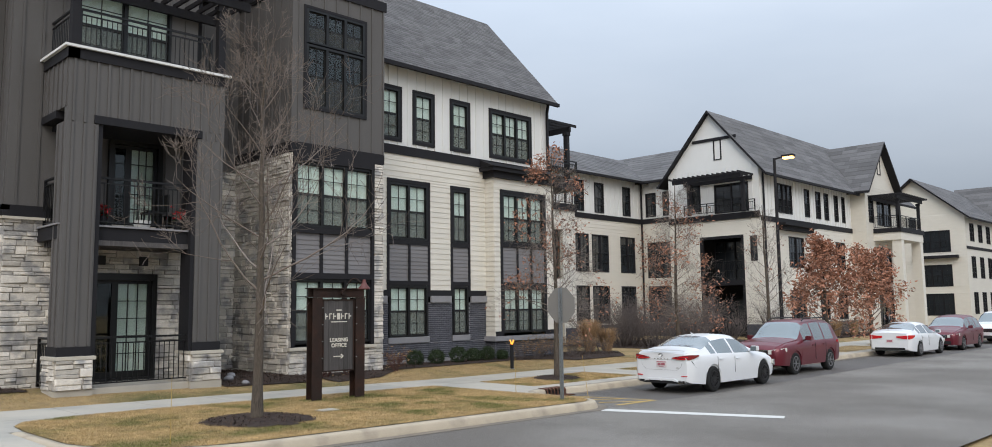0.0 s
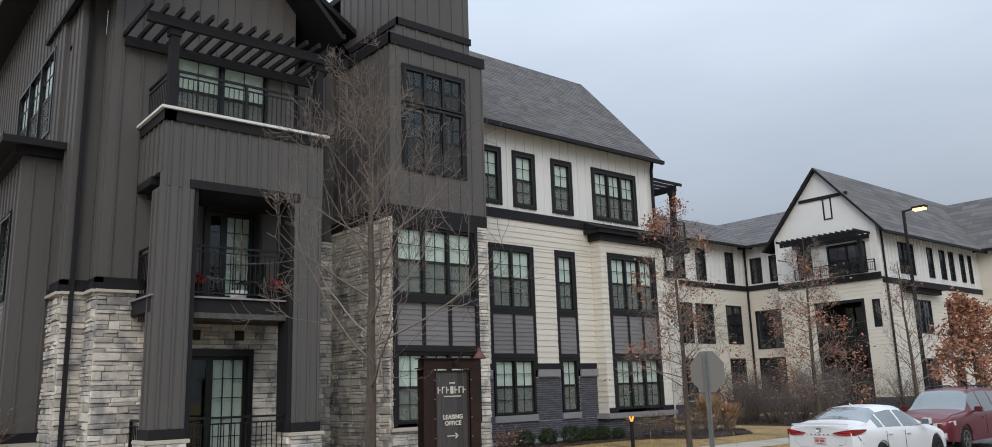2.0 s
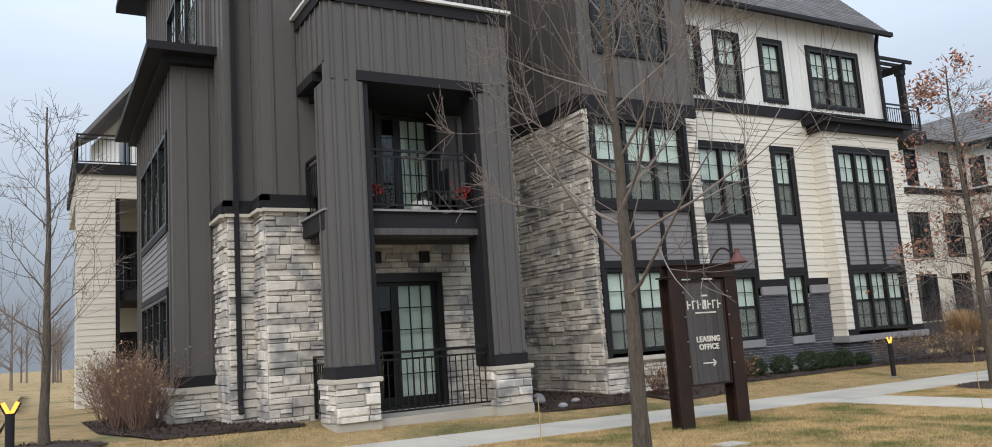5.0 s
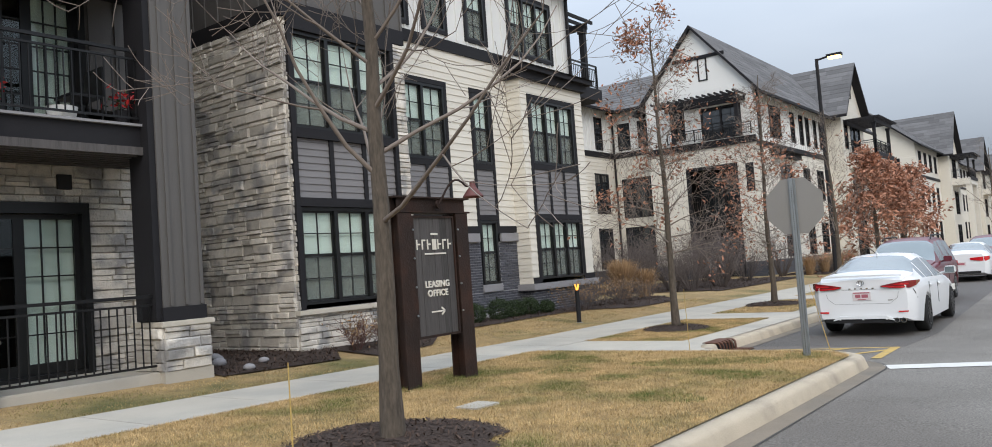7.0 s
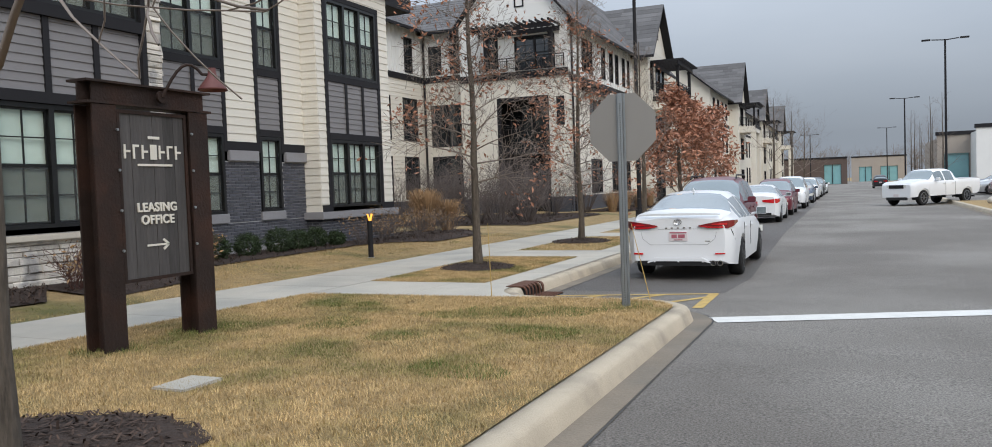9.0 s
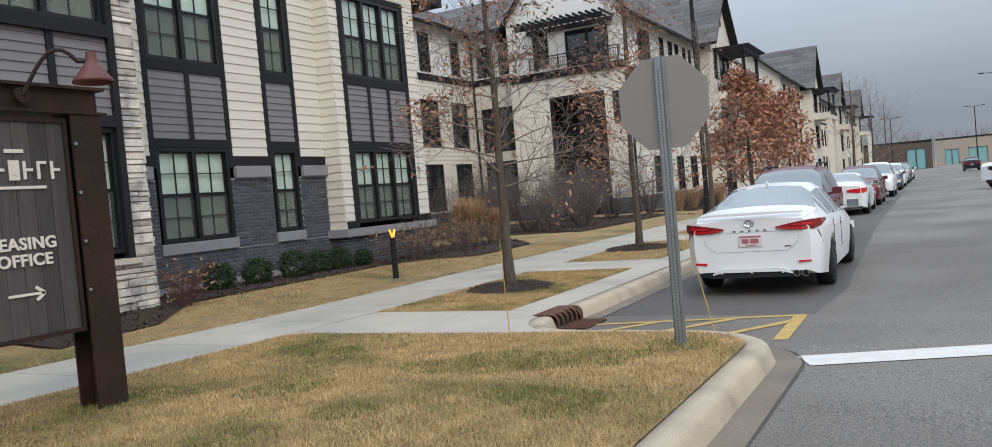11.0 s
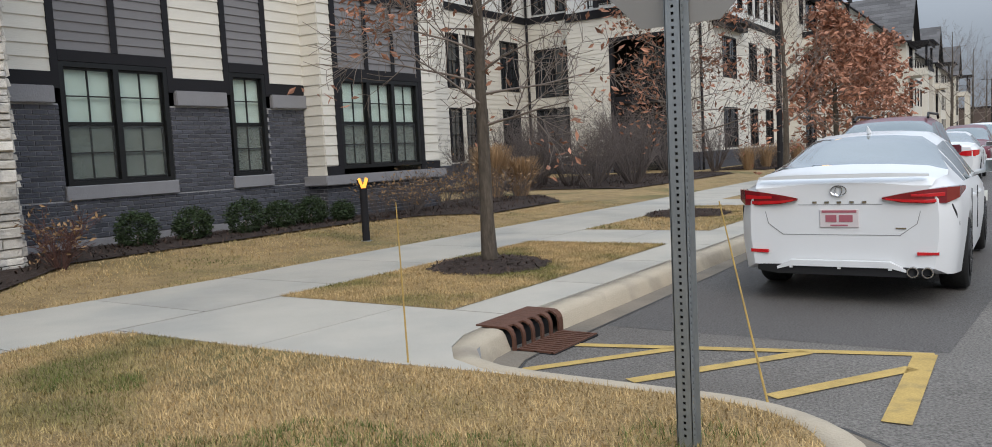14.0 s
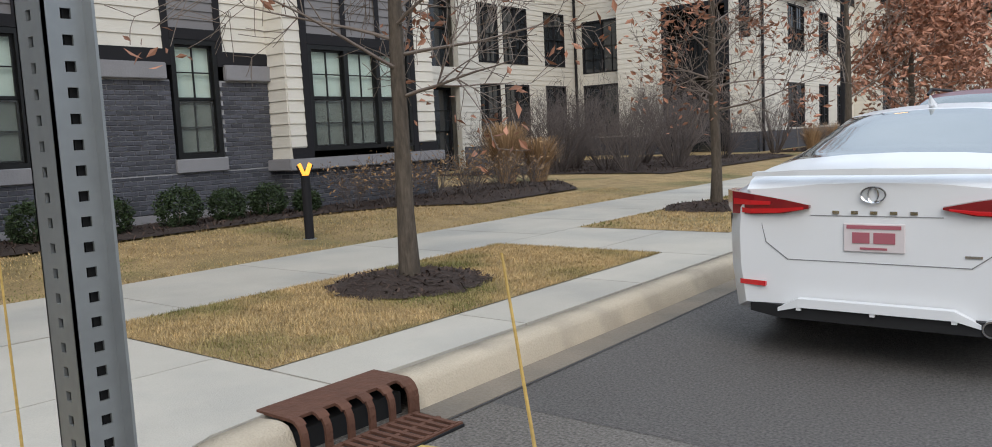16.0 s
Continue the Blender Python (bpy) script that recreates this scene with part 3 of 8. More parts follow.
def arc(cx, cy, r, a0, a1, n=8):
    return [(cx + r * math.cos(radians(a0 + (a1 - a0) * i / n)), cy + r * math.sin(radians(a0 + (a1 - a0) * i / n))) for i in range(n + 1)]


def kerb(name, line, label, wide=0.21, closed=False):
    """A kerb along a line: rounded top, face down to the gutter. Road on the right-hand side of the line."""
    bm = bmesh.new()
    pts = [Vector((x, y, 0)) for x, y in line]
    rings = []
    for i, p in enumerate(pts):
        a, b = pts[max(i - 1, 0)], pts[min(i + 1, len(pts) - 1)]
        d = (b - a).normalized()
        right = Vector((d.y, -d.x, 0))
        z = road_z(p.y)
        prof = ((-wide, 0.10), (-wide, 0.148), (-wide * 0.5, 0.154), (-0.07, 0.150), (-0.038, 0.138), (-0.018, 0.112), (0.002, 0.055), (0.018, 0.016), (0.03, -0.03))
        rings.append([bm.verts.new((p.x + right.x * o, p.y + right.y * o, z + h)) for o, h in prof])
    for a, b in zip(rings, rings[1:]):
        for k in range(len(a) - 1):
            bm.faces.new((a[k], a[k + 1], b[k + 1], b[k]))
    bmesh.ops.recalc_face_normals(bm, faces=bm.faces[:])
    if sum(f.normal.z for f in bm.faces) < 0:
        bmesh.ops.reverse_faces(bm, faces=bm.faces[:])
    k = tagged(part(name, bm, M_KERB, smooth=True), label, "kerb", kind="structure")
    bm = bmesh.new()
    rings = []
    for i, p in enumerate(pts):
        a, b = pts[max(i - 1, 0)], pts[min(i + 1, len(pts) - 1)]
        d = (b - a).normalized()
        right = Vector((d.y, -d.x, 0))
        z = road_z(p.y)
        rings.append([bm.verts.new((p.x + right.x * o, p.y + right.y * o, z + h)) for o, h in ((0.005, 0.010), (0.21, 0.006), (0.215, -0.03))])
    for a, b in zip(rings, rings[1:]):
        for q in range(2):
            bm.faces.new((a[q], a[q + 1], b[q + 1], b[q]))
    bmesh.ops.recalc_face_normals(bm, faces=bm.faces[:])
    if sum(f.normal.z for f in bm.faces) < 0:
        bmesh.ops.reverse_faces(bm, faces=bm.faces[:])
    part("gutter_pan", bm, M_GUTTER, k)
    bm = bmesh.new()
    rings = []
    for i, p in enumerate(pts):
        a, b = pts[max(i - 1, 0)], pts[min(i + 1, len(pts) - 1)]
        d = (b - a).normalized()
        right = Vector((d.y, -d.x, 0))
        w = 0.004 + 0.004 * math.sin(i * 2.3)
        rings.append([bm.verts.new((p.x + right.x * o, p.y + right.y * o, road_z(p.y) + 0.007)) for o in (0.218, 0.226 + 1.6 * w)])
    for a, b in zip(rings, rings[1:]):
        bm.faces.new((a[0], a[1], b[1], b[0]))
    for f in bm.faces:
        f.normal_update()
        if f.normal.z < 0:
            f.normal_flip()
    part("tar_joint", bm, M_TAR, k)
    return k


KX = -8.33   # kerb face of the corner bulge
PX = -10.88  # kerb face along the parked cars
RX = -2.1    # far kerb
corner = arc(KX - 2.2, 6.2, 2.2, -88, 0, 10)
nose = arc(KX - 0.85, 13.40, 0.85, 0, 88, 9)
back_in = [(-9.8, 14.25), (-10.12, 14.25), (-10.4, 14.28), (-10.6, 14.36), (-10.76, 14.55), (-10.85, 14.8), (PX, 15.03)]
sheet("ground", [(-600, -500), (600, -500), (600, 900), (-600, 900)], lambda x, y: road_z(y) - 0.06, M_GRASS, step=6, label="dry winter ground reaching the horizon")
sheet("road", [(-60, -14), (60, -14), (60, 1.0), (RX + 2.5, 1.0), (RX + 0.5, 3), (RX + 0.3, 300), (-11.2, 300), (-11.2, 3.9), (-9.0, 3.9), (-9.0, 1.0), (-60, 1.0)], lambda x, y: road_z(y), M_ASPH, step=1.5,
      label="worn grey asphalt street with light tyre tracks")
sheet("parking_lane", [(PX + 0.1, 16.03), (-8.35, 16.03), (-8.2, 18), (-8.3, 21), (-8.55, 30), (-8.7, 58), (PX + 0.1, 58)], lambda x, y: road_z(y), M_ASPHD, off=0.004, step=1.5, label="darker sealed asphalt of the parking lane")
kerb("kerb", [(-12.0, 3.98)] + corner + [(KX, 9.0), (KX, 11.0)] + nose + back_in, "pale weathered concrete kerb round the lawn corner")
kerb("kerb", [(PX, 15.72), (PX, 17), (PX, 20), (PX, 26), (PX, 60), (PX, 160)], "pale weathered concrete kerb along the parking lane")
kerb("kerb", [(RX, 160), (RX, 60), (RX, 30), (RX, 18.5), (RX + 0.4, 17.6), (RX + 1.2, 17.2), (30, 17.0)], "pale concrete kerb on the far side of the street")

WALK_FAR, WALK_NEAR = -15.25, -13.62
bulge = [(-12.0, 4.2), (-11.2, 4.2)] + arc(KX - 2.2, 6.2, 2.0, -80, 0, 8) + [(KX - 0.20, 9.0), (KX - 0.20, 12)] + arc(KX - 0.85, 13.40, 0.65, 0, 88, 7) + [(-9.8, 14.05), (-10.38, 14.03)]
# lawns
sheet("lawn", bulge + [(-11.0, 13.95), (-12.4, 13.9), (WALK_NEAR + 0.25, 13.88), (WALK_NEAR, 13.75), (WALK_NEAR, 6.6), (-13.45, 5.2), (-13.2, 4.5), (-12.7, 4.25)], top_z, M_GRASS, off=0.012, step=0.5, label="straw-coloured winter lawn with greener patches at the corner")
sheet("lawn", [(WALK_FAR, 1.2), (WALK_FAR, 60), (-19.5, 60), (-30, 60), (-30, 1.2)], top_z, M_GRASS, off=0.006, step=1.0, label="straw-coloured winter lawn beside the building")
sheet("lawn", [(-60, -1.0), (-15.4, -1.0), (-15.32, 1.15), (-60, 1.15)], top_z, M_GRASS, off=0.004, step=1.5, label="dry lawn at the end of the building")
for k, (a, b) in enumerate(((15.48, 19.9), (21.5, 26.2), (28.0, 33.5), (35, 40.5), (42, 48), (49.5, 56))):
    sheet("lawn_island", [(WALK_NEAR - 0.01, a), (-11.68, a), (-11.68, b), (WALK_NEAR - 0.01, b)], top_z, M_GRASS, off=0.012, step=0.6, label="rectangle of dry turf set in the pale walk")
sheet("lawn", [(RX + 0.15, 17.3), (40, 17.2), (40, 52), (RX + 0.15, 52)], lambda x, y: road_z(y) + 0.14, M_GRASS, step=4, label="dry verge across the street")

# concrete walk of separate slabs
walk_base = sheet("pavement", [(WALK_FAR + 0.01, 1.0), (-9.0, 1.0), (-9.0, 3.9), (-12.3, 4.0), (-13.3, 5.0), (WALK_NEAR, 6.6), (WALK_NEAR, 13.9), (-10.4, 14.03), (PX - 0.15, 14.9), (PX - 0.15, 100), (WALK_FAR, 100)],
                  top_z, M_MORTAR, off=-0.012, step=2.0, label="pale concrete walk of broom-finished slabs")
PATCHES = [[(-13.60, 13.90), (-12.15, 13.92), (-12.15, 15.47), (-13.60, 15.47)], [(-12.14, 13.92), (-11.0, 13.97), (-10.2, 14.04), (-10.45, 14.08), (-10.72, 14.2), (-10.92, 14.45), (-11.05, 14.75), (-11.09, 15.05), (-11.1, 15.47), (-12.14, 15.47)],
           [(-13.60, 6.4), (-13.43, 5.2), (-13.18, 4.48), (-12.7, 4.23), (-12.0, 4.18), (-12.0, 2.7), (-13.60, 2.7)], [(-11.99, 2.7), (-10.4, 2.7), (-10.4, 3.96), (-11.99, 3.97)], [(-10.39, 2.7), (-9.0, 2.7), (-9.0, 3.9), (-10.39, 3.96)],
           [(-13.60, 1.0), (-12.0, 1.0), (-12.0, 2.69), (-13.60, 2.69)], [(-11.99, 1.0), (-10.4, 1.0), (-10.4, 2.69), (-11.99, 2.69)], [(-10.39, 1.0), (-9.0, 1.0), (-9.0, 2.69), (-10.39, 2.69)],
           [(-13.60, 13.74), (-13.38, 13.885), (-13.60, 13.885)]]
CROSSINGS = ((19.92, 21.48), (26.2, 28.0), (33.5, 35), (40.5, 42), (48, 49.5))
SLABS = []
y = 1.0
while y < 70:
    SLABS.append((WALK_FAR, WALK_NEAR, y, y + 1.52))
    y += 1.52
for a, b in CROSSINGS:
    SLABS.append((WALK_NEAR, -12.4, a, b))
    SLABS.append((-12.4, PX - 0.22, a, b))
for a, b in zip((15.48,) + tuple(c[1] for c in CROSSINGS), tuple(c[0] for c in CROSSINGS) + (60,)):
    n = max(1, round((b - a) / 1.5))
    for i in range(n):
        SLABS.append((-11.67, PX - 0.22, a + (b - a) * i / n, a + (b - a) * (i + 1) / n))


def building(label, name="apartment_building"):
    return group_empty(name, label, "apartment building")


XP, XM, YM = (lambda at: Face("x", at, 1)), (lambda at: Face("x", at, -1)), (lambda at: Face("y", at, -1))

# ---- the corner building: dark corner block, stone tower, cream front with bay ----
B1 = building("three-storey apartment building of dark boards, pale stone and cream siding")
fA, fB, fT, fF = XP(-18.84), XP(-18.39), XP(-17.35), XP(-16.5)
BACK = -18.12   # wall behind the balconies

# cream front
A0, A1 = 15.1, 24.45
w1, w2, bay = (16.52, 18.16), (19.3, 20.03), (20.92, 24.2)
holesA = [(*w1, 0.58, 2.26), (*w1, 3.78, 5.64), (*w2, 0.58, 2.26), (*w2, 3.78, 5.64)]
spanA = [(*w1, 2.26, 3.78), (*w2, 2.26, 3.78)]
tr = 0.1
frames = [(w[0] - tr, w[1] + tr, 0.5, 5.76) for w in (w1, w2)]
wall(B1, fA, A0, 20.95, 2.12, 6.6, frames, "cream", 0.178)
wall(B1, fA, A0, 20.95, -0.15, 1.70, [(w1[0] - 0.03, w1[1] + 0.03, 0.38, 1.71), (w2[0] - 0.03, w2[1] + 0.03, 0.38, 1.71)], "brick")
for w in (w1, w2):
    for s in (w[0] - tr, w[1]):
        trim(B1, fA, s, s + tr, 1.9 if s else 0, 5.66, 0.04)
    trim(B1, fA, w[0] - tr, w[1] + tr, 5.66, 5.78, 0.046)
    trim(B1, fA, w[0], w[1], 3.62, 3.78, 0.044)
    trim(B1, fA, w[0], w[1], 2.27, 2.42, 0.044)
    wall(B1, fA, w[0], w[1], 2.42, 3.62, (), "span", 0.13, "spandrel_panel")
    window(B1, fA, w[0], w[1], 3.785, 5.655, 2 if w is w1 else 1)
    window(B1, fA, w[0], w[1], 0.585, 2.265, 2 if w is w1 else 1, sill=True)
trim(B1, XP(-18.80), (w1[0] + w1[1]) / 2 - 0.05, (w1[0] + w1[1]) / 2 + 0.05, 2.42, 3.62, 0.01)
# dark band and caps over the brick
for a, b in ((A0, w1[0] - tr), (w1[1] + tr, w2[0] - tr), (w2[1] + tr, 20.93)):
    trim(B1, fA, a, b, 1.94, 2.12, 0.04)
    bm = bmesh.new()
    fA.box(bm, a, b, 1.70, 1.93, 0.0, 0.085)
    bmesh.ops.bevel(bm, geom=bm.edges[:], offset=0.012, segments=2, affect="EDGES")
    part("brick_cap", bm, M_BCAP, B1)
trim(B1, fA, A0, 20.93, -0.42, -0.16, 0.05, M_BCAP, "foundation_ledge", -0.18)
# top storey in white boards
tops = [(16.15, 16.95), (17.6, 18.4), (19.3, 20.1), (21.25, 23.4)]
trim(B1, fA, A0, A1, 6.6, 6.9, 0.05)
wall(B1, fA, A0, A1, 6.9, 9.95, [(a - 0.09, b + 0.09, 7.02, 8.9) for a, b in tops], "whiteb", 0.4)
for a, b in tops:
    window(B1, fA, a, b, 7.11, 8.8, 3 if b - a > 1.5 else 1)
    trim(B1, fA, a - 0.09, a, 7.02, 8.9, 0.04)
    trim(B1, fA, b, b + 0.09, 7.02, 8.9, 0.04)
    trim(B1, fA, a, b, 8.8, 8.9, 0.043)
    trim(B1, fA, a, b, 7.02, 7.11, 0.043)
# bay
bw = (21.34, 23.6)
wall(B1, fB, bay[0], bay[1], 0.5, 6.2, [(bw[0] - 0.12, bw[1] + 0.12, 0.5, 5.78)], "cream", 0.178)
wall(B1, YM(bay[0]), -18.9, -18.39, 0.5, 6.2, (), "cream", 0.178)
wall(B1, Face("y", bay[1], 1), -18.9, -18.39, 0.5, 6.2, (), "cream", 0.178)
for s in (bw[0] - 0.12, bw[1]):
    trim(B1, fB, s, s + 0.12, 0.5, 5.68, 0.04)
trim(B1, fB, bw[0] - 0.12, bw[1] + 0.12, 5.68, 5.80, 0.046)
trim(B1, fB, bw[0], bw[1], 3.68, 3.84, 0.044)
trim(B1, fB, bw[0], bw[1], 2.26, 2.42, 0.044)
trim(B1, fB, bay[0] + 0.01, bw[0] - 0.12, 0.5, 0.66, 0.044)
trim(B1, fB, bw[1] + 0.12, bay[1], 0.5, 0.66, 0.044)
wall(B1, fB, bw[0], bw[1], 2.42, 3.68, (), "span", 0.13, "spandrel_panel")
for k in (1, 2):
    u = bw[0] + (bw[1] - bw[0]) * k / 3
    trim(B1, XP(-18.35), u - 0.05, u + 0.05, 2.42, 3.68, 0.01)
window(B1, fB, bw[0], bw[1], 3.845, 5.675, 3)
window(B1, fB, bw[0], bw[1], 0.6, 2.255, 3)
bm = bmesh.new()
box(bm, -18.9, -18.27, bay[0] - 0.12, bay[1] + 0.12, 0.32, 0.495)
bmesh.ops.bevel(bm, geom=bm.edges[:], offset=0.012, segments=2, affect="EDGES")
part("bay_ledge", bm, M_BCAP, B1)
wall(B1, XP(-18.40), bay[0], bay[1], -0.35, 0.32, (), "brick")
wall(B1, YM(bay[0] + 0.01), -18.9, -18.40, -0.35, 0.32, (), "brick")
bm = bmesh.new()
box(bm, -18.86, -18.10, bay[0] - 0.3, bay[1] + 0.35, 6.42, 6.56)
box(bm, -18.86, -18.25, bay[0] - 0.12, bay[1] + 0.15, 6.2, 6.42)
v = [bm.verts.new(p) for p in ((-18.04, bay[0] - 0.4, 6.56), (-18.04, bay[1] + 0.45, 6.56), (-18.80, bay[1] + 0.3, 6.86), (-18.80, bay[0] - 0.25, 6.86))]
w = [bm.verts.new((p.co.x, p.co.y, 6.56)) for p in v]
for f in ((v[0], v[1], v[2], v[3]), (v[1], v[0], w[0], w[1]), (v[2], v[1], w[1], w[2]), (v[0], v[3], w[3], w[0]), (w[3], w[2], w[1], w[0])):
    try:
        bm.faces.new(f)
    except ValueError:
        pass
part("bay_hood", bm, M_TRIM, B1)
# cream strip past the bay, end of the front
wall(B1, fA, bay[1], A1, -0.2, 6.6, (), "cream", 0.178)
wall(B1, Face("y", A1, 1), -30, -18.84, -0.2, 9.95, (), "cream", 0.178, near=False)
downspout(B1, [(-18.66, A1 - 0.1, 9.55), (-18.74, A1 - 0.1, 9.2), (-18.74, A1 - 0.1, 0.1)])
gable_roof(B1, "y", 12.5, A1, -26.0, -18.84, 10.02, 13.9, over=0.4, mid=-22.4, rake=0.22)

# stone tower with dark boards above
T0, T1 = 11.98, 15.12
tw = (12.12, 14.66)
fTs = YM(T0)
wall(B1, fT, T0, T1, -0.3, 5.82, [(tw[0] - 0.1, tw[1] + 0.1, 0.5, 5.83)], "stone")
wall(B1, fTs, -20.7, -17.35, -0.3, 5.82, (), "stone")
wall(B1, Face("y", T1, 1), -18.84, -17.35, -0.3, 5.82, (), "stone", near=False)
for s in (tw[0] - 0.1, tw[1]):
    trim(B1, fT, s, s + 0.1, 0.5, 5.7, 0.09, d0=-0.1)
trim(B1, fT, tw[0] - 0.1, tw[1] + 0.1, 5.62, 5.83, 0.095, d0=-0.1)
trim(B1, fT, tw[0], tw[1], 3.62, 3.80, 0.092, d0=-0.1)
trim(B1, fT, tw[0], tw[1], 2.36, 2.52, 0.092, d0=-0.1)
wall(B1, fT, tw[0], tw[1], 2.52, 3.62, (), "span", 0.13, "spandrel_panel")
for k in (1, 2):
    u = tw[0] + (tw[1] - tw[0]) * k / 3
    trim(B1, fT, u - 0.05, u + 0.05, 2.52, 3.62, 0.05)
window(B1, fT, tw[0], tw[1], 3.80, 5.62, 3)
window(B1, fT, tw[0], tw[1], 0.58, 2.355, 3)
bm = bmesh.new()
fT.box(bm, tw[0] - 0.18, tw[1] + 0.18, 0.40, 0.49, -0.1, 0.12)
bmesh.ops.bevel(bm, geom=bm.edges[:], offset=0.012, segments=2, affect="EDGES")
part("stone_sill", bm, M_CAP, B1)
trim(B1, fT, T0 - 0.06, T1 + 0.02, 5.83, 6.13, 0.06, d0=-0.2)
trim(B1, fTs, -20.7, -17.30, 5.83, 6.13, 0.055, d0=-0.2)
tu = (12.42, 14.42)
wall(B1, fT, T0, T1 + 0.06, 6.13, 10.9, [(tu[0] - 0.08, tu[1] + 0.08, 7.12, 10.12)], "grey", 0.42)
wall(B1, fTs, -20.7, -17.35, 6.13, 10.9, (), "grey", 0.42)
wall(B1, Face("y", T1 + 0.06, 1), -21, -17.35, 6.13, 10.9, (), "grey", 0.42, near=False)
trim(B1, fT, T0 - 0.05, T1 + 0.11, 10.6, 10.9, 0.05)
trim(B1, fTs, -20.7, -17.30, 10.6, 10.9, 0.05)
window(B1, fT, tu[0], tu[1], 7.2, 9.0, 3, blind=0.0)
window(B1, fT, tu[0], tu[1], 9.04, 10.04, 3, blind=0.0, rows=1)
for s in (tu[0] - 0.08, tu[1]):
    trim(B1, fT, s, s + 0.08, 7.12, 10.12, 0.04)
trim(B1, fT, tu[0], tu[1], 10.04, 10.12, 0.044)
trim(B1, fT, tu[0], tu[1], 7.12, 7.2, 0.044)
# set-back top of the tower
wall(B1, XP(-17.5), T0 + 0.35, T1 - 0.3, 10.9, 13.6, (), "grey", 0.42)
wall(B1, YM(T0 + 0.35), -20.7, -17.5, 10.9, 13.6, (), "grey", 0.42)
wall(B1, Face("y", T1 - 0.3, 1), -20.7, -17.5, 10.9, 13.6, (), "grey", 0.42, near=False)
trim(B1, XP(-17.5), T0 + 0.3, T1 - 0.25, 11.3, 11.5, 0.05)
trim(B1, YM(T0 + 0.35), -20.7, -17.45, 11.3, 11.5, 0.05)
bm = bmesh.new()
box(bm, -22, -17.56, T0 + 0.4, T1 - 0.35, 13.4, 13.6)
box(bm, -22, -17.4, T0 + 0.05, T1, 10.7, 10.88)
part("tower_roof", bm, M_TRIM, B1)

# recess between tower and balconies
wall(B1, XP(-20.4), 9.4, 12.0, -0.3, 5.6, (), "stone")
wall(B1, XP(-20.4), 9.4, 12.0, 5.6, 12.5, (), "grey", 0.42)
wall(B1, Face("y", 9.62, 1), -20.4, BACK, -0.3, 3.55, (), "stone")
wall(B1, Face("y", 9.62, 1), -20.4, BACK, 3.55, 12.5, (), "grey", 0.42)
downspout(B1, [(-18.3, 9.74, 10.0), (-18.3, 9.74, 0.05), (-18.2, 9.74, -0.05)])

# corner block with the balconies
S1, S2 = 4.79, 5.3          # the steps of the corner
XS1, XS2, XBOX = -18.83, BACK, -19.85
door1 = (7.15, 8.70)
wall(B1, XP(BACK), S2, 9.62, -0.2, 3.6, [(*door1, -0.2, 2.42)], "stone")
wall(B1, YM(S2), XS1, BACK, -0.3, 3.6, (), "stone")
wall(B1, XP(XS1), S1, S2, -0.3, 3.6, (), "stone")
wall(B1, YM(S1), XBOX - 0.3, XS1, -0.3, 3.6, (), "stone")
door2 = (7.45, 8.75)
wall(B1, XP(BACK), S2, 9.62, 3.9, 12.6, [(*door2, 3.5, 5.72), (6.6, 8.9, 7.4, 9.35)], "grey", 0.42)
wall(B1, YM(S2), XS1, BACK, 3.9, 12.6, (), "grey", 0.42)
wall(B1, XP(XS1), S1, S2, 3.9, 12.6, (), "grey", 0.42)
wall(B1, YM(S1), XBOX - 0.3, XS1, 3.9, 12.6, (), "grey", 0.42)
for f, a, b in ((XP(BACK), S2 - 0.05, 6.2), (YM(S2), XS1, BACK + 0.05), (XP(XS1), S1 - 0.05, S2), (YM(S1), XBOX, XS1 + 0.05)):
    trim(B1, f, a, b, 3.64, 3.78, 0.10, d0=-0.1)
    trim(B1, f, a, b, 3.78, 3.9, 0.05, d0=-0.1)
    trim(B1, f, a, b, 3.58, 3.64, 0.13, M_CAP, "stone_cap", d0=-0.1)
downspout(B1, [(XS1 + 0.1, 4.95, 12), (XS1 + 0.1, 4.95, 0.2), (XS1 + 0.16, 4.95, 0.05)])

# box bay at the end, its windows facing along the side street
YB = 4.03
fBX, fBW = XP(XBOX), YM(YB)
bxw = (-25.2, -20.7)
BOXEND = -26.4
wall(B1, fBX, YB, S1 + 0.2, 0.55, 6.75, (), "grey", 0.42)
wall(B1, fBW, BOXEND, XBOX, 0.55, 6.75, [(bxw[0] - 0.06, bxw[1] + 0.06, 0.6, 5.7)], "grey", 0.42)
trim(B1, fBX, YB - 0.04, S1 + 0.2, 0.55, 0.75, 0.04)
window(B1, fBW, bxw[0], bxw[1], 3.75, 5.62, 4)
window(B1, fBW, bxw[0], bxw[1], 0.62, 2.35, 4)
wall(B1, fBW, bxw[0], bxw[1], 2.5, 3.6, (), "span", 0.13, "spandrel_panel")
trim(B1, fBW, bxw[0], bxw[1], 3.6, 3.74, 0.04)
trim(B1, fBW, bxw[0], bxw[1], 2.36, 2.5, 0.04)
bm = bmesh.new()
box(bm, BOXEND - 0.3, XBOX + 0.12, YB - 0.12, S1, 0.43, 0.545)
part("stone_cap", bm, M_CAP, B1)
wall(B1, XP(XBOX + 0.05), YB - 0.05, S1, -0.4, 0.43, (), "stone")
wall(B1, YM(YB - 0.05), BOXEND - 0.3, XBOX + 0.05, -0.4, 0.43, (), "stone")
bm = bmesh.new()
box(bm, BOXEND - 0.4, XBOX + 0.45, YB - 0.5, S1 + 0.2, 6.9, 7.06)
box(bm, BOXEND - 0.2, XBOX + 0.2, YB - 0.2, S1, 6.75, 6.9)
part("hood", bm, M_TRIM, B1)
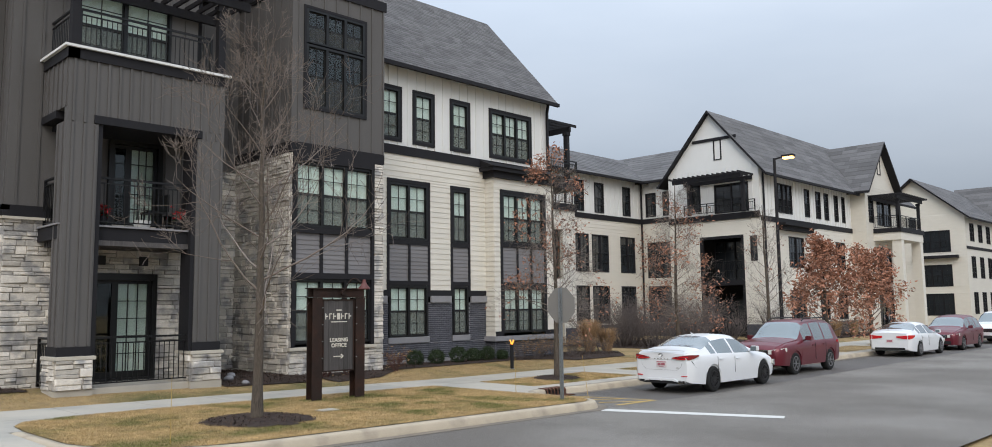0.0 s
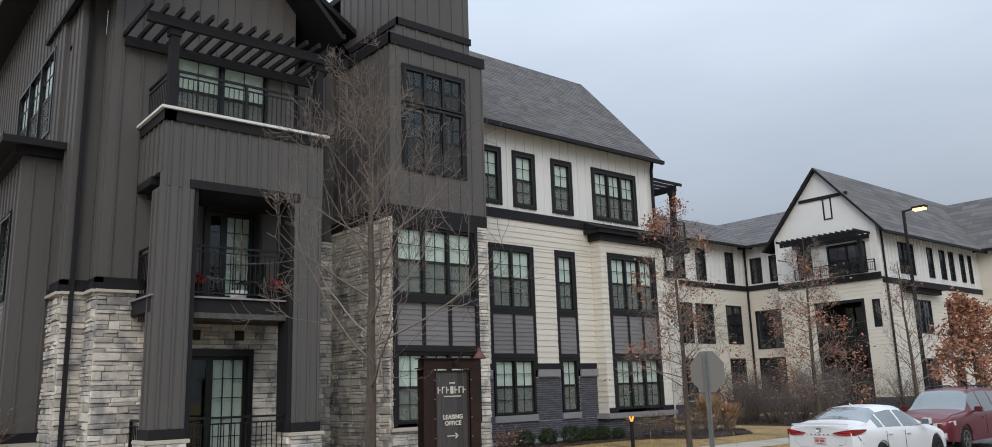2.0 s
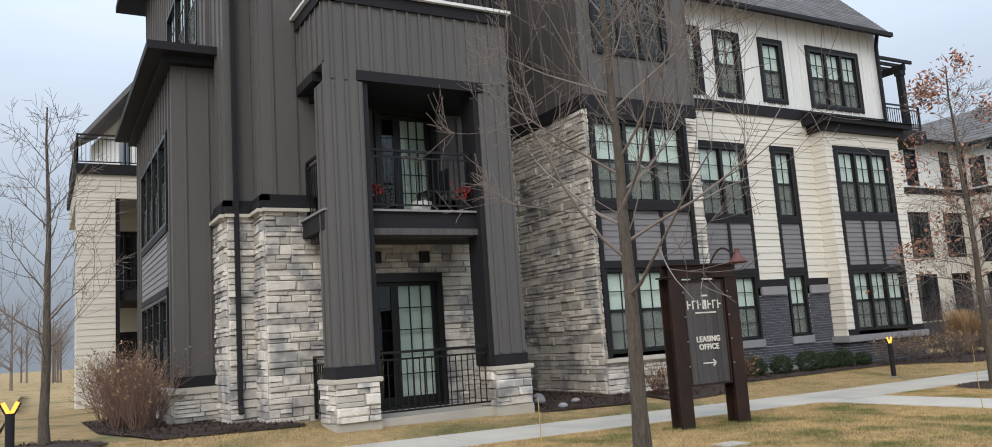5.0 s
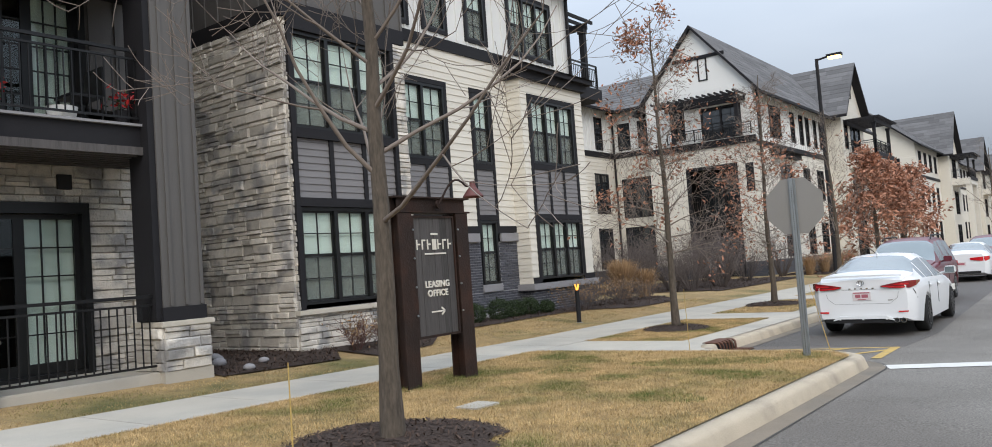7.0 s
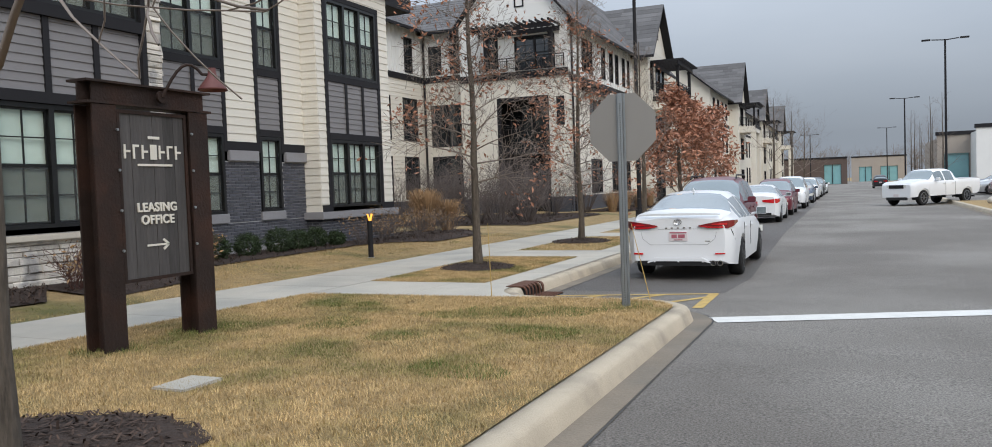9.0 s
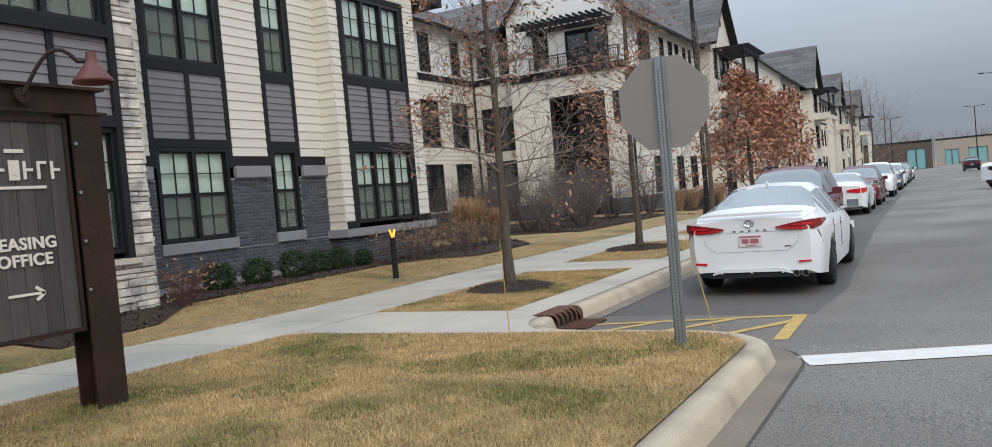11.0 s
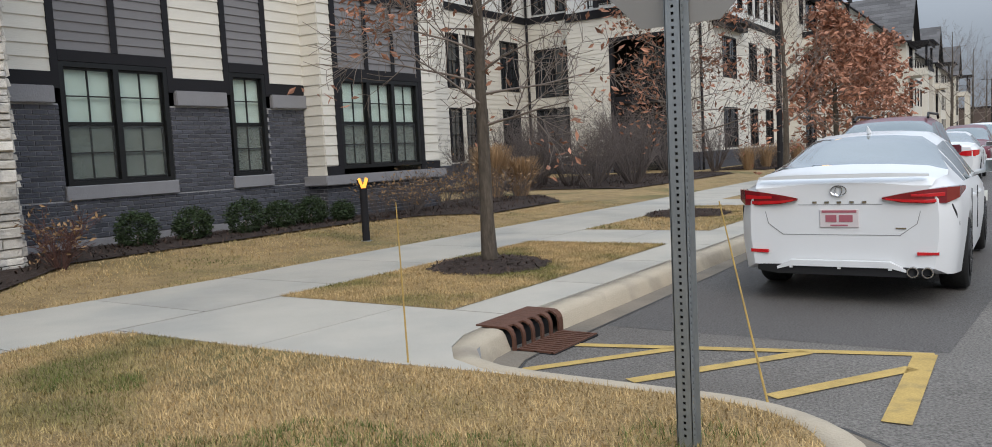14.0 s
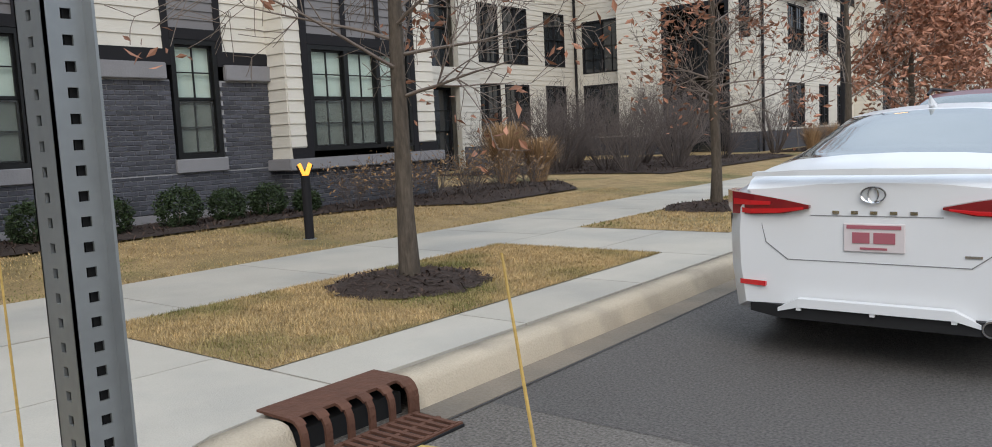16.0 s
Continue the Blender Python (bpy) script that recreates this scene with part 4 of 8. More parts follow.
f3 = YM(S1 - 0.1)
wall(B1, f3, -30.2, XBOX - 0.2, 7.06, 12.3, [(-25.4, -20.9, 7.7, 9.9), (-29.2, -27.8, 7.7, 9.6)], "grey", 0.42)
window(B1, f3, -25.4, -20.9, 7.7, 9.9, 3)
window(B1, f3, -29.2, -27.8, 7.7, 9.6, 1)
bm = bmesh.new()
box(bm, -31.2, XBOX - 0.6, S1 - 0.9, S1 + 1.0, 12.3, 12.5)
part("eave_board", bm, M_TRIM, B1)
# wall and cream balcony block further along the side street
wall(B1, YM(5.4), -34, -22.3, -0.4, 10.0, [(-28.9, -26.4, 3.5, 5.8), (-28.9, -26.4, -0.4, 2.5), (-25.5, -24.5, 7.2, 9.2)], "cream", 0.2, near=False)
window(B1, YM(5.4), -28.9, -26.4, 3.5, 5.8, 2, near=False)
window(B1, YM(5.4), -28.9, -26.4, -0.3, 2.5, 2, near=False)
window(B1, YM(5.4), -25.5, -24.5, 7.2, 9.2, 2, near=False)
gable_roof(B1, "x", -34, -20, 5.4, 15.4, 9.9, 13.2, over=0.5, shingles=False)

# balcony frame: piers, columns, upper box
P0, P1, P2, P3 = 6.0, 6.66, 8.93, 9.58
PB = -17.15
for a, b in ((P0, P1), (P2, P3)):
    bm = bmesh.new()
    box(bm, PB, -16.5, a, b, 0.58, 5.63)
    col = part("column", bm, M_GREYB, B1)
    JOBS.append((col, fF, a, b, 0.8, 5.6, [], "grey", 0.24, True))
    JOBS.append((col, YM(a), PB, -16.5, 0.8, 5.6, [], "grey", 0.3, True))
    bm = bmesh.new()
    box(bm, PB - 0.02, -16.48, a - 0.02, b + 0.02, 0.585, 0.78)
    part("column_base", bm, M_TRIM, B1)
    bm = bmesh.new()
    box(bm, PB - 0.1, -16.40, a - 0.1, b + 0.1, 0.50, 0.58)
    bmesh.ops.bevel(bm, geom=bm.edges[:], offset=0.012, segments=2, affect="EDGES")
    part("pier_cap", bm, M_CAP, B1)
    wall(B1, XP(-16.46), a - 0.04, b + 0.04, -0.12, 0.5, (), "stone", name="stone_pier", thick=0.6)
    wall(B1, YM(a - 0.04), PB - 0.04, -16.46, -0.12, 0.5, (), "stone", name="stone_pier", thick=0.1)
    bm = bmesh.new()
    box(bm, PB - 0.06, -16.44, a - 0.06, b + 0.06, -0.6, -0.122)
    part("pier_footing", bm, M_CONC, B1)
bm = bmesh.new()
for a, b in ((P1, P1 + 0.1), (P2 - 0.1, P2)):
    box(bm, PB + 0.1, -16.53, a, b, 0.6, 5.64)
part("opening_trim", bm, M_TRIM, B1)
# upper box between the columns
wall(B1, fF, P0, P1 - 0.1, 5.63, 5.82, (), "grey", 0.24)
wall(B1, fF, P2 + 0.1, P3 + 0.02, 5.63, 5.82, (), "grey", 0.24)
wall(B1, fF, P0, P3 + 0.02, 5.82, 7.02, (), "grey", 0.24)
wall(B1, YM(P0), BACK - 0.7, -16.5, 5.95, 7.02, (), "grey", 0.3)
trim(B1, fF, P1 - 0.1, P2 + 0.1, 5.64, 5.82, 0.03, d0=-0.2)
trim(B1, YM(P0), BACK, PB, 5.78, 5.95, 0.03, d0=-0.2)
trim(B1, fF, P0 - 0.04, P3 + 0.05, 7.02, 7.24, 0.05, d0=-0.2)
trim(B1, YM(P0), BACK - 0.7, -16.45, 7.02, 7.24, 0.05, d0=-0.2)
bm = bmesh.new()
box(bm, BACK - 0.7, -16.38, P0 - 0.12, P3 + 0.12, 7.245, 7.30)
part("balcony_edge", bm, M_WHITE, B1, "white metal edge strip")
bm = bmesh.new()
box(bm, BACK, -16.7, P0 + 0.2, P3 - 0.1, 5.66, 5.8)
part("balcony_ceiling", bm, M_TRIM, B1)
# middle balcony
bm = bmesh.new()
box(bm, BACK, -16.72, P0 - 0.02, P3 - 0.1, 3.09, 3.38)
deck = part("balcony", bm, M_TRIM, B1)
bm = bmesh.new()
box(bm, BACK - 0.02, -16.66, P0 - 0.06, P3 - 0.06, 3.385, 3.42)
part("edge_strip", bm, M_BCAP, deck)
for k in range(9):
    bm = bmesh.new()
    x = BACK + 0.12 + k * 0.16
    box(bm, x, x + 0.05, P0 + 0.1, P3 - 0.2, 2.97, 3.085)
    part("joist", bm, M_WOOD, deck)
railing(deck, (-16.74, P1 + 0.03), (-16.74, P2 - 0.03), 3.42)
railing(deck, (PB - 0.03, P0 + 0.1), (BACK + 0.05, P0 + 0.1), 3.42)
railing(B1, (-16.66, P0 + 0.25), (-16.66, P3 - 0.3), 7.30, 0.9)
railing(B1, (-16.75, P0 + 0.12), (BACK - 0.1, P0 + 0.12), 7.30, 0.9)
pergola(B1, BACK, -16.35, 5.5, 10.2, 9.3, 7.3, "y", ((-16.6, 6.12), (-16.6, 9.5)))
# ground terrace
bm = bmesh.new()
box(bm, BACK, -16.55, P1 - 0.3, P2 + 0.3, -0.6, -0.12)
bmesh.ops.bevel(bm, geom=bm.edges[:], offset=0.02, segments=2, affect="EDGES")
part("terrace_slab", bm, M_CONC, B1)
railing(B1, (-16.62, P1 + 0.04), (-16.62, P2 - 0.04), -0.12)
railing(B1, (PB - 0.2, 6.1), (BACK + 0.1, 6.1), -0.12)


def patio_door(parent, face, u0, u1, z0, z1, name="patio_door"):
    """Two-panel glazed door in a dark frame, one panel with a blind behind."""
    bm = bmesh.new()
    t = 0.11
    face.box(bm, u0, u0 + t, z0, z1, -0.12, 0.10)
    face.box(bm, u1 - t, u1, z0, z1, -0.12, 0.10)
    face.box(bm, u0 + t, u1 - t, z1 - 0.16, z1, -0.12, 0.105)
    face.box(bm, u0 + t, u1 - t, z0, z0 + 0.06, -0.12, 0.08)
    d = part(name, bm, M_FRAME, parent)
    a0, a1 = u0 + t, u1 - t
    split = a0 + (a1 - a0) * 0.36
    for a, b in ((a0, split), (split, a1)):
        bm = bmesh.new()
        zb, zt = z0 + 0.06, z1 - 0.16
        s = 0.075
        face.box(bm, a, a + s, zb, zt, -0.08, -0.03)
        face.box(bm, b - s, b, zb, zt, -0.08, -0.03)
        face.box(bm, a + s, b - s, zb, zb + 0.16, -0.08, -0.03)
        face.box(bm, a + s, b - s, zt - s, zt, -0.08, -0.03)
        cols = 3 if b - a > 0.6 else 1
        for k in range(1, cols):
            x = a + s + (b - a - 2 * s) * k / cols
            face.box(bm, x - 0.01, x + 0.01, zb + 0.16, zt - s, -0.06, -0.035)
        for k in range(1, 5):
            y = zb + 0.16 + (zt - s - zb - 0.16) * k / 5
            face.box(bm, a + s, b - s, y - 0.01, y + 0.01, -0.061, -0.034)
        leaf = part("door_leaf", bm, M_FRAME, d)
        bm = bmesh.new()
        face.box(bm, a + s, b - s, zb + 0.16, zt - s, -0.052, -0.047)
        part("pane", bm, M_GLASS, d).visible_shadow = False
        if b - a > 0.6:
            bm = bmesh.new()
            face.box(bm, a, b, zb, zt, -0.15, -0.14)
            part("blind", bm, M_BLIND, d)
    # near-black sheet painted as the unlit room behind the door
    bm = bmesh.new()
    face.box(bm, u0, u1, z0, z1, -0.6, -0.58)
    part("room_backing", bm, M_UNLIT, d)
    return d


patio_door(B1, XP(BACK), *door1, -0.12, 2.42)
patio_door(B1, XP(BACK), *door2, 3.42, 5.72)
window(B1, XP(BACK), 6.6, 8.9, 7.42, 9.35, 2, blind=0.8)
# dark gable over the balconies
gable_roof(B1, "x", -21.5, -17.4, 5.2, 9.9, 10.9, 13.4, over=0.5, shingles=True)
# added near-black core, so that no light passes through
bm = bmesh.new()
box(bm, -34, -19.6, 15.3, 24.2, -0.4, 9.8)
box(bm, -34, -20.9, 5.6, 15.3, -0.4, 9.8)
part("inner_core", bm, M_UNLIT, B1)

# ---- the second building: wing and white gable ----
B2 = building("three-storey cream and white apartment building with a steep grey gable")
GY, GX0, GX1 = 42.2, -24.75, -18.95
fG, fS2 = YM(GY), XP(GX1)
wall(B2, fG, GX0, GX1, -0.6, 6.3, [(-22.7, -20.05, -0.6, 5.4), (-19.6, -19.2, 3.9, 5.3)], "cream", 0.2, near=False)
wall(B2, fG, GX0, GX1, 6.3, 9.3, [(-23.2, -22.6, 6.9, 8.7), (-21.7, -19.6, 6.7, 8.35)], "whiteb", 0.4, near=False)
bm = bmesh.new()
m = (GX0 + GX1) / 2
for d0 in (0.0,):
    vs = [bm.verts.new(p) for p in ((GX0, GY, 9.3), (GX1, GY, 9.3), (m, GY, 12.7), (GX0, GY + 0.2, 9.3), (GX1, GY + 0.2, 9.3), (m, GY + 0.2, 12.7))]
    for f in ((0, 1, 2), (5, 4, 3), (0, 3, 4, 1), (1, 4, 5, 2), (2, 5, 3, 0)):
        bm.faces.new([vs[i] for i in f])
part("gable_wall", bm, M_WHITE, B2)
gable_roof(B2, "y", GY, 66, GX0, GX1, 9.35, 12.75, over=0.55, rake=0.3, shingles=False)
trim(B2, fG, GX0, GX1, 6.3, 6.65, 0.1)
trim(B2, fG, -23.0, -20.2, 10.95, 11.12, 0.06)
window(B2, fG, -21.65, -21.15, 9.8, 11.0, 1, near=False)
window(B2, fG, -23.2, -22.6, 6.9, 8.7, 1, near=False)
window(B2, fG, -21.7, -19.6, 6.7, 8.35, 2, near=False)
window(B2, fG, -19.6, -19.2, 3.9, 5.3, 1, near=False, cols=1)
for z in (-0.5, 2.9):
    window(B2, YM(GY + 1.5), -22.7, -20.05, z, z + 2.3, 2, near=False)
bm = bmesh.new()
box(bm, -22.7, -20.05, GY + 0.05, GY + 1.5, 2.6, 2.9)
part("balcony", bm, M_TRIM, B2)
railing(B2, (-22.65, GY + 0.1), (-20.1, GY + 0.1), 2.9)
bm = bmesh.new()
box(bm, -22.75, -22.6, GY - 0.03, GY + 0.2, -0.6, 5.4)
box(bm, -20.15, -20.0, GY - 0.03, GY + 0.2, -0.6, 5.4)
box(bm, -22.6, -20.15, GY - 0.03, GY + 0.2, 5.25, 5.4)
part("opening_trim", bm, M_TRIM, B2)
railing(B2, (-23.4, GY - 0.5), (-19.0, GY - 0.5), 6.66, 0.6)
pergola(B2, -23.6, -19.3, GY - 1.5, GY, 8.65, 6.65, "x", ((-23.0, GY - 0.6), (-19.6, GY - 0.6)))
# street side
ups = [(44.4, 46.2), (47.9, 48.6), (49.5, 50.2), (50.75, 51.4), (52.3, 52.9), (53.5, 54.0)]
lows = [(45.5, 47.5), (49.5, 50.8), (52.2, 53.6)]
sideholes = [(a, b, 6.7, 8.4) for a, b in ups]
wall(B2, fS2, GY, 55.8, 6.3, 9.3, sideholes, "whiteb", 0.4, near=False)
wall(B2, fS2, GY, 55.8, -0.8, 6.3, [(a, b, z, z + 1.8) for a, b in lows for z in (0.5, 3.6)], "cream", 0.2, near=False)
trim(B2, fS2, GY, 55.8, 6.1, 6.4, 0.06)
for a, b in ups:
    window(B2, fS2, a, b, 6.7, 8.4, 3 if b - a > 1.2 else 1, near=False)
for a, b in lows:
    for z in (0.5, 3.6):
        window(B2, fS2, a, b, z, z + 1.8, 2, near=False)
bm = bmesh.new()
box(bm, GX1, GX1 + 0.6, 44, 48.5, 5.95, 6.1)
box(bm, GX1, GX1 + 0.35, 44.2, 48.3, 5.7, 5.95)
part("hood", bm, M_TRIM, B2)
downspout(B2, [(GX1 + 0.1, GY + 0.3, 9.0), (GX1 + 0.1, GY + 0.3, -0.6)])
downspout(B2, [(GX1 + 0.1, 55.2, 9.0), (GX1 + 0.1, 55.2, -0.6)])
# cross gable on the street side with its balcony
CG = -18.0
fC = XP(CG)
wall(B2, fC, 55.0, 60.6, -0.8, 9.3, [(55.5, 56.4, 6.8, 8.6), (57.0, 59.6, 6.7, 8.4), (56.6, 59.2, -0.8, 5.2)], "cream", 0.2, near=False)
wall(B2, YM(55.0), GX1, CG, -0.8, 9.3, (), "cream", 0.2, near=False)
window(B2, fC, 55.5, 56.4, 6.8, 8.6, 1, near=False)
window(B2, fC, 57.0, 59.6, 6.7, 8.4, 2, near=False)
window(B2, fC, 56.6, 59.2, -0.6, 2.4, 2, near=False)
window(B2, fC, 56.6, 59.2, 2.9, 5.2, 2, near=False)
bm = bmesh.new()
vs = [bm.verts.new(p) for p in ((CG, 55.0, 9.3), (CG, 60.6, 9.3), (CG, 57.8, 12.3), (CG - 0.2, 55.0, 9.3), (CG - 0.2, 60.6, 9.3), (CG - 0.2, 57.8, 12.3))]
for f in ((0, 1, 2), (5, 4, 3), (0, 3, 4, 1), (1, 4, 5, 2), (2, 5, 3, 0)):
    bm.faces.new([vs[i] for i in f])
part("gable_wall", bm, M_CREAM, B2)
gable_roof(B2, "x", -22, CG, 55.0, 60.6, 9.35, 12.45, over=0.5, rake=0.5, shingles=False)
window(B2, fC, 57.5, 58.1, 10.2, 11.6, 1, near=False, cols=1)
bm = bmesh.new()
box(bm, CG, CG + 1.7, 56.2, 60.6, 5.6, 6.3)
part("balcony", bm, M_CREAM, B2)
trim(B2, XP(CG + 1.7), 56.1, 60.7, 6.1, 6.4, 0.06)
bm = bmesh.new()
box(bm, CG, CG + 1.76, 56.14, 56.2, 6.1, 6.4)
part("trim", bm, M_TRIM, B2)
for a in (56.3, 60.0):
    bm = bmesh.new()
    box(bm, CG + 1.1, CG + 1.68, a, a + 0.5, -0.8, 5.6)
    part("column", bm, M_CREAM, B2)
railing(B2, (CG + 1.6, 56.3), (CG + 1.6, 60.5), 6.4, 0.8)
railing(B2, (CG, 56.3), (CG + 1.6, 56.3), 6.4, 0.8)
pergola(B2, CG, CG + 1.8, 55.8, 60.8, 8.5, 6.4, "y", ((CG + 1.55, 56.4), (CG + 1.55, 60.4)))

# recessed wing between the buildings
WX, WY = -27.3, 43.0
fW, fN = XP(WX), YM(WY)
wx_ups, n_ups = [(33.5, 34.5), (36.3, 37.2), (38.2, 39.1), (41.0, 41.8)], [(-26.95, -26.2), (-25.7, -24.95)]
wall(B2, fW, 24.4, WY, 6.9, 9.4, [(a, b, 7.0, 8.8) for a, b in wx_ups], "whiteb", 0.4, near=False)
wall(B2, fW, 24.4, WY, -0.5, 6.6, [(a - 0.35, b + 0.35, z, z + 2.2) for a, b in wx_ups for z in (0.5, 3.5)], "cream", 0.2, near=False)
wall(B2, fN, WX, GX0, 6.9, 9.4, [(a, b, 7.0, 8.5) for a, b in n_ups], "whiteb", 0.4, near=False)
wall(B2, fN, WX, GX0, -0.5, 6.6, [(-26.9, -25.0, z, z + 2.2) for z in (0.5, 3.2)], "cream", 0.2, near=False)
trim(B2, fW, 24.4, WY, 6.6, 6.9, 0.06)
trim(B2, fN, WX, GX0, 6.6, 6.9, 0.06)
for a, b in wx_ups:
    window(B2, fW, a, b, 7.0, 8.8, 1, near=False)
    for z in (0.5, 3.5):
        window(B2, fW, a - 0.35, b + 0.35, z, z + 2.2, 2, near=False)
for a, b in n_ups:
    window(B2, fN, a, b, 7.0, 8.5, 1, near=False)
for z in (0.5, 3.2):
    window(B2, fN, -26.9, -25.0, z, z + 2.2, 2, near=False)
downspout(B2, [(WX + 0.12, WY - 0.15, 9.2), (WX + 0.12, WY - 0.15, -0.4)])
downspout(B2, [(WX + 0.12, 35.4, 9.2), (WX + 0.12, 35.4, -0.4)])
gable_roof(B2, "y", 24.5, 50, -35, WX, 9.5, 11.6, over=0.5, rake=0.1, shingles=False)
gable_roof(B2, "x", -36, GX0 + 1, WY, 51, 9.5, 11.8, over=0.5, rake=0.1, shingles=False)
# projecting part of the wing with terrace and pergola
wall(B2, XP(-24.6), 27.5, 33.0, -0.5, 6.4, [(29, 32, 2.9, 5.4), (29, 32, -0.4, 2.3)], "cream", 0.2, near=False)
wall(B2, YM(27.5), WX, -24.6, -0.5, 6.4, (), "cream", 0.2, near=False)
wall(B2, Face("y", 33.0, 1), WX, -24.6, -0.5, 6.4, (), "cream", 0.2, near=False)
window(B2, XP(-25.0), 29, 32, 2.9, 5.4, 2, near=False)
window(B2, XP(-25.0), 29, 32, -0.4, 2.3, 2, near=False)
bm = bmesh.new()
box(bm, WX, -24.5, 27.4, 33.1, 6.4, 6.75)
part("balcony", bm, M_TRIM, B2)
railing(B2, (-24.65, 27.6), (-24.65, 32.9), 6.75, 0.8)
pergola(B1, -20.9, -19.1, A1 + 0.1, A1 + 1.9, 9.0, 6.8, "x", ((-19.25, A1 + 1.7), (-20.7, A1 + 1.7)))
bm = bmesh.new()
box(bm, -21.5, -18.9, A1, A1 + 2.1, 6.3, 6.7)
part("balcony", bm, M_TRIM, B1)
railing(B1, (-19.0, A1 + 0.1), (-19.0, A1 + 2.0), 6.7, 0.8)
# added near-black blocks that stop light inside the walls
bm = bmesh.new()
box(bm, -35, WX - 0.4, 24.6, 50, -0.5, 9.4)
box(bm, -34, GX0 + 0.1, WY + 0.4, 60, -0.5, 9.3)
box(bm, -24.3, GX1 - 0.45, GY + 1.9, 66, -0.6, 9.2)
part("inner_core", bm, M_UNLIT, B2)
# charcoal brick at the foot of the walls
for f, a, b in ((fG, GX0, -22.76), (fG, -19.99, GX1), (fS2, GY, 54.9), (fW, 33.1, WY), (fN, WX, GX0), (XP(-24.6), 27.5, 28.9), (XP(-24.6), 32.1, 33.0)):
    trim(B2, f, a, b, -0.7, 0.42, 0.07, M_BRICKJ, "brick_base", -0.02)
B2.matrix_basis = Matrix.Translation((0.10, -0.075, -0.045)) @ Matrix.Scale(1.05, 4)


# ---- further buildings of the same kind along the street ----
def far_block(y0, x=-18.6, white=True):
    b = building("cream three-storey apartment building with grey gables further down the street")
    f = XP(x)
    n = 4
    wins = [(y0 + 1.2 + i * 2.6, y0 + 2.5 + i * 2.6) for i in range(n)]
    wall(b, f, y0, y0 + 11.5, -0.8, 6.3, [(a, c, z, z + 1.9) for a, c in wins for z in (0.5, 3.6)], "cream", 0.22, near=False)
    wall(b, f, y0, y0 + 11.5, 6.3, 9.2, [(a, c, 6.8, 8.4) for a, c in wins], "whiteb" if white else "cream", 0.4, near=False)
    s = YM(y0)
    wall(b, s, x - 8, x, -0.8, 9.2, [(x - 3.7, x - 1.2, z, z + 1.9) for z in (0.4, 2.9, 5.9)] + [(x - 4.5, x - 3.9, 7.9, 9.1)], "cream", 0.22, near=False)
    for z in (0.4, 2.9, 5.9):
        window(b, s, x - 3.7, x - 1.2, z, z + 1.9, 3, near=False)
    window(b, s, x - 4.5, x - 3.9, 7.9, 9.1, 1, near=False)
    trim(b, s, x - 4.2, x - 0.6, 5.35, 5.6, 0.5)
    trim(b, f, y0, y0 + 11.5, 6.1, 6.35, 0.06)
    for a, c in wins:
        for z in (0.5, 3.6, 6.8):
            window(b, f, a, c, z, z + (1.6 if z > 6 else 1.9), 2, near=False)
    gable_roof(b, "y", y0, y0 + 22, x - 8, x, 9.2, 12.6, over=0.5, rake=0.5, shingles=False)
    bm = bmesh.new()
    vs = [bm.verts.new(p) for p in ((x - 8, y0, 9.2), (x, y0, 9.2), (x - 4, y0, 12.5), (x - 8, y0 + 0.2, 9.2), (x, y0 + 0.2, 9.2), (x - 4, y0 + 0.2, 12.5))]
    for q in ((0, 1, 2), (5, 4, 3), (0, 3, 4, 1), (1, 4, 5, 2), (2, 5, 3, 0)):
        bm.faces.new([vs[i] for i in q])
    part("gable_wall", bm, M_CREAM, b)
    xc = x + 0.9
    g0, g1 = y0 + 11.5, y0 + 17.5
    wall(b, XP(xc), g0, g1, -0.8, 9.2, [(g0 + 1.8, g0 + 4.2, z, z + 2.2) for z in (-0.2, 3.0, 6.5)], "cream", 0.22, near=False)
    wall(b, YM(g0), x, xc, -0.8, 9.2, (), "cream", 0.22, near=False)
    for z in (-0.2, 3.0, 6.5):
        window(b, XP(xc), g0 + 1.8, g0 + 4.2, z, z + 2.2, 2, near=False)
    bm = bmesh.new()
    vs = [bm.verts.new(p) for p in ((xc, g0, 9.2), (xc, g1, 9.2), (xc, (g0 + g1) / 2, 12.9), (xc - 0.2, g0, 9.2), (xc - 0.2, g1, 9.2), (xc - 0.2, (g0 + g1) / 2, 12.9))]
    for q in ((0, 1, 2), (5, 4, 3), (0, 3, 4, 1), (1, 4, 5, 2), (2, 5, 3, 0)):
        bm.faces.new([vs[i] for i in q])
    part("gable_wall", bm, M_CREAM, b)
    gable_roof(b, "x", x - 4, xc, g0, g1, 9.25, 13.0, over=0.5, rake=0.5, shingles=False)
    bm = bmesh.new()
    box(bm, xc, xc + 1.6, g0 + 0.8, g1 - 0.6, 5.7, 6.3)
    part("balcony", bm, M_CREAM, b)
    trim(b, XP(xc + 1.6), g0 + 0.7, g1 - 0.5, 6.1, 6.4, 0.06)
    for a in (g0 + 0.9, g1 - 1.1):
        bm = bmesh.new()
        box(bm, xc + 1.1, xc + 1.58, a, a + 0.45, -0.8, 5.7)
        part("column", bm, M_CREAM, b)
    railing(b, (xc + 1.5, g0 + 0.9), (xc + 1.5, g1 - 0.7), 6.4, 0.8)
    railing(b, (xc, g0 + 0.9), (xc + 1.5, g0 + 0.9), 6.4, 0.8)
    pergola(b, xc, xc + 1.8, g0 + 0.5, g1 - 0.3, 8.5, 6.4, "y", ((xc + 1.45, g0 + 1.0), (xc + 1.45, g1 - 0.8)))
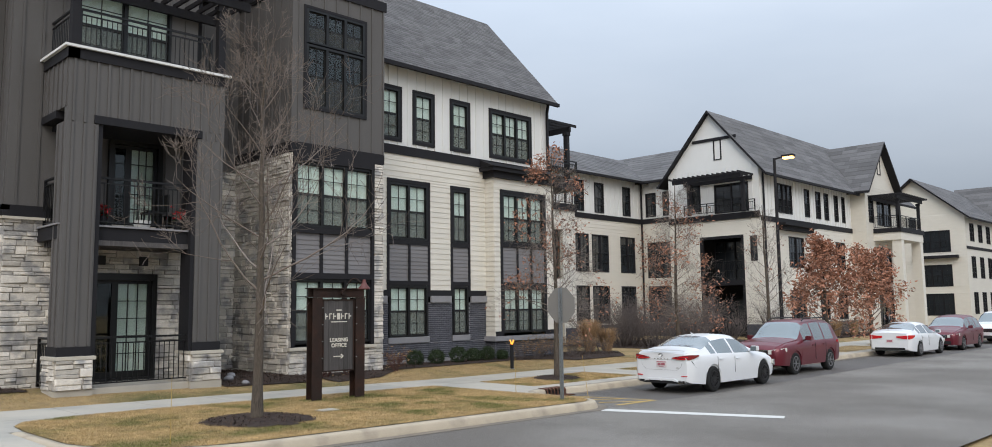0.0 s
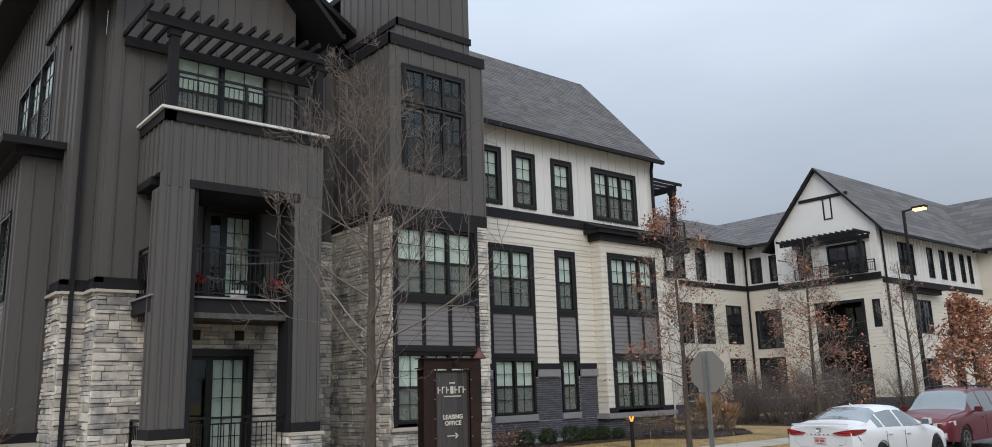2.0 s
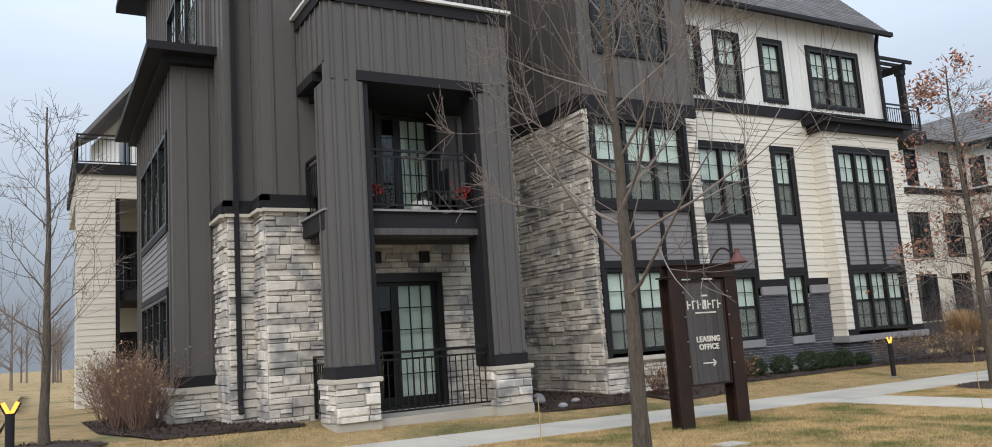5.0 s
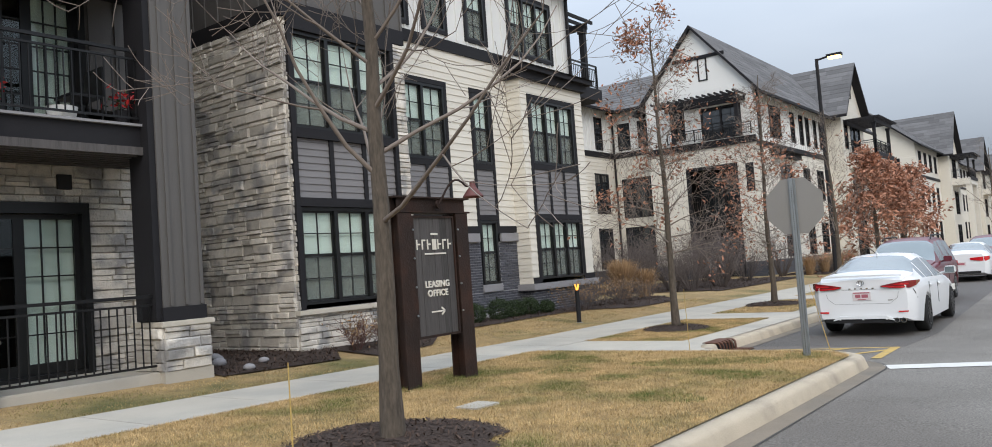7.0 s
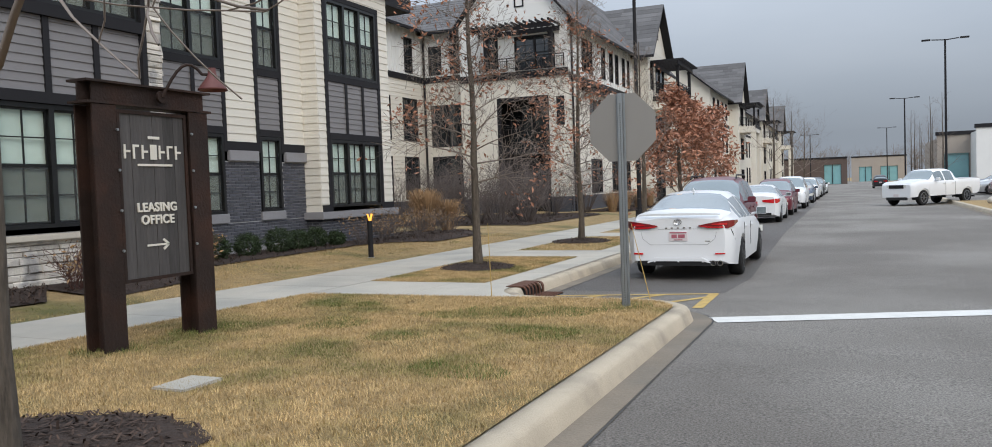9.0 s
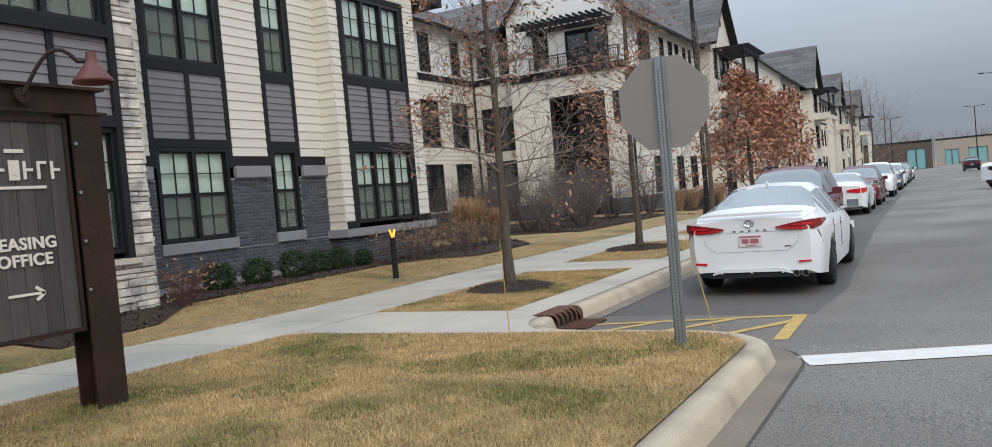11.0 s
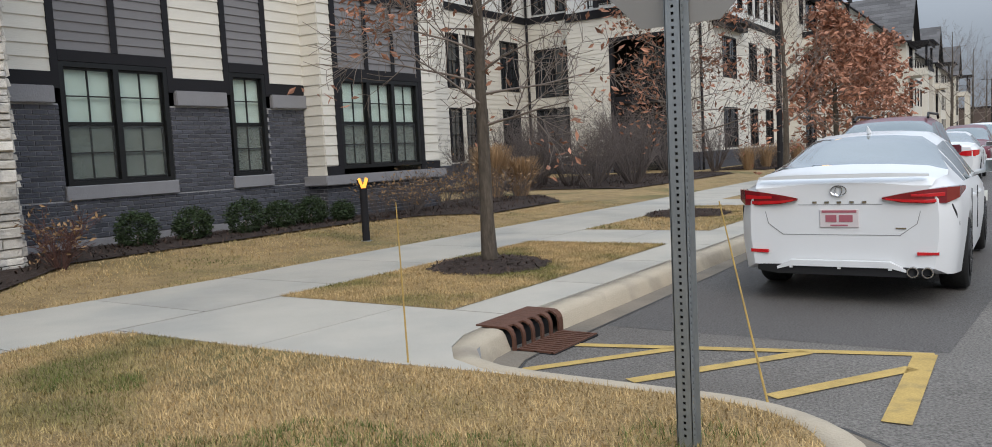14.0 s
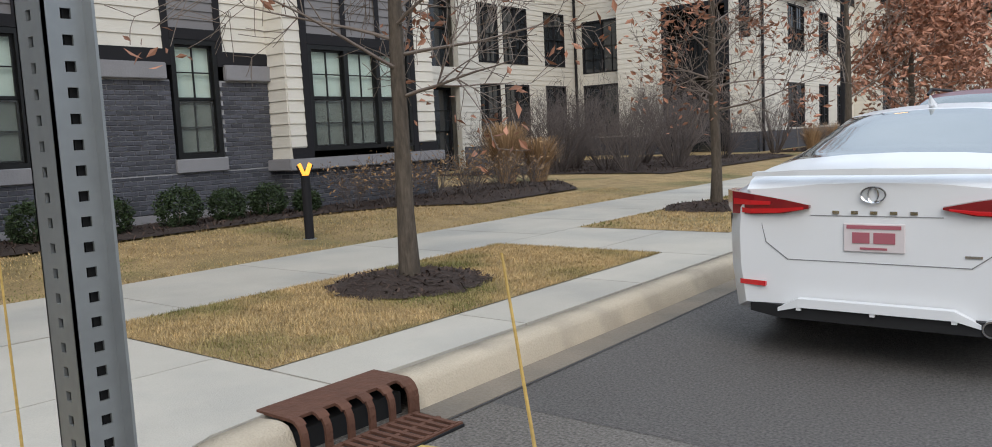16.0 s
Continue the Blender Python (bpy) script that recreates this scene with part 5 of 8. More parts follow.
    wall(b, f, g1, y0 + 22, -0.8, 9.2, (), "cream", 0.22, near=False)
    # added near-black block that stops light inside the walls
    bm = bmesh.new()
    box(bm, x - 7.5, x - 0.4, y0 + 0.4, y0 + 21.8, -0.8, 9.1)
    part("inner_core", bm, M_UNLIT, b)
    return b


far_block(78, -18.0, False)
far_block(106, -18.4)
far_block(134, -18.2)

# ---- vehicles ----
def car_paint(name, base, metal=0.0):
    return material(name, base, 0.33, metal=metal, vary=0.03, scale=2, spec=0.4, coat=0.3)


P_WHITE = car_paint("white_car_paint", (0.74, 0.75, 0.76))
P_MAROON = car_paint("maroon_car_paint", (0.13, 0.016, 0.026), 0.2)
P_RED = car_paint("red_car_paint", (0.36, 0.015, 0.018), 0.1)
P_BLUE = car_paint("slate_blue_car_paint", (0.055, 0.075, 0.11), 0.3)
P_SILVER = car_paint("silver_car_paint", (0.42, 0.43, 0.44), 0.5)
P_DARK = car_paint("black_car_paint", (0.02, 0.021, 0.024), 0.2)
M_CARGLASS = material("tinted_car_glass", (0.16, 0.19, 0.195), 0.05, metal=0.45, vary=0.1, scale=1, spec=1.0, coat=1.0)
M_TYRE = material("tyre_rubber", (0.012, 0.012, 0.012), 0.85, vary=0.2, scale=12, bump=0.3)
M_RIM = material("machined_rim", (0.30, 0.30, 0.31), 0.3, metal=0.8, vary=0.1)
M_RIMD = material("dark_rim", (0.035, 0.035, 0.037), 0.35, metal=0.5, vary=0.1)
M_PLASTIC = material("black_plastic", (0.014, 0.014, 0.015), 0.6, vary=0.15, scale=8)
M_TAIL = material("red_lamp_lens", (0.55, 0.010, 0.016), 0.2, vary=0.2, scale=7, coat=0.8)
M_SEAM = material("panel_gap_grey", (0.20, 0.20, 0.205), 0.7, vary=0.1, scale=4)
M_TAILD = material("smoked_red_lens", (0.20, 0.010, 0.016), 0.15, vary=0.3, scale=9, coat=0.8)
M_CLEAR = material("clear_lamp_lens", (0.62, 0.62, 0.58), 0.1, vary=0.15, scale=8, coat=0.8)
M_CHROME = material("chrome", (0.55, 0.55, 0.56), 0.15, metal=1.0, vary=0.05)
M_PLATE = material("number_plate", (0.66, 0.60, 0.60), 0.5, vary=0.06)
M_PLATERED = material("plate_red_print", (0.40, 0.12, 0.15), 0.5, vary=0.1)


def lerp_table(rows, s):
    for a, b in zip(rows, rows[1:]):
        if s <= b[0]:
            f = (s - a[0]) / (b[0] - a[0])
            f = f * f * (3 - 2 * f) * 0.5 + f * 0.5
            return [p + (q - p) * f for p, q in zip(a[1:], b[1:])]
    return rows[-1][1:]


def wheel(parent, x, y, r, w, rim, spokes=10, side=1):
    """Tyre, rim with spokes, in the wheel arch; side is the way it faces."""
    bm = bmesh.new()
    prof = ((r * 0.62, -0.5), (r * 0.93, -0.5), (r, -0.36), (r, 0.36), (r * 0.93, 0.5), (r * 0.66, 0.5), (r * 0.62, 0.42))
    n = 28
    rings = [[bm.verts.new((x + side * w * b, y + a * math.cos(k * math.tau / n), r + a * math.sin(k * math.tau / n))) for k in range(n)] for a, b in prof]
    for a, b in zip(rings, rings[1:]):
        for k in range(n):
            bm.faces.new((a[k], a[(k + 1) % n], b[(k + 1) % n], b[k]))
    bmesh.ops.recalc_face_normals(bm, faces=bm.faces[:])
    wh = part("wheel", bm, M_TYRE, parent, smooth=True)
    bm = bmesh.new()
    xo = x + side * w * 0.40
    for rr, d in ((r * 0.66, 0.035),):
        ring = [[bm.verts.new((xo + side * o, y + q * math.cos(k * math.tau / n), r + q * math.sin(k * math.tau / n))) for k in range(n)] for q, o in ((rr, 0.0), (rr * 0.99, d), (rr * 0.88, d), (rr * 0.86, -0.02))]
        for a, b in zip(ring, ring[1:]):
            for k in range(n):
                bm.faces.new((a[k], a[(k + 1) % n], b[(k + 1) % n], b[k]))
    for k in range(spokes):
        a = k * math.tau / spokes
        beam(bm, (xo + side * 0.015, y + 0.05 * math.cos(a), r + 0.05 * math.sin(a)), (xo + side * 0.02, y + r * 0.62 * math.cos(a + 0.06), r + r * 0.62 * math.sin(a + 0.06)), 0.028, 0.03, (1, 0, 0))
    tube(bm, [(xo - side * 0.02, y, r), (xo + side * 0.035, y, r)], 0.055, 12)
    bmesh.ops.recalc_face_normals(bm, faces=bm.faces[:])
    part("rim", bm, rim, wh)
    bm = bmesh.new()
    tube(bm, [(xo - side * 0.06, y, r), (xo - side * 0.05, y, r)], r * 0.62, 20)
    part("brake_disc", bm, M_PLASTIC, wh)
    return wh


def strip(bm, pts, thick=0.02):
    """A band through pts (x, y, z low, z high), standing proud along its outward side."""
    rings = []
    for i, (x, y, a, b) in enumerate(pts):
        p, q = pts[max(i - 1, 0)], pts[min(i + 1, len(pts) - 1)]
        d = Vector((q[0] - p[0], q[1] - p[1], 0)).normalized()
        o = Vector((d.y, -d.x, 0)) * thick
        rings.append([bm.verts.new(v) for v in ((x - o.x, y - o.y, a), (x + o.x, y + o.y, a + 0.004), (x + o.x, y + o.y, b - 0.004), (x - o.x, y - o.y, b))])
    for a, b in zip(rings, rings[1:]):
        for k in range(4):
            bm.faces.new((a[k], a[(k + 1) % 4], b[(k + 1) % 4], b[k]))
    bm.faces.new(rings[0][::-1])
    bm.faces.new(rings[-1])
    bmesh.ops.recalc_face_normals(bm, faces=bm.faces[:])


SEDAN = dict(length=4.88, wheelbase=2.83, rear=1.10, tyre=0.335, track=0.80, belt=0.98,
             width=[(0, 0.76), (0.05, 0.84), (0.25, 0.90), (1.0, 0.92), (3.6, 0.92), (4.5, 0.87), (4.78, 0.76), (4.88, 0.60)],
             low=[(0, 0.33), (0.12, 0.27), (0.8, 0.21), (4.2, 0.20), (4.88, 0.25)],
             shoulder=[(0, 0.97), (0.3, 1.0), (1.2, 0.99), (3.2, 0.94), (4.3, 0.80), (4.75, 0.68), (4.88, 0.60)],
             top=[(0, 1.03), (0.08, 1.09), (0.42, 1.12), (0.62, 1.16), (1.5, 1.43), (2.05, 1.465), (2.5, 1.45), (2.75, 1.41), (3.62, 1.00), (4.3, 0.89), (4.75, 0.72), (4.88, 0.64)],
             roofw=[(0, 0.66), (0.42, 0.74), (0.62, 0.73), (1.5, 0.57), (2.4, 0.57), (2.75, 0.60), (3.62, 0.73), (4.4, 0.70), (4.88, 0.5)],
             rear_glass=(0.66, 1.46), wind=(2.74, 3.56), sides=((1.02, 1.30), (1.36, 2.18), (2.27, 3.2)))
SUV = dict(length=4.77, wheelbase=2.75, rear=0.95, tyre=0.37, track=0.78, belt=1.06,
           width=[(0, 0.80), (0.06, 0.87), (0.4, 0.92), (1.0, 0.935), (3.8, 0.93), (4.5, 0.90), (4.7, 0.82), (4.77, 0.72)],
           low=[(0, 0.42), (0.2, 0.34), (0.8, 0.30), (4.0, 0.30), (4.77, 0.36)],
           shoulder=[(0, 1.08), (1.2, 1.09), (3.2, 1.07), (4.3, 1.01), (4.68, 0.90), (4.77, 0.80)],
           top=[(0, 1.15), (0.06, 1.35), (0.28, 1.68), (0.6, 1.75), (1.6, 1.79), (2.5, 1.76), (2.75, 1.70), (3.45, 1.16), (4.3, 1.08), (4.66, 0.97), (4.77, 0.84)],
           roofw=[(0, 0.70), (0.28, 0.62), (0.7, 0.62), (2.6, 0.63), (3.45, 0.76), (4.4, 0.74), (4.77, 0.6)],
           rear_glass=(0.07, 0.26), wind=(2.76, 3.40), sides=((0.55, 1.30), (1.40, 2.16), (2.26, 3.0)))
CROSS = dict(SUV, tyre=0.35, top=[(0, 1.1), (0.06, 1.25), (0.40, 1.58), (0.8, 1.65), (1.6, 1.69), (2.4, 1.66), (2.65, 1.61), (3.55, 1.09), (4.3, 0.99), (4.66, 0.88), (4.77, 0.76)],
             shoulder=[(0, 1.04), (1.2, 1.04), (3.2, 1.0), (4.3, 0.93), (4.68, 0.82), (4.77, 0.72)], low=[(0, 0.36), (0.2, 0.28), (0.8, 0.23), (4.0, 0.23), (4.77, 0.28)])
TRUCK = dict(SUV, length=5.9, wheelbase=3.75, rear=1.2, tyre=0.42, track=0.84,
             width=[(0, 0.95), (0.05, 1.0), (0.4, 1.01), (5.2, 1.01), (5.7, 0.98), (5.85, 0.93), (5.9, 0.85)],
             low=[(0, 0.60), (0.4, 0.52), (5.2, 0.48), (5.9, 0.45)],
             shoulder=[(0, 1.36), (2.0, 1.36), (2.1, 1.30), (4.2, 1.28), (5.4, 1.26), (5.8, 1.18), (5.9, 1.08)],
             top=[(0, 1.38), (1.98, 1.38), (2.06, 1.42), (2.2, 1.86), (2.6, 1.93), (3.5, 1.92), (3.8, 1.86), (4.45, 1.36), (5.4, 1.30), (5.8, 1.24), (5.9, 1.12)],
             roofw=[(0, 0.93), (1.98, 0.93), (2.2, 0.66), (3.6, 0.66), (4.45, 0.80), (5.6, 0.84), (5.9, 0.75)],
             rear_glass=(2.08, 2.19), wind=(3.82, 4.40), sides=((2.35, 3.1), (3.2, 3.95)))


def car(kind, paint, label, category="car", rim=M_RIM, rails=False, spokes=10):
    """A parked vehicle: its rear end at y 0, its nose at +y, wheels on z 0."""
    k = kind
    L = k["length"]
    root = group_empty("car" if category == "car" else category.replace(" ", "_"), label, category)
    axles = (k["rear"], k["rear"] + k["wheelbase"])
    arch = k["tyre"] * 1.13
    marks = {0, L, *k["rear_glass"], *k["wind"], *[v for s in k["sides"] for v in s]}
    for a in axles:
        marks |= {a + arch * math.cos(math.pi * i / 12) for i in range(13)}
    n = int(L / 0.1)
    marks |= {L * i / n for i in range(n + 1)}
    ss = []
    for s in sorted(m for m in marks if 0 <= m <= L):
        if not ss or s - ss[-1] > 0.012:
            ss.append(s)
    grid = []
    for s in ss:
        (w,), (lo,), (sh,), (top,), (rw,) = (lerp_table(k[t], s) for t in ("width", "low", "shoulder", "top", "roofw"))
        cut = lo
        for a in axles:
            if abs(s - a) < arch:
                cut = max(cut, k["tyre"] + math.sqrt(arch * arch - (s - a) ** 2) - 0.01)
        cut = min(cut, sh - 0.12)
        cabin = max(0.0, top - sh - 0.05)
        edge = top - min(0.10, 0.35 * cabin) - 0.012
        sec = [(0, min(lo, cut)), (w * 0.80, min(lo, cut)), (w * 0.955, cut), (w * 0.995, max(cut + 0.02, 0.42 * lo + 0.58 * sh * 0.75)), (w, max(cut + 0.05, sh - 0.22)), (w * 0.985, sh - 0.07),
               (w * 0.945, sh), (w * 0.93 + (rw - w * 0.93) * 0.5 + 0.03 * min(1, cabin * 3), sh + (edge - sh) * 0.55), (rw + 0.05, edge), (rw * 0.86, top - 0.012), (rw * 0.45, top + 0.012), (0, top + 0.02)]
        grid.append(sec)
    kinds = {}
    J = len(grid[0])
    for i in range(len(ss) - 1):
        mid = (ss[i] + ss[i + 1]) / 2
        for j in range(J - 1):
            which = "body"
            if j >= 8 and k["rear_glass"][0] <= mid <= k["rear_glass"][1]:
                which = "rear_window"
            elif j >= 8 and k["wind"][0] <= mid <= k["wind"][1]:
                which = "windscreen"
            elif j in (6, 7):
                for q, (a, b) in enumerate(k["sides"]):
                    if a <= mid <= b:
                        which = "side_window%d" % q
            kinds.setdefault(which, []).append((i, j))
    for which, cells in kinds.items():
        sides = (1, -1) if which.startswith("side") else (0,)
        for side in sides:
            bm = bmesh.new()
            cache = {}

            def vert(i, j, sg):
                x, z = grid[i][j]
                key = (i, j, sg if x > 1e-6 else 1)
                if key not in cache:
                    cache[key] = bm.verts.new((x * sg, ss[i], z))
                return cache[key]

            for i, j in cells:
                for sg in ((side,) if side else (1, -1)):
                    q = [vert(i, j, sg), vert(i + 1, j, sg), vert(i + 1, j + 1, sg), vert(i, j + 1, sg)]
                    q = q if sg > 0 else q[::-1]
                    if len(set(q)) > 2:
                        uniq = [v for t, v in enumerate(q) if v not in q[:t]]
                        try:
                            bm.faces.new(uniq)
                        except ValueError:
                            pass
            if which == "body":
                for i in (0, len(ss) - 1):
                    loop = [vert(i, j, 1) for j in range(J)] + [vert(i, j, -1) for j in range(J - 2, 0, -1)]
                    uniq = [v for t, v in enumerate(loop) if v not in loop[:t]]
                    bm.faces.new(uniq if i == 0 else uniq[::-1])
            bmesh.ops.recalc_face_normals(bm, faces=bm.faces[:])
            ob = part("".join(c for c in which if not c.isdigit()), bm, paint if which == "body" else M_CARGLASS, root, smooth=True)
            if which == "body":
                ob.data.set_sharp_from_angle(angle=radians(38))
    bm = bmesh.new()
    box(bm, -0.72, 0.72, 0.25, L - 0.3, k["low"][1][1] - 0.02, k["low"][1][1] + 0.3)
    for a in axles:
        box(bm, -0.86, -0.55, a - 0.42, a + 0.42, 0.3, k["tyre"] * 2.1)
        box(bm, 0.55, 0.86, a - 0.42, a + 0.42, 0.3, k["tyre"] * 2.1)
    part("underbody", bm, M_PLASTIC, root)
    for a in axles:
        for sg in (1, -1):
            wheel(root, sg * k["track"], a, k["tyre"], 0.23, rim, spokes, sg)
    for sg in (1, -1):
        bm = bmesh.new()
        ym = k["wind"][1] - 0.42
        zm = lerp_table(k["shoulder"], ym)[0] + 0.09
        xm = lerp_table(k["width"], ym)[0]
        beam(bm, (sg * (xm * 0.9), ym, zm - 0.06), (sg * (xm + 0.06), ym, zm - 0.03), 0.05, 0.05)
        box(bm, sg * (xm + 0.12) - 0.10, sg * (xm + 0.12) + 0.10, ym - 0.07, ym + 0.09, zm - 0.06, zm + 0.09)
        bmesh.ops.bevel(bm, geom=bm.edges[:], offset=0.02, segments=2, affect="EDGES")
        mir = part("mirror", bm, paint, root)
        bm = bmesh.new()
        box(bm, sg * (xm + 0.12) - 0.085, sg * (xm + 0.12) + 0.085, ym - 0.082, ym - 0.072, zm - 0.045, zm + 0.075)
        part("mirror_glass", bm, M_CARGLASS, mir)
        # door seams and handles
        for a, b in k["sides"][-2:]:
            bm = bmesh.new()
            zz = lerp_table(k["shoulder"], a)[0]
            ww = lerp_table(k["width"], a)[0]
            box(bm, sg * (ww * 1.0) - 0.004, sg * (ww * 1.0) + 0.004, a - 0.05, a - 0.04, 0.45, zz - 0.08)
            part("door_seam", bm, M_PLASTIC, root)
            bm = bmesh.new()
            box(bm, sg * (ww + 0.006) - 0.02, sg * (ww + 0.006) + 0.02, a + 0.02, a + 0.22, zz - 0.17, zz - 0.135)
            bmesh.ops.bevel(bm, geom=bm.edges[:], offset=0.01, segments=2, affect="EDGES")
            part("door_handle", bm, paint, root)
        if rails:
            bm = bmesh.new()
            rw = lerp_table(k["roofw"], 1.5)[0]
            zt = lerp_table(k["top"], 1.5)[0]
            tube(bm, [(sg * rw * 0.95, 0.5, zt - 0.03), (sg * rw * 0.95, 0.62, zt + 0.045), (sg * rw * 0.95, 2.3, zt + 0.045), (sg * rw * 0.97, 2.5, zt - 0.04)], 0.022, 8)
            part("roof_rail", bm, M_PLASTIC, root)
    return root


def lamps_front(root, k, grille=True, paint=None, z=None):
    """Headlights, grille and bumper opening on the nose."""
    L = k["length"]
    z = z or lerp_table(k["shoulder"], L - 0.15)[0] - 0.12
    for sg in (1, -1):
        bm = bmesh.new()
        strip(bm, [(sg * 0.46, L - 0.005, z - 0.09, z + 0.05), (sg * 0.66, L - 0.05, z - 0.09, z + 0.07), (sg * 0.82, L - 0.18, z - 0.07, z + 0.10), (sg * 0.89, L - 0.42, z - 0.01, z + 0.12)], 0.03)
        part("headlight", bm, M_CLEAR, root)
    bm = bmesh.new()
    box(bm, -0.44, 0.44, L - 0.02, L + 0.012, z - 0.14, z + 0.05)
    g = part("grille", bm, M_PLASTIC, root)
    for i in range(4):
        bm = bmesh.new()
        zz = z - 0.12 + i * 0.05
        box(bm, -0.42, 0.42, L + 0.013, L + 0.024, zz, zz + 0.014)
        part("grille_bar", bm, M_CHROME if grille else M_PLASTIC, g)
    bm = bmesh.new()
    box(bm, -0.6, 0.6, L - 0.1, L + 0.008, 0.30, 0.46)
    part("bumper_opening", bm, M_PLASTIC, root)
    bm = bmesh.new()
    box(bm, -0.15, 0.15, L + 0.01, L + 0.022, 0.48, 0.63)
    part("number_plate", bm, M_PLATE, root)


def lamps_rear(root, k, z=None, w=(0.30, 0.62)):
    z = z or lerp_table(k["shoulder"], 0.1)[0] - 0.13
    for sg in (1, -1):
        bm = bmesh.new()
        strip(bm, [(sg * w[0], -0.004, z - 0.03, z + 0.05), (sg * w[1], 0.0, z - 0.08, z + 0.07), (sg * 0.80, 0.03, z - 0.09, z + 0.09), (sg * 0.885, 0.20, z - 0.05, z + 0.09), (sg * 0.905, 0.40, z + 0.02, z + 0.09)], 0.02)
        part("tail_light", bm, M_TAIL, root)
    bm = bmesh.new()
    box(bm, -0.155, 0.155, -0.012, 0.0, z - 0.24, z - 0.09)
    pl = part("number_plate", bm, M_PLATE, root)
    bm = bmesh.new()
    box(bm, -0.11, 0.11, -0.016, -0.0125, z - 0.2, z - 0.13)
    part("plate_print", bm, M_PLATERED, pl)
    bm = bmesh.new()
    box(bm, -0.62, 0.62, -0.02, 0.1, 0.30, 0.40)
    part("bumper_trim", bm, M_PLASTIC, root)


def place(root, x, y, turn=0, z=None):
    root.matrix_basis = pose(x, y, road_z(y) + 0.004 if z is None else z, 0, 0, turn) @ Matrix.Scale(0.93, 4)
    return root


# the near white saloon, its rear to the walk's corner
near = car(SEDAN, P_WHITE, "clean white saloon with dark multi-spoke rims parked at the kerb", rim=M_RIMD, spokes=14)
for sg in (1, -1):
    bm = bmesh.new()
    strip(bm, [(sg * 0.34, -0.012, 0.905, 0.925), (sg * 0.48, -0.010, 0.875, 0.955), (sg * 0.66, 0.0, 0.865, 0.985), (sg * 0.80, 0.045, 0.865, 1.0), (sg * 0.875, 0.17, 0.90, 1.0), (sg * 0.905, 0.36, 0.955, 0.995)], 0.022)
    lamp = part("tail_light", bm, M_TAILD, near, "smoked red tail light")
    bm = bmesh.new()
    strip(bm, [(sg * 0.37, -0.036, 0.90, 0.915), (sg * 0.50, -0.034, 0.880, 0.905), (sg * 0.68, -0.024, 0.872, 0.90), (sg * 0.74, 0.0, 0.875, 0.905)], 0.006)
    part("light_bar", bm, M_TAIL, lamp)
    bm = bmesh.new()
    strip(bm, [(sg * 0.56, -0.032, 0.925, 0.945), (sg * 0.68, -0.024, 0.922, 0.95), (sg * 0.80, 0.022, 0.922, 0.96)], 0.006)
    part("reversing_lens", bm, M_TAIL, lamp)
    bm = bmesh.new()
    strip(bm, [(sg * 0.60, -0.008, 0.435, 0.465), (sg * 0.76, 0.01, 0.438, 0.468)], 0.012)
    part("reflector", bm, M_TAIL, near)
    bm = bmesh.new()
    strip(bm, [(sg * 0.845, 0.10, 0.84, 0.86), (sg * 0.865, 0.15, 0.76, 0.80), (sg * 0.885, 0.24, 0.66, 0.70)], 0.008)
    part("bumper_slit", bm, M_PLASTIC, near)
bm = bmesh.new()
strip(bm, [(-0.68, 0.05, 1.085, 1.115), (-0.4, 0.0, 1.09, 1.13), (0, -0.02, 1.09, 1.135), (0.4, 0.0, 1.09, 1.13), (0.68, 0.05, 1.085, 1.115)], 0.03)
part("boot_spoiler", bm, P_WHITE, near)
for z, a, nm in ((0.862, 0.34, "boot_crease"), (0.60, 0.47, "boot_seam")):
    bm = bmesh.new()
    box(bm, -a, a, -0.003, 0.002, z, z + 0.004)
    part(nm, bm, M_SEAM, near)
for sg in (1, -1):
    bm = bmesh.new()
    beam(bm, (sg * 0.47, -0.001, 0.60), (sg * 0.60, 0.0, 0.70), 0.005)
    beam(bm, (sg * 0.60, 0.0, 0.70), (sg * 0.64, 0.004, 0.87), 0.005)
    part("boot_seam", bm, M_SEAM, near)
bm = bmesh.new()
strip(bm, [(-0.70, 0.03, 0.27, 0.335), (-0.52, -0.01, 0.25, 0.335), (0.52, -0.01, 0.25, 0.335), (0.70, 0.03, 0.27, 0.335)], 0.02)
part("rear_valance", bm, M_PLASTIC, near)
bm = bmesh.new()
strip(bm, [(-0.52, -0.02, 0.29, 0.32), (-0.40, -0.035, 0.325, 0.385), (0.40, -0.035, 0.325, 0.385), (0.52, -0.02, 0.29, 0.32)], 0.02)
part("diffuser_trim", bm, P_WHITE, near)
for x in (-0.40, 0.0, 0.40):
    bm = bmesh.new()
    box(bm, x - 0.013, x + 0.013, -0.05, 0.0, 0.31, 0.375)
    part("diffuser_fin", bm, P_WHITE, near)
for x in (0.57, 0.68):
    bm = bmesh.new()
    n = 16
    rings = [[bm.verts.new((x + r * math.cos(k * math.tau / n), y, 0.30 + r * math.sin(k * math.tau / n))) for k in range(n)] for r, y in ((0.045, 0.06), (0.045, -0.05), (0.036, -0.05), (0.034, 0.05))]
    for a, b in zip(rings, rings[1:]):
        for q in range(n):
            bm.faces.new((a[q], a[(q + 1) % n], b[(q + 1) % n], b[q]))
    part("exhaust_tip", bm, M_CHROME, near)
bm = bmesh.new()
box(bm, -0.158, 0.158, -0.012, -0.002, 0.665, 0.825)
bmesh.ops.bevel(bm, geom=bm.edges[:], offset=0.004, segments=1, affect="EDGES")
pl = part("number_plate", bm, M_PLATE, near, "pale red-edged plate")
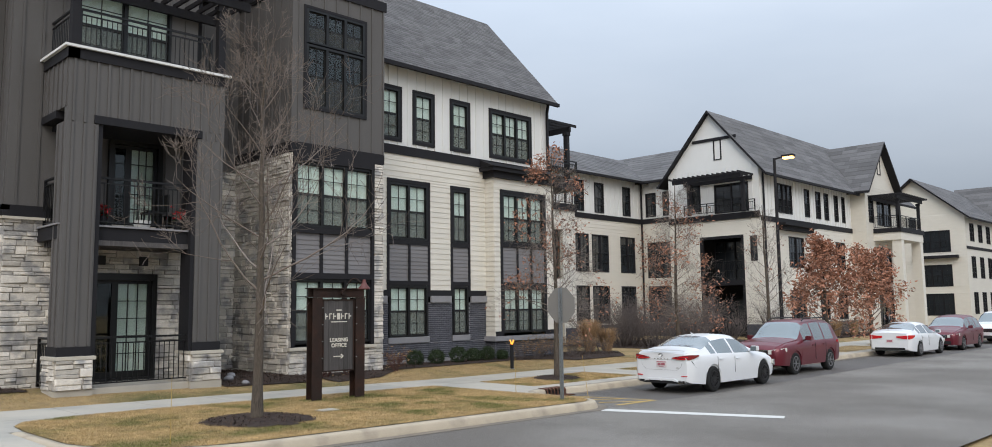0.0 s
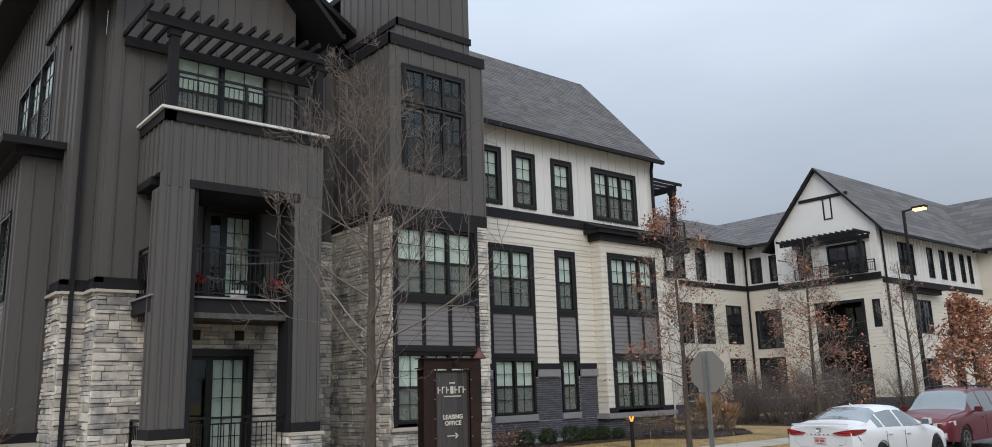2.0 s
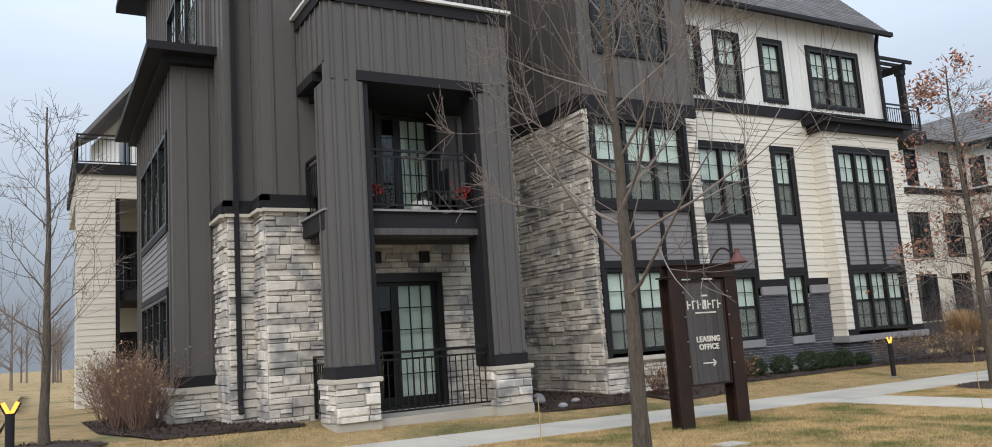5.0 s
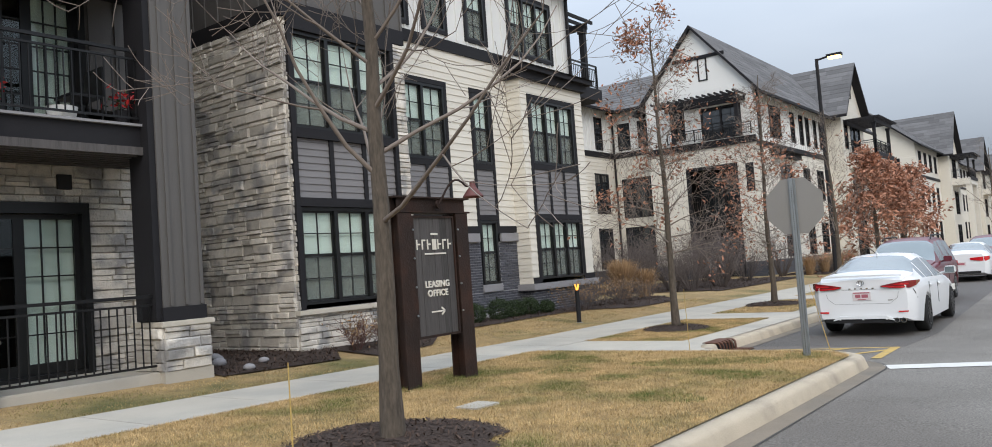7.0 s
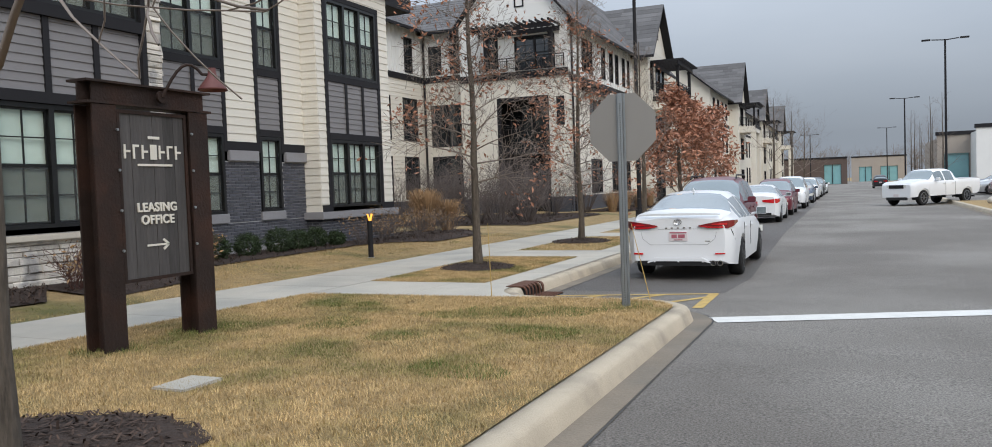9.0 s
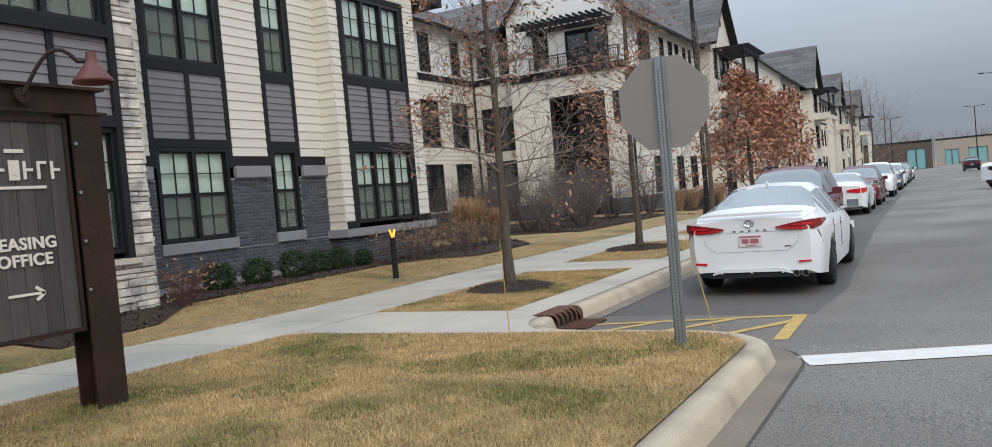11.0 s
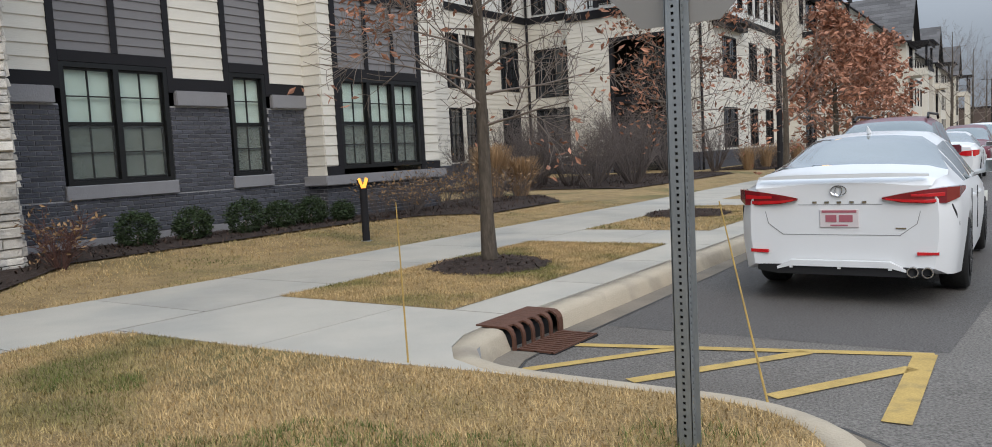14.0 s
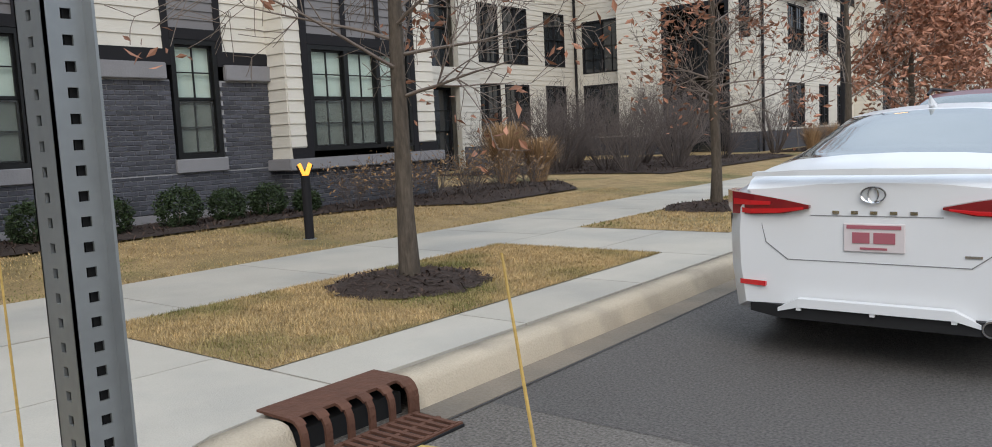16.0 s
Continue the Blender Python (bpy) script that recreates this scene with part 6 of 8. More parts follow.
for x0, x1, z0, z1 in ((-0.14, 0.14, 0.795, 0.815), (-0.11, -0.02, 0.715, 0.775), (0.0, 0.11, 0.715, 0.775), (-0.07, 0.07, 0.68, 0.692)):
    bm = bmesh.new()
    box(bm, x0, x1, -0.0165, -0.0125, z0, z1)
    part("plate_print", bm, M_PLATERED, pl)
bm = bmesh.new()
n = 24
for rx, rz, cx in ((0.058, 0.038, 0.0), (0.022, 0.038, 0.0)):
    ring = [[bm.verts.new((cx + (rx + o) * math.cos(k * math.tau / n), y, 0.985 + (rz + o) * math.sin(k * math.tau / n))) for k in range(n)] for o, y in ((0, -0.02), (0.008, -0.026), (0.008, -0.012), (0, -0.012))]
    for a, b in zip(ring, ring[1:] + ring[:1]):
        for q in range(n):
            bm.faces.new((a[q], a[(q + 1) % n], b[(q + 1) % n], b[q]))
bmesh.ops.recalc_face_normals(bm, faces=bm.faces[:])
part("emblem", bm, M_CHROME, near)
for i in range(5):
    bm = bmesh.new()
    x = -0.20 + i * 0.10
    box(bm, x - 0.018, x + 0.018, -0.008, 0.0, 0.875, 0.893)
    part("badge_bar", bm, M_CHROME, near)
bm = bmesh.new()
box(bm, 0.44, 0.52, -0.006, 0.002, 0.655, 0.668)
part("badge_bar", bm, M_CHROME, near)
bm = bmesh.new()
tube(bm, [(0, 1.62, 1.46), (0, 1.55, 1.49), (0, 1.5, 1.535)], [0.03, 0.022, 0.004], 8)
part("roof_aerial", bm, P_WHITE, near)
lamps_front(near, SEDAN)
place(near, -9.23, 17.45)

suv = car(SUV, P_MAROON, "maroon sport utility vehicle with roof rails parked facing the saloon", rails=True, spokes=6)
lamps_front(suv, SUV)
lamps_rear(suv, SUV)
place(suv, -9.95, 28.1, 180)
s2 = car(SEDAN, P_WHITE, "white saloon with red tail lights parked at the kerb")
lamps_rear(s2, SEDAN)
lamps_front(s2, SEDAN)
place(s2, -9.95, 35.1)
c2 = car(CROSS, P_MAROON, "dark maroon crossover parked behind a white saloon", spokes=5)
lamps_front(c2, CROSS)
lamps_rear(c2, CROSS)
place(c2, -9.9, 45.4, 180)
far_cars = [(SUV, P_WHITE, "white sport utility vehicle parked at the kerb", 53.0, 180), (SEDAN, P_BLUE, "slate blue saloon parked along the street", 62.5, 180), (CROSS, P_WHITE, "white crossover parked along the street", 69.5, 180),
            (SEDAN, P_SILVER, "silver saloon parked along the street", 77, 180), (CROSS, P_DARK, "dark crossover parked along the street", 84, 180), (SEDAN, P_WHITE, "white saloon far down the street", 92, 180)]
for kind, paint, label, y, turn in far_cars:
    c = car(kind, paint, label)
    lamps_front(c, kind)
    lamps_rear(c, kind)
    place(c, -9.75, y, turn)
truck = car(TRUCK, P_WHITE, "white crew-cab pickup truck turning out of a driveway", "pickup truck", spokes=6)
lamps_front(truck, TRUCK, False)
lamps_rear(truck, TRUCK)
place(truck, -1.3, 54.4, 141.5)

# ---- street furniture ----
def text_mesh(words, size, mat, parent, m, name, depth=0.006):
    cu = bpy.data.curves.new(name, "FONT")
    cu.body, cu.size, cu.align_x, cu.align_y, cu.extrude = words, size, "CENTER", "CENTER", depth
    cu.offset = size * 0.028
    cu.space_character = 1.08
    tmp = bpy.data.objects.new(name, cu)
    scene.collection.objects.link(tmp)
    me = bpy.data.meshes.new_from_object(tmp.evaluated_get(bpy.context.evaluated_depsgraph_get()))
    bpy.data.objects.remove(tmp)
    me.materials.clear()
    me.materials.append(mat)
    ob = new(name, me)
    ob.parent = parent
    ob.matrix_basis = m
    return ob


def i_post(bm, x, y, z0, z1, w=0.24, d=0.22, t=0.018):
    """A steel I-section upright; its flanges face +x and -x."""
    d, w, e = d / 2, w / 2, t / 2
    prof = ((-d, -w), (-d + t, -w), (-d + t, -e), (d - t, -e), (d - t, -w), (d, -w), (d, w), (d - t, w), (d - t, e), (-d + t, e), (-d + t, w), (-d, w))
    low, high = ([bm.verts.new((x + px, y + py, z)) for px, py in prof] for z in (z0, z1))
    for k in range(12):
        j = (k + 1) % 12
        bm.faces.new((low[k], low[j], high[j], high[k]))
    bm.faces.new(low[::-1])
    bm.faces.new(high)


SX, SY, SZ = -12.645, 0.01, 0.09
sign = group_empty("entrance_sign", "dark wooden leasing office sign between rusted steel posts", "sign")
for y in (9.75 + SY, 10.83 + SY):
    bm = bmesh.new()
    i_post(bm, SX, y, top_z(SX, y) - 0.05, 1.66 + SZ)
    post = part("post", bm, M_STEEL, sign)
bm = bmesh.new()
box(bm, SX - 0.12, SX + 0.12, 9.58 + SY, 11.0 + SY, 1.665 + SZ, 1.685 + SZ)
box(bm, SX - 0.12, SX + 0.12, 9.58 + SY, 11.0 + SY, 1.845 + SZ, 1.865 + SZ)
box(bm, SX - 0.01, SX + 0.01, 9.58 + SY, 11.0 + SY, 1.685 + SZ, 1.845 + SZ)
box(bm, SX + 0.06, SX + 0.075, 9.66 + SY, 10.94 + SY, 1.685 + SZ, 1.845 + SZ)
part("crossbeam", bm, M_STEEL, sign)
PY0, PY1, PZ0, PZ1 = 9.92 + SY, 10.66 + SY, 0.14 + SZ, 1.60 + SZ
bm = bmesh.new()
panel(bm, XP(SX + 0.07), PY0 - 0.03, PY1 + 0.03, PZ0 - 0.03, PZ1 + 0.03, [(PY0, PY1, PZ0, PZ1)], -0.03, 0.02)
board = part("panel_frame", bm, M_STEEL, sign)
for i in range(6):
    bm = bmesh.new()
    a, b = PY0 + (PY1 - PY0) * i / 6, PY0 + (PY1 - PY0) * (i + 1) / 6
    XP(SX + 0.07).box(bm, a + 0.002, b - 0.002, PZ0, PZ1, -0.02, 0.004 + 0.002 * (i % 2))
    part("plank", bm, M_WOOD, board)
face_m = lambda y, z: Matrix.Translation((SX + 0.082, y, z)) @ Matrix(((0, 0, 1, 0), (1, 0, 0, 0), (0, 1, 0, 0), (0, 0, 0, 1)))
mid_y = (PY0 + PY1) / 2
text_mesh("LEASING", 0.112, M_LETTER, sign, face_m(mid_y + 0.01, 0.765 + SZ), "lettering")
text_mesh("OFFICE", 0.112, M_LETTER, sign, face_m(mid_y + 0.01, 0.652 + SZ), "lettering")
bm = bmesh.new()
fS = XP(SX + 0.078)
fS.box(bm, mid_y - 0.13, mid_y + 0.12, 0.415 + SZ, 0.433 + SZ, 0, 0.008)
for sg in (1, -1):
    beam(bm, fS.point(mid_y + 0.06, 0.424 + SZ + sg * 0.045, 0.004), fS.point(mid_y + 0.12, 0.424 + SZ, 0.004), 0.008, 0.022, (0, 0, 1))
part("arrow", bm, M_LETTER, sign)
# estate name: plain strokes of its size
for i in range(7):
    bm = bmesh.new()
    a = mid_y - 0.335 + i * 0.098
    if i == 3:
        fS.box(bm, a, a + 0.072, 1.20 + SZ, 1.335 + SZ, 0, 0.008)
        fS.box(bm, a + 0.022, a + 0.05, 1.235 + SZ, 1.30 + SZ, 0.009, 0.011)
    else:
        fS.box(bm, a, a + 0.02, 1.205 + SZ, 1.33 + SZ, 0, 0.008)
        fS.box(bm, a + 0.02, a + 0.068, (1.31 if i % 2 else 1.26) + SZ, (1.33 if i % 2 else 1.28) + SZ, 0, 0.008)
    part("name_stroke", bm, M_LETTER, sign)
for a, b, c, d in ((mid_y - 0.06, mid_y + 0.07, 1.385, 1.41), (mid_y - 0.19, mid_y + 0.21, 1.14, 1.16)):
    bm = bmesh.new()
    fS.box(bm, a, b, c + SZ, d + SZ, 0, 0.008)
    part("name_stroke", bm, M_LETTER, sign)
for y in (9.86 + SY, 10.72 + SY):
    for z in (0.49, 0.84, 1.19, 1.54):
        bm = bmesh.new()
        tube(bm, [(SX + 0.12, y, z), (SX + 0.135, y, z)], 0.012, 8)
        part("bolt", bm, M_GALV, sign)
# gooseneck lamp
bm = bmesh.new()
tube(bm, [(SX + 0.12, 10.36 + SY, 1.77 + SZ), (SX + 0.15, 10.36 + SY, 1.77 + SZ)], 0.055, 14)
arm = [(SX + 0.15 + 0.30 * s, 10.36 + SY + 0.32 * s, 1.77 + SZ + 0.30 * math.sin(min(1, s * 1.25) * 2.35)) for s in [i / 10 for i in range(11)]]
tube(bm, arm, 0.014, 8)
lampa = part("lamp_arm", bm, M_STEEL, sign)
e = Vector(arm[-1])
bm = bmesh.new()
n = 18
prof = ((0.035, 0.06), (0.04, 0.0), (0.055, -0.03), (0.13, -0.13), (0.135, -0.15), (0.125, -0.145), (0.05, -0.035))
rings = [[bm.verts.new((e.x + r * math.cos(k * math.tau / n), e.y + r * math.sin(k * math.tau / n), e.z + z)) for k in range(n)] for r, z in prof]
for a, b in zip(rings, rings[1:]):
    for k in range(n):
        bm.faces.new((a[k], a[(k + 1) % n], b[(k + 1) % n], b[k]))
bmesh.ops.recalc_face_normals(bm, faces=bm.faces[:])
part("shade", bm, material("rust_red_enamel", (0.13, 0.045, 0.04), 0.55, vary=0.2, scale=9), sign, "rust-red lamp shade", smooth=True)

# stop sign seen from behind
ST = (-9.028, 13.407)
stop = group_empty("stop_sign", "plain aluminium back of an eight-sided stop sign on a perforated post", "road sign")
zb = top_z(*ST)
bm = bmesh.new()
holes = [(-0.0052, 0.0052, zb + 0.06 + i * 0.0254, zb + 0.0704 + i * 0.0254) for i in range(86)]
panel(bm, Face("y", ST[1] - 0.022, -1), ST[0] - 0.03, ST[0] + 0.03, zb - 0.05, 1.90, [(ST[0] + a, ST[0] + b, c, d) for a, b, c, d in holes], -0.003, 0.0)
part("post", bm, M_GALV, stop)
bm = bmesh.new()
panel(bm, Face("x", ST[0] + 0.03, 1), ST[1] - 0.022, ST[1] + 0.02, zb - 0.05, 1.90, [(ST[1] + a, ST[1] + b, c, d) for a, b, c, d in holes], -0.003, 0.0)
part("post_side", bm, M_GALV, stop)
bm = bmesh.new()
panel(bm, Face("x", ST[0] - 0.03, -1), ST[1] - 0.022, ST[1] + 0.02, zb - 0.05, 1.90, [(ST[1] + a, ST[1] + b, c, d) for a, b, c, d in holes], -0.003, 0.0)
part("post_side", bm, M_GALV, stop)
for sg in (1, -1):
    bm = bmesh.new()
    box(bm, ST[0] + sg * 0.039 - 0.009, ST[0] + sg * 0.039 + 0.009, ST[1] + 0.017, ST[1] + 0.02, zb - 0.05, 1.90)
    part("post_flange", bm, M_GALV, stop)
# black strip added in the hollow post as the shade behind its holes
bm = bmesh.new()
box(bm, ST[0] - 0.022, ST[0] + 0.022, ST[1] + 0.0, ST[1] + 0.012, zb, 1.88)
part("post_core", bm, M_PLASTIC, stop)
bm = bmesh.new()
R = 0.365 / math.cos(math.pi / 8)
c = Vector((ST[0] + 0.01, ST[1] + 0.026, 1.533))
rings = [[bm.verts.new(c + Vector((R * math.cos(math.pi / 8 + k * math.pi / 4), o, R * math.sin(math.pi / 8 + k * math.pi / 4)))) for k in range(8)] for o in (0, 0.004)]
bm.faces.new(rings[0])
bm.faces.new(rings[1][::-1])
for k in range(8):
    bm.faces.new((rings[0][k], rings[0][(k + 1) % 8], rings[1][(k + 1) % 8], rings[1][k]))
bmesh.ops.recalc_face_normals(bm, faces=bm.faces[:])
part("sign_plate", bm, M_SIGNBACK, stop)
for z in (1.27, 1.80):
    bm = bmesh.new()
    tube(bm, [(ST[0], ST[1] - 0.032, z), (ST[0], ST[1] - 0.02, z)], 0.012, 6)
    part("bolt", bm, M_GALV, stop)


def bollard(x, y, h=0.92):
    """Short dark path light with a glowing V-shaped top."""
    z = top_z(x, y)
    b = group_empty("path_light", "dark bollard path light with an amber glowing forked top", "path light", "path lights")
    bm = bmesh.new()
    tube(bm, [(x, y, z - 0.02), (x, y, z + h - 0.14)], 0.055, 14)
    part("post", bm, M_TRIM, b)
    bm = bmesh.new()
    tube(bm, [(x, y, z - 0.005), (x, y, z + 0.02)], 0.085, 14)
    part("base_plate", bm, M_GALV, b)
    for sg in (1, -1):
        bm = bmesh.new()
        beam(bm, (x, y + sg * 0.012, z + h - 0.15), (x, y + sg * 0.085, z + h), 0.05, 0.02, (1, 0, 0))
        part("glowing_prong", bm, M_BOLLGLOW, b)
        bm = bmesh.new()
        beam(bm, (x, y + sg * 0.03, z + h - 0.15), (x, y + sg * 0.10, z + h - 0.01), 0.06, 0.008, (1, 0, 0))
        part("prong_cover", bm, M_TRIM, b)


bollard(-16.0, 19.25)
bollard(-15.95, 1.5)

# kerb inlet with its grate
inlet = group_empty("storm_drain", "rusty cast-iron kerb inlet with a slotted grate", "storm drain")
zi = road_z(15.4)
def hood_profile(o):
    """Rounded nose of the casting: out from the kerb line and up from the gutter."""
    q = [(0.03, -0.03), (0.03, 0.085)] + [(0.03 - 0.06 * (1 - math.cos(a)), 0.085 + 0.072 * math.sin(a)) for a in (0.4, 0.8, 1.2, 1.57)] + [(-0.26, 0.158)]
    return [(x - o, z - o * 0.6) for x, z in q]


bm = bmesh.new()
ys = [15.03]
for i in range(5):
    ys += [15.065 + i * 0.125, 15.075 + i * 0.125, 15.145 + i * 0.125, 15.155 + i * 0.125]
ys.append(15.72)
prof = hood_profile(0.0)
rows = [[bm.verts.new((PX + x, yy, zi + z)) for x, z in prof] for yy in ys]
for i, (r0, r1) in enumerate(zip(rows, rows[1:])):
    slot = i % 4
    for k in range(len(prof) - 1):
        if (slot == 2 and k <= 4) or (slot in (1, 3) and k <= 2 and 0 < i < len(ys) - 2):
            continue
        bm.faces.new((r0[k], r1[k], r1[k + 1], r0[k + 1]))
bmesh.ops.recalc_face_normals(bm, faces=bm.faces[:])
bmesh.ops.solidify(bm, geom=bm.faces[:], thickness=0.014)
part("hood", bm, M_RUSTIRON, inlet)
# solid near-black block whose colour gives the shade inside the inlet's slots
bm = bmesh.new()
box(bm, PX - 0.2, PX - 0.05, 15.06, 15.69, zi - 0.02, zi + 0.10)
part("throat", bm, M_UNLIT, inlet)
bm = bmesh.new()
for i in range(12):
    box(bm, PX + 0.05, PX + 0.32, 15.07 + i * 0.053, 15.095 + i * 0.053, zi + 0.002, zi + 0.022)
for x in (PX + 0.05, PX + 0.185, PX + 0.32):
    box(bm, x - 0.012, x + 0.012, 15.07, 15.70, zi + 0.001, zi + 0.018)
part("grate", bm, M_RUSTIRON, inlet)
# near-black slab under the bars, painting the shade of the pit
bm = bmesh.new()
box(bm, PX + 0.03, PX + 0.34, 15.06, 15.70, zi - 0.02, zi + 0.0095)
part("grate_pit", bm, M_UNLIT, inlet)

# painted lines
def paint(name, pts, mat, label):
    bm = bmesh.new()
    for a, b, w in pts:
        a, b = Vector((*a, 0)), Vector((*b, 0))
        d = (b - a).normalized()
        s = Vector((-d.y, d.x, 0)) * w / 2
        n = max(1, int((b - a).length / 0.5))
        rows = []
        for i in range(n + 1):
            p = a.lerp(b, i / n)
            rows.append([bm.verts.new((q.x, q.y, road_z(q.y) + 0.0065)) for q in (p - s, p + s)])
        for r0, r1 in zip(rows, rows[1:]):
            bm.faces.new((r0[0], r1[0], r1[1], r0[1]))
    for f in bm.faces:
        f.normal_update()
        if f.normal.z < 0:
            f.normal_flip()
    return tagged(part(name, bm, mat), label, "road marking", kind="structure")


for k, (a, b, w) in enumerate((((-10.58, 15.36), (-8.42, 15.96), 0.09), ((-8.47, 15.96), (-8.45, 14.52), 0.13), ((-10.56, 14.60), (-9.88, 15.53), 0.09), ((-9.84, 14.68), (-9.11, 15.74), 0.10), ((-9.06, 14.70), (-8.5, 15.58), 0.10))):
    paint("yellow_marking", [(a, b, w)], M_YELLOW, "worn yellow no-parking outline on the asphalt" if k < 2 else "worn yellow hatch stripe on the asphalt")
paint("stop_line", [((-8.13, 13.63), (-4.95, 14.97), 0.38)], M_WPAINT, "worn white stop line across the lane")

# marker flags: thin leaning yellow whips
for (x, y), lean, h in (((-10.91, 14.02), (-0.02, 0.0), 0.95), ((-8.93, 14.17), (-0.24, 0.12), 0.92), ((-9.12, 5.2), (0.0, 0.0), 0.95)):
    f = group_empty("marker_whip", "thin yellow marker whip stuck in the turf", "marker", "marker whips")
    z = top_z(x, y)
    bm = bmesh.new()
    tube(bm, [(x + lean[0] * s, y + lean[1] * s, z - 0.02 + h * s) for s in (0, 0.35, 0.7, 1)], [0.006, 0.005, 0.004, 0.003], 6)
    part("rod", bm, M_YELLOW, f)
# valve box lid in the lawn
vb = group_empty("valve_box", "small pale plastic valve lid set in the lawn", "valve cover")
bm = bmesh.new()
zv = top_z(-10.97, 8.96)
box(bm, -11.12, -10.82, 8.78, 9.16, zv - 0.02, zv + 0.03)
bmesh.ops.bevel(bm, geom=bm.edges[:], offset=0.01, segments=2, affect="EDGES")
part("lid", bm, M_CONC, vb)


def street_lamp(x, y, h=7.4, arm=(0.9, 0), glow=True, label="tall dark street lamp with one lit warm head"):
    b = group_empty("street_lamp", label, "street lamp")
    z = top_z(x, y)
    bm = bmesh.new()
    tube(bm, [(x, y, z), (x, y, z + h)], [0.085, 0.06], 10)
    part("pole", bm, M_TRIM, b)
    bm = bmesh.new()
    tube(bm, [(x, y, z - 0.02), (x, y, z + 0.5)], [0.16, 0.15], 12)
    part("base", bm, M_TRIM, b)
    for s in ((1,) if glow else (1, -1)):
        bm = bmesh.new()
        beam(bm, (x, y, z + h - 0.05), (x + s * arm[0] * 0.5, y + s * arm[1] * 0.5, z + h + 0.02), 0.06)
        box(bm, x + s * arm[0] * 0.7 - 0.26, x + s * arm[0] * 0.7 + 0.26, y + s * arm[1] * 0.7 - 0.14, y + s * arm[1] * 0.7 + 0.14, z + h - 0.02, z + h + 0.07)
        hd = part("lamp_head", bm, M_TRIM, b)
        if glow:
            bm = bmesh.new()
            box(bm, x + s * arm[0] * 0.7 - 0.2, x + s * arm[0] * 0.7 + 0.22, y + s * arm[1] * 0.7 - 0.15, y + s * arm[1] * 0.7 + 0.1, z + h - 0.10, z + h - 0.022)
            part("lamp_lens", bm, M_LAMP, b)


street_lamp(-13.75, 33.6, 8.35)

# ---- planting ----
def tubes_mesh(name, branches, mat, sides=5):
    """Many tapered round limbs as one mesh. branches: lists of (point, radius)."""
    verts, faces = [], []
    for br in branches:
        k = sides if br[0][1] > 0.02 else 3
        base = len(verts)
        for i, (p, r) in enumerate(br):
            q0, q1 = br[max(i - 1, 0)][0], br[min(i + 1, len(br) - 1)][0]
            d = (q1 - q0)
            d = d.normalized() if d.length > 1e-6 else Vector((0, 0, 1))
            s = d.cross(Vector((0.31, 0.17, 0.93)))
            s = s.normalized() if s.length > 1e-3 else Vector((1, 0, 0))
            t = s.cross(d)
            for j in range(k):
                a = j * math.tau / k
                verts.append((p + (s * math.cos(a) + t * math.sin(a)) * r)[:])
        for i in range(len(br) - 1):
            for j in range(k):
                a, b = base + i * k + j, base + i * k + (j + 1) % k
                faces.append((a, b, b + k, a + k))
    me = bpy.data.meshes.new(name)
    me.from_pydata(verts, [], faces)
    me.materials.append(mat)
    for p in me.polygons:
        p.use_smooth = True
    return me


def grow(r, start, direction, length, radius, level, out, tips, bend=0.25, split=5, up=0.1, fall=0.62):
    """Grows one limb and its side branches."""
    n = 6 if level > 0 else 4
    p, d = Vector(start), Vector(direction).normalized()
    line = [(p.copy(), radius)]
    pts = []
    for i in range(1, n + 1):
        d = (d + Vector((r.uniform(-bend, bend), r.uniform(-bend, bend), r.uniform(-bend, bend) * 0.6 + up)) * 0.5).normalized()
        p = p + d * length / n
        rad = radius * (1 - 0.75 * i / n)
        line.append((p.copy(), max(rad, 0.0032)))
        pts.append((p.copy(), d.copy(), rad, i / n))
    out.append(line)
    tips.append((p.copy(), d.copy()))
    if level > 0:
        for k in range(split):
            q, qd, rad, f = pts[min(n - 1, int(r.uniform(0.15, 1.0) * n))]
            ax = qd.cross(Vector((r.uniform(-1, 1), r.uniform(-1, 1), r.uniform(-0.4, 0.6)))).normalized()
            nd = (qd * r.uniform(0.45, 0.9) + ax * r.uniform(0.5, 0.95)).normalized()
            grow(r, q, nd, length * fall * r.uniform(0.7, 1.15) * (1.15 - 0.4 * f), max(0.003, rad * 0.62), level - 1, out, tips, bend, split, up, fall)


def leaves_mesh(name, spots, mat, r, size=0.07, spread=0.12, count=3):
    verts, faces = [], []
    for p, d in spots:
        for _ in range(count):
            c = p + Vector((r.gauss(0, spread), r.gauss(0, spread), r.gauss(0, spread)))
            a = Vector((r.uniform(-1, 1), r.uniform(-1, 1), r.uniform(-1, 0.5))).normalized()
            b = a.cross(Vector((r.uniform(-1, 1), r.uniform(-1, 1), r.uniform(-1, 1)))).normalized()
            s = size * r.uniform(0.6, 1.3)
            base = len(verts)
            nrm = a.cross(b) * s * 0.18
            verts += [(c - a * s)[:], (c + b * s * 0.42 + nrm)[:], (c + a * s)[:], (c - b * s * 0.42 + nrm)[:]]
            faces += [(base, base + 1, base + 2), (base, base + 2, base + 3)]
    me = bpy.data.meshes.new(name)
    me.from_pydata(verts, [], faces)
    me.materials.append(mat)
    return me


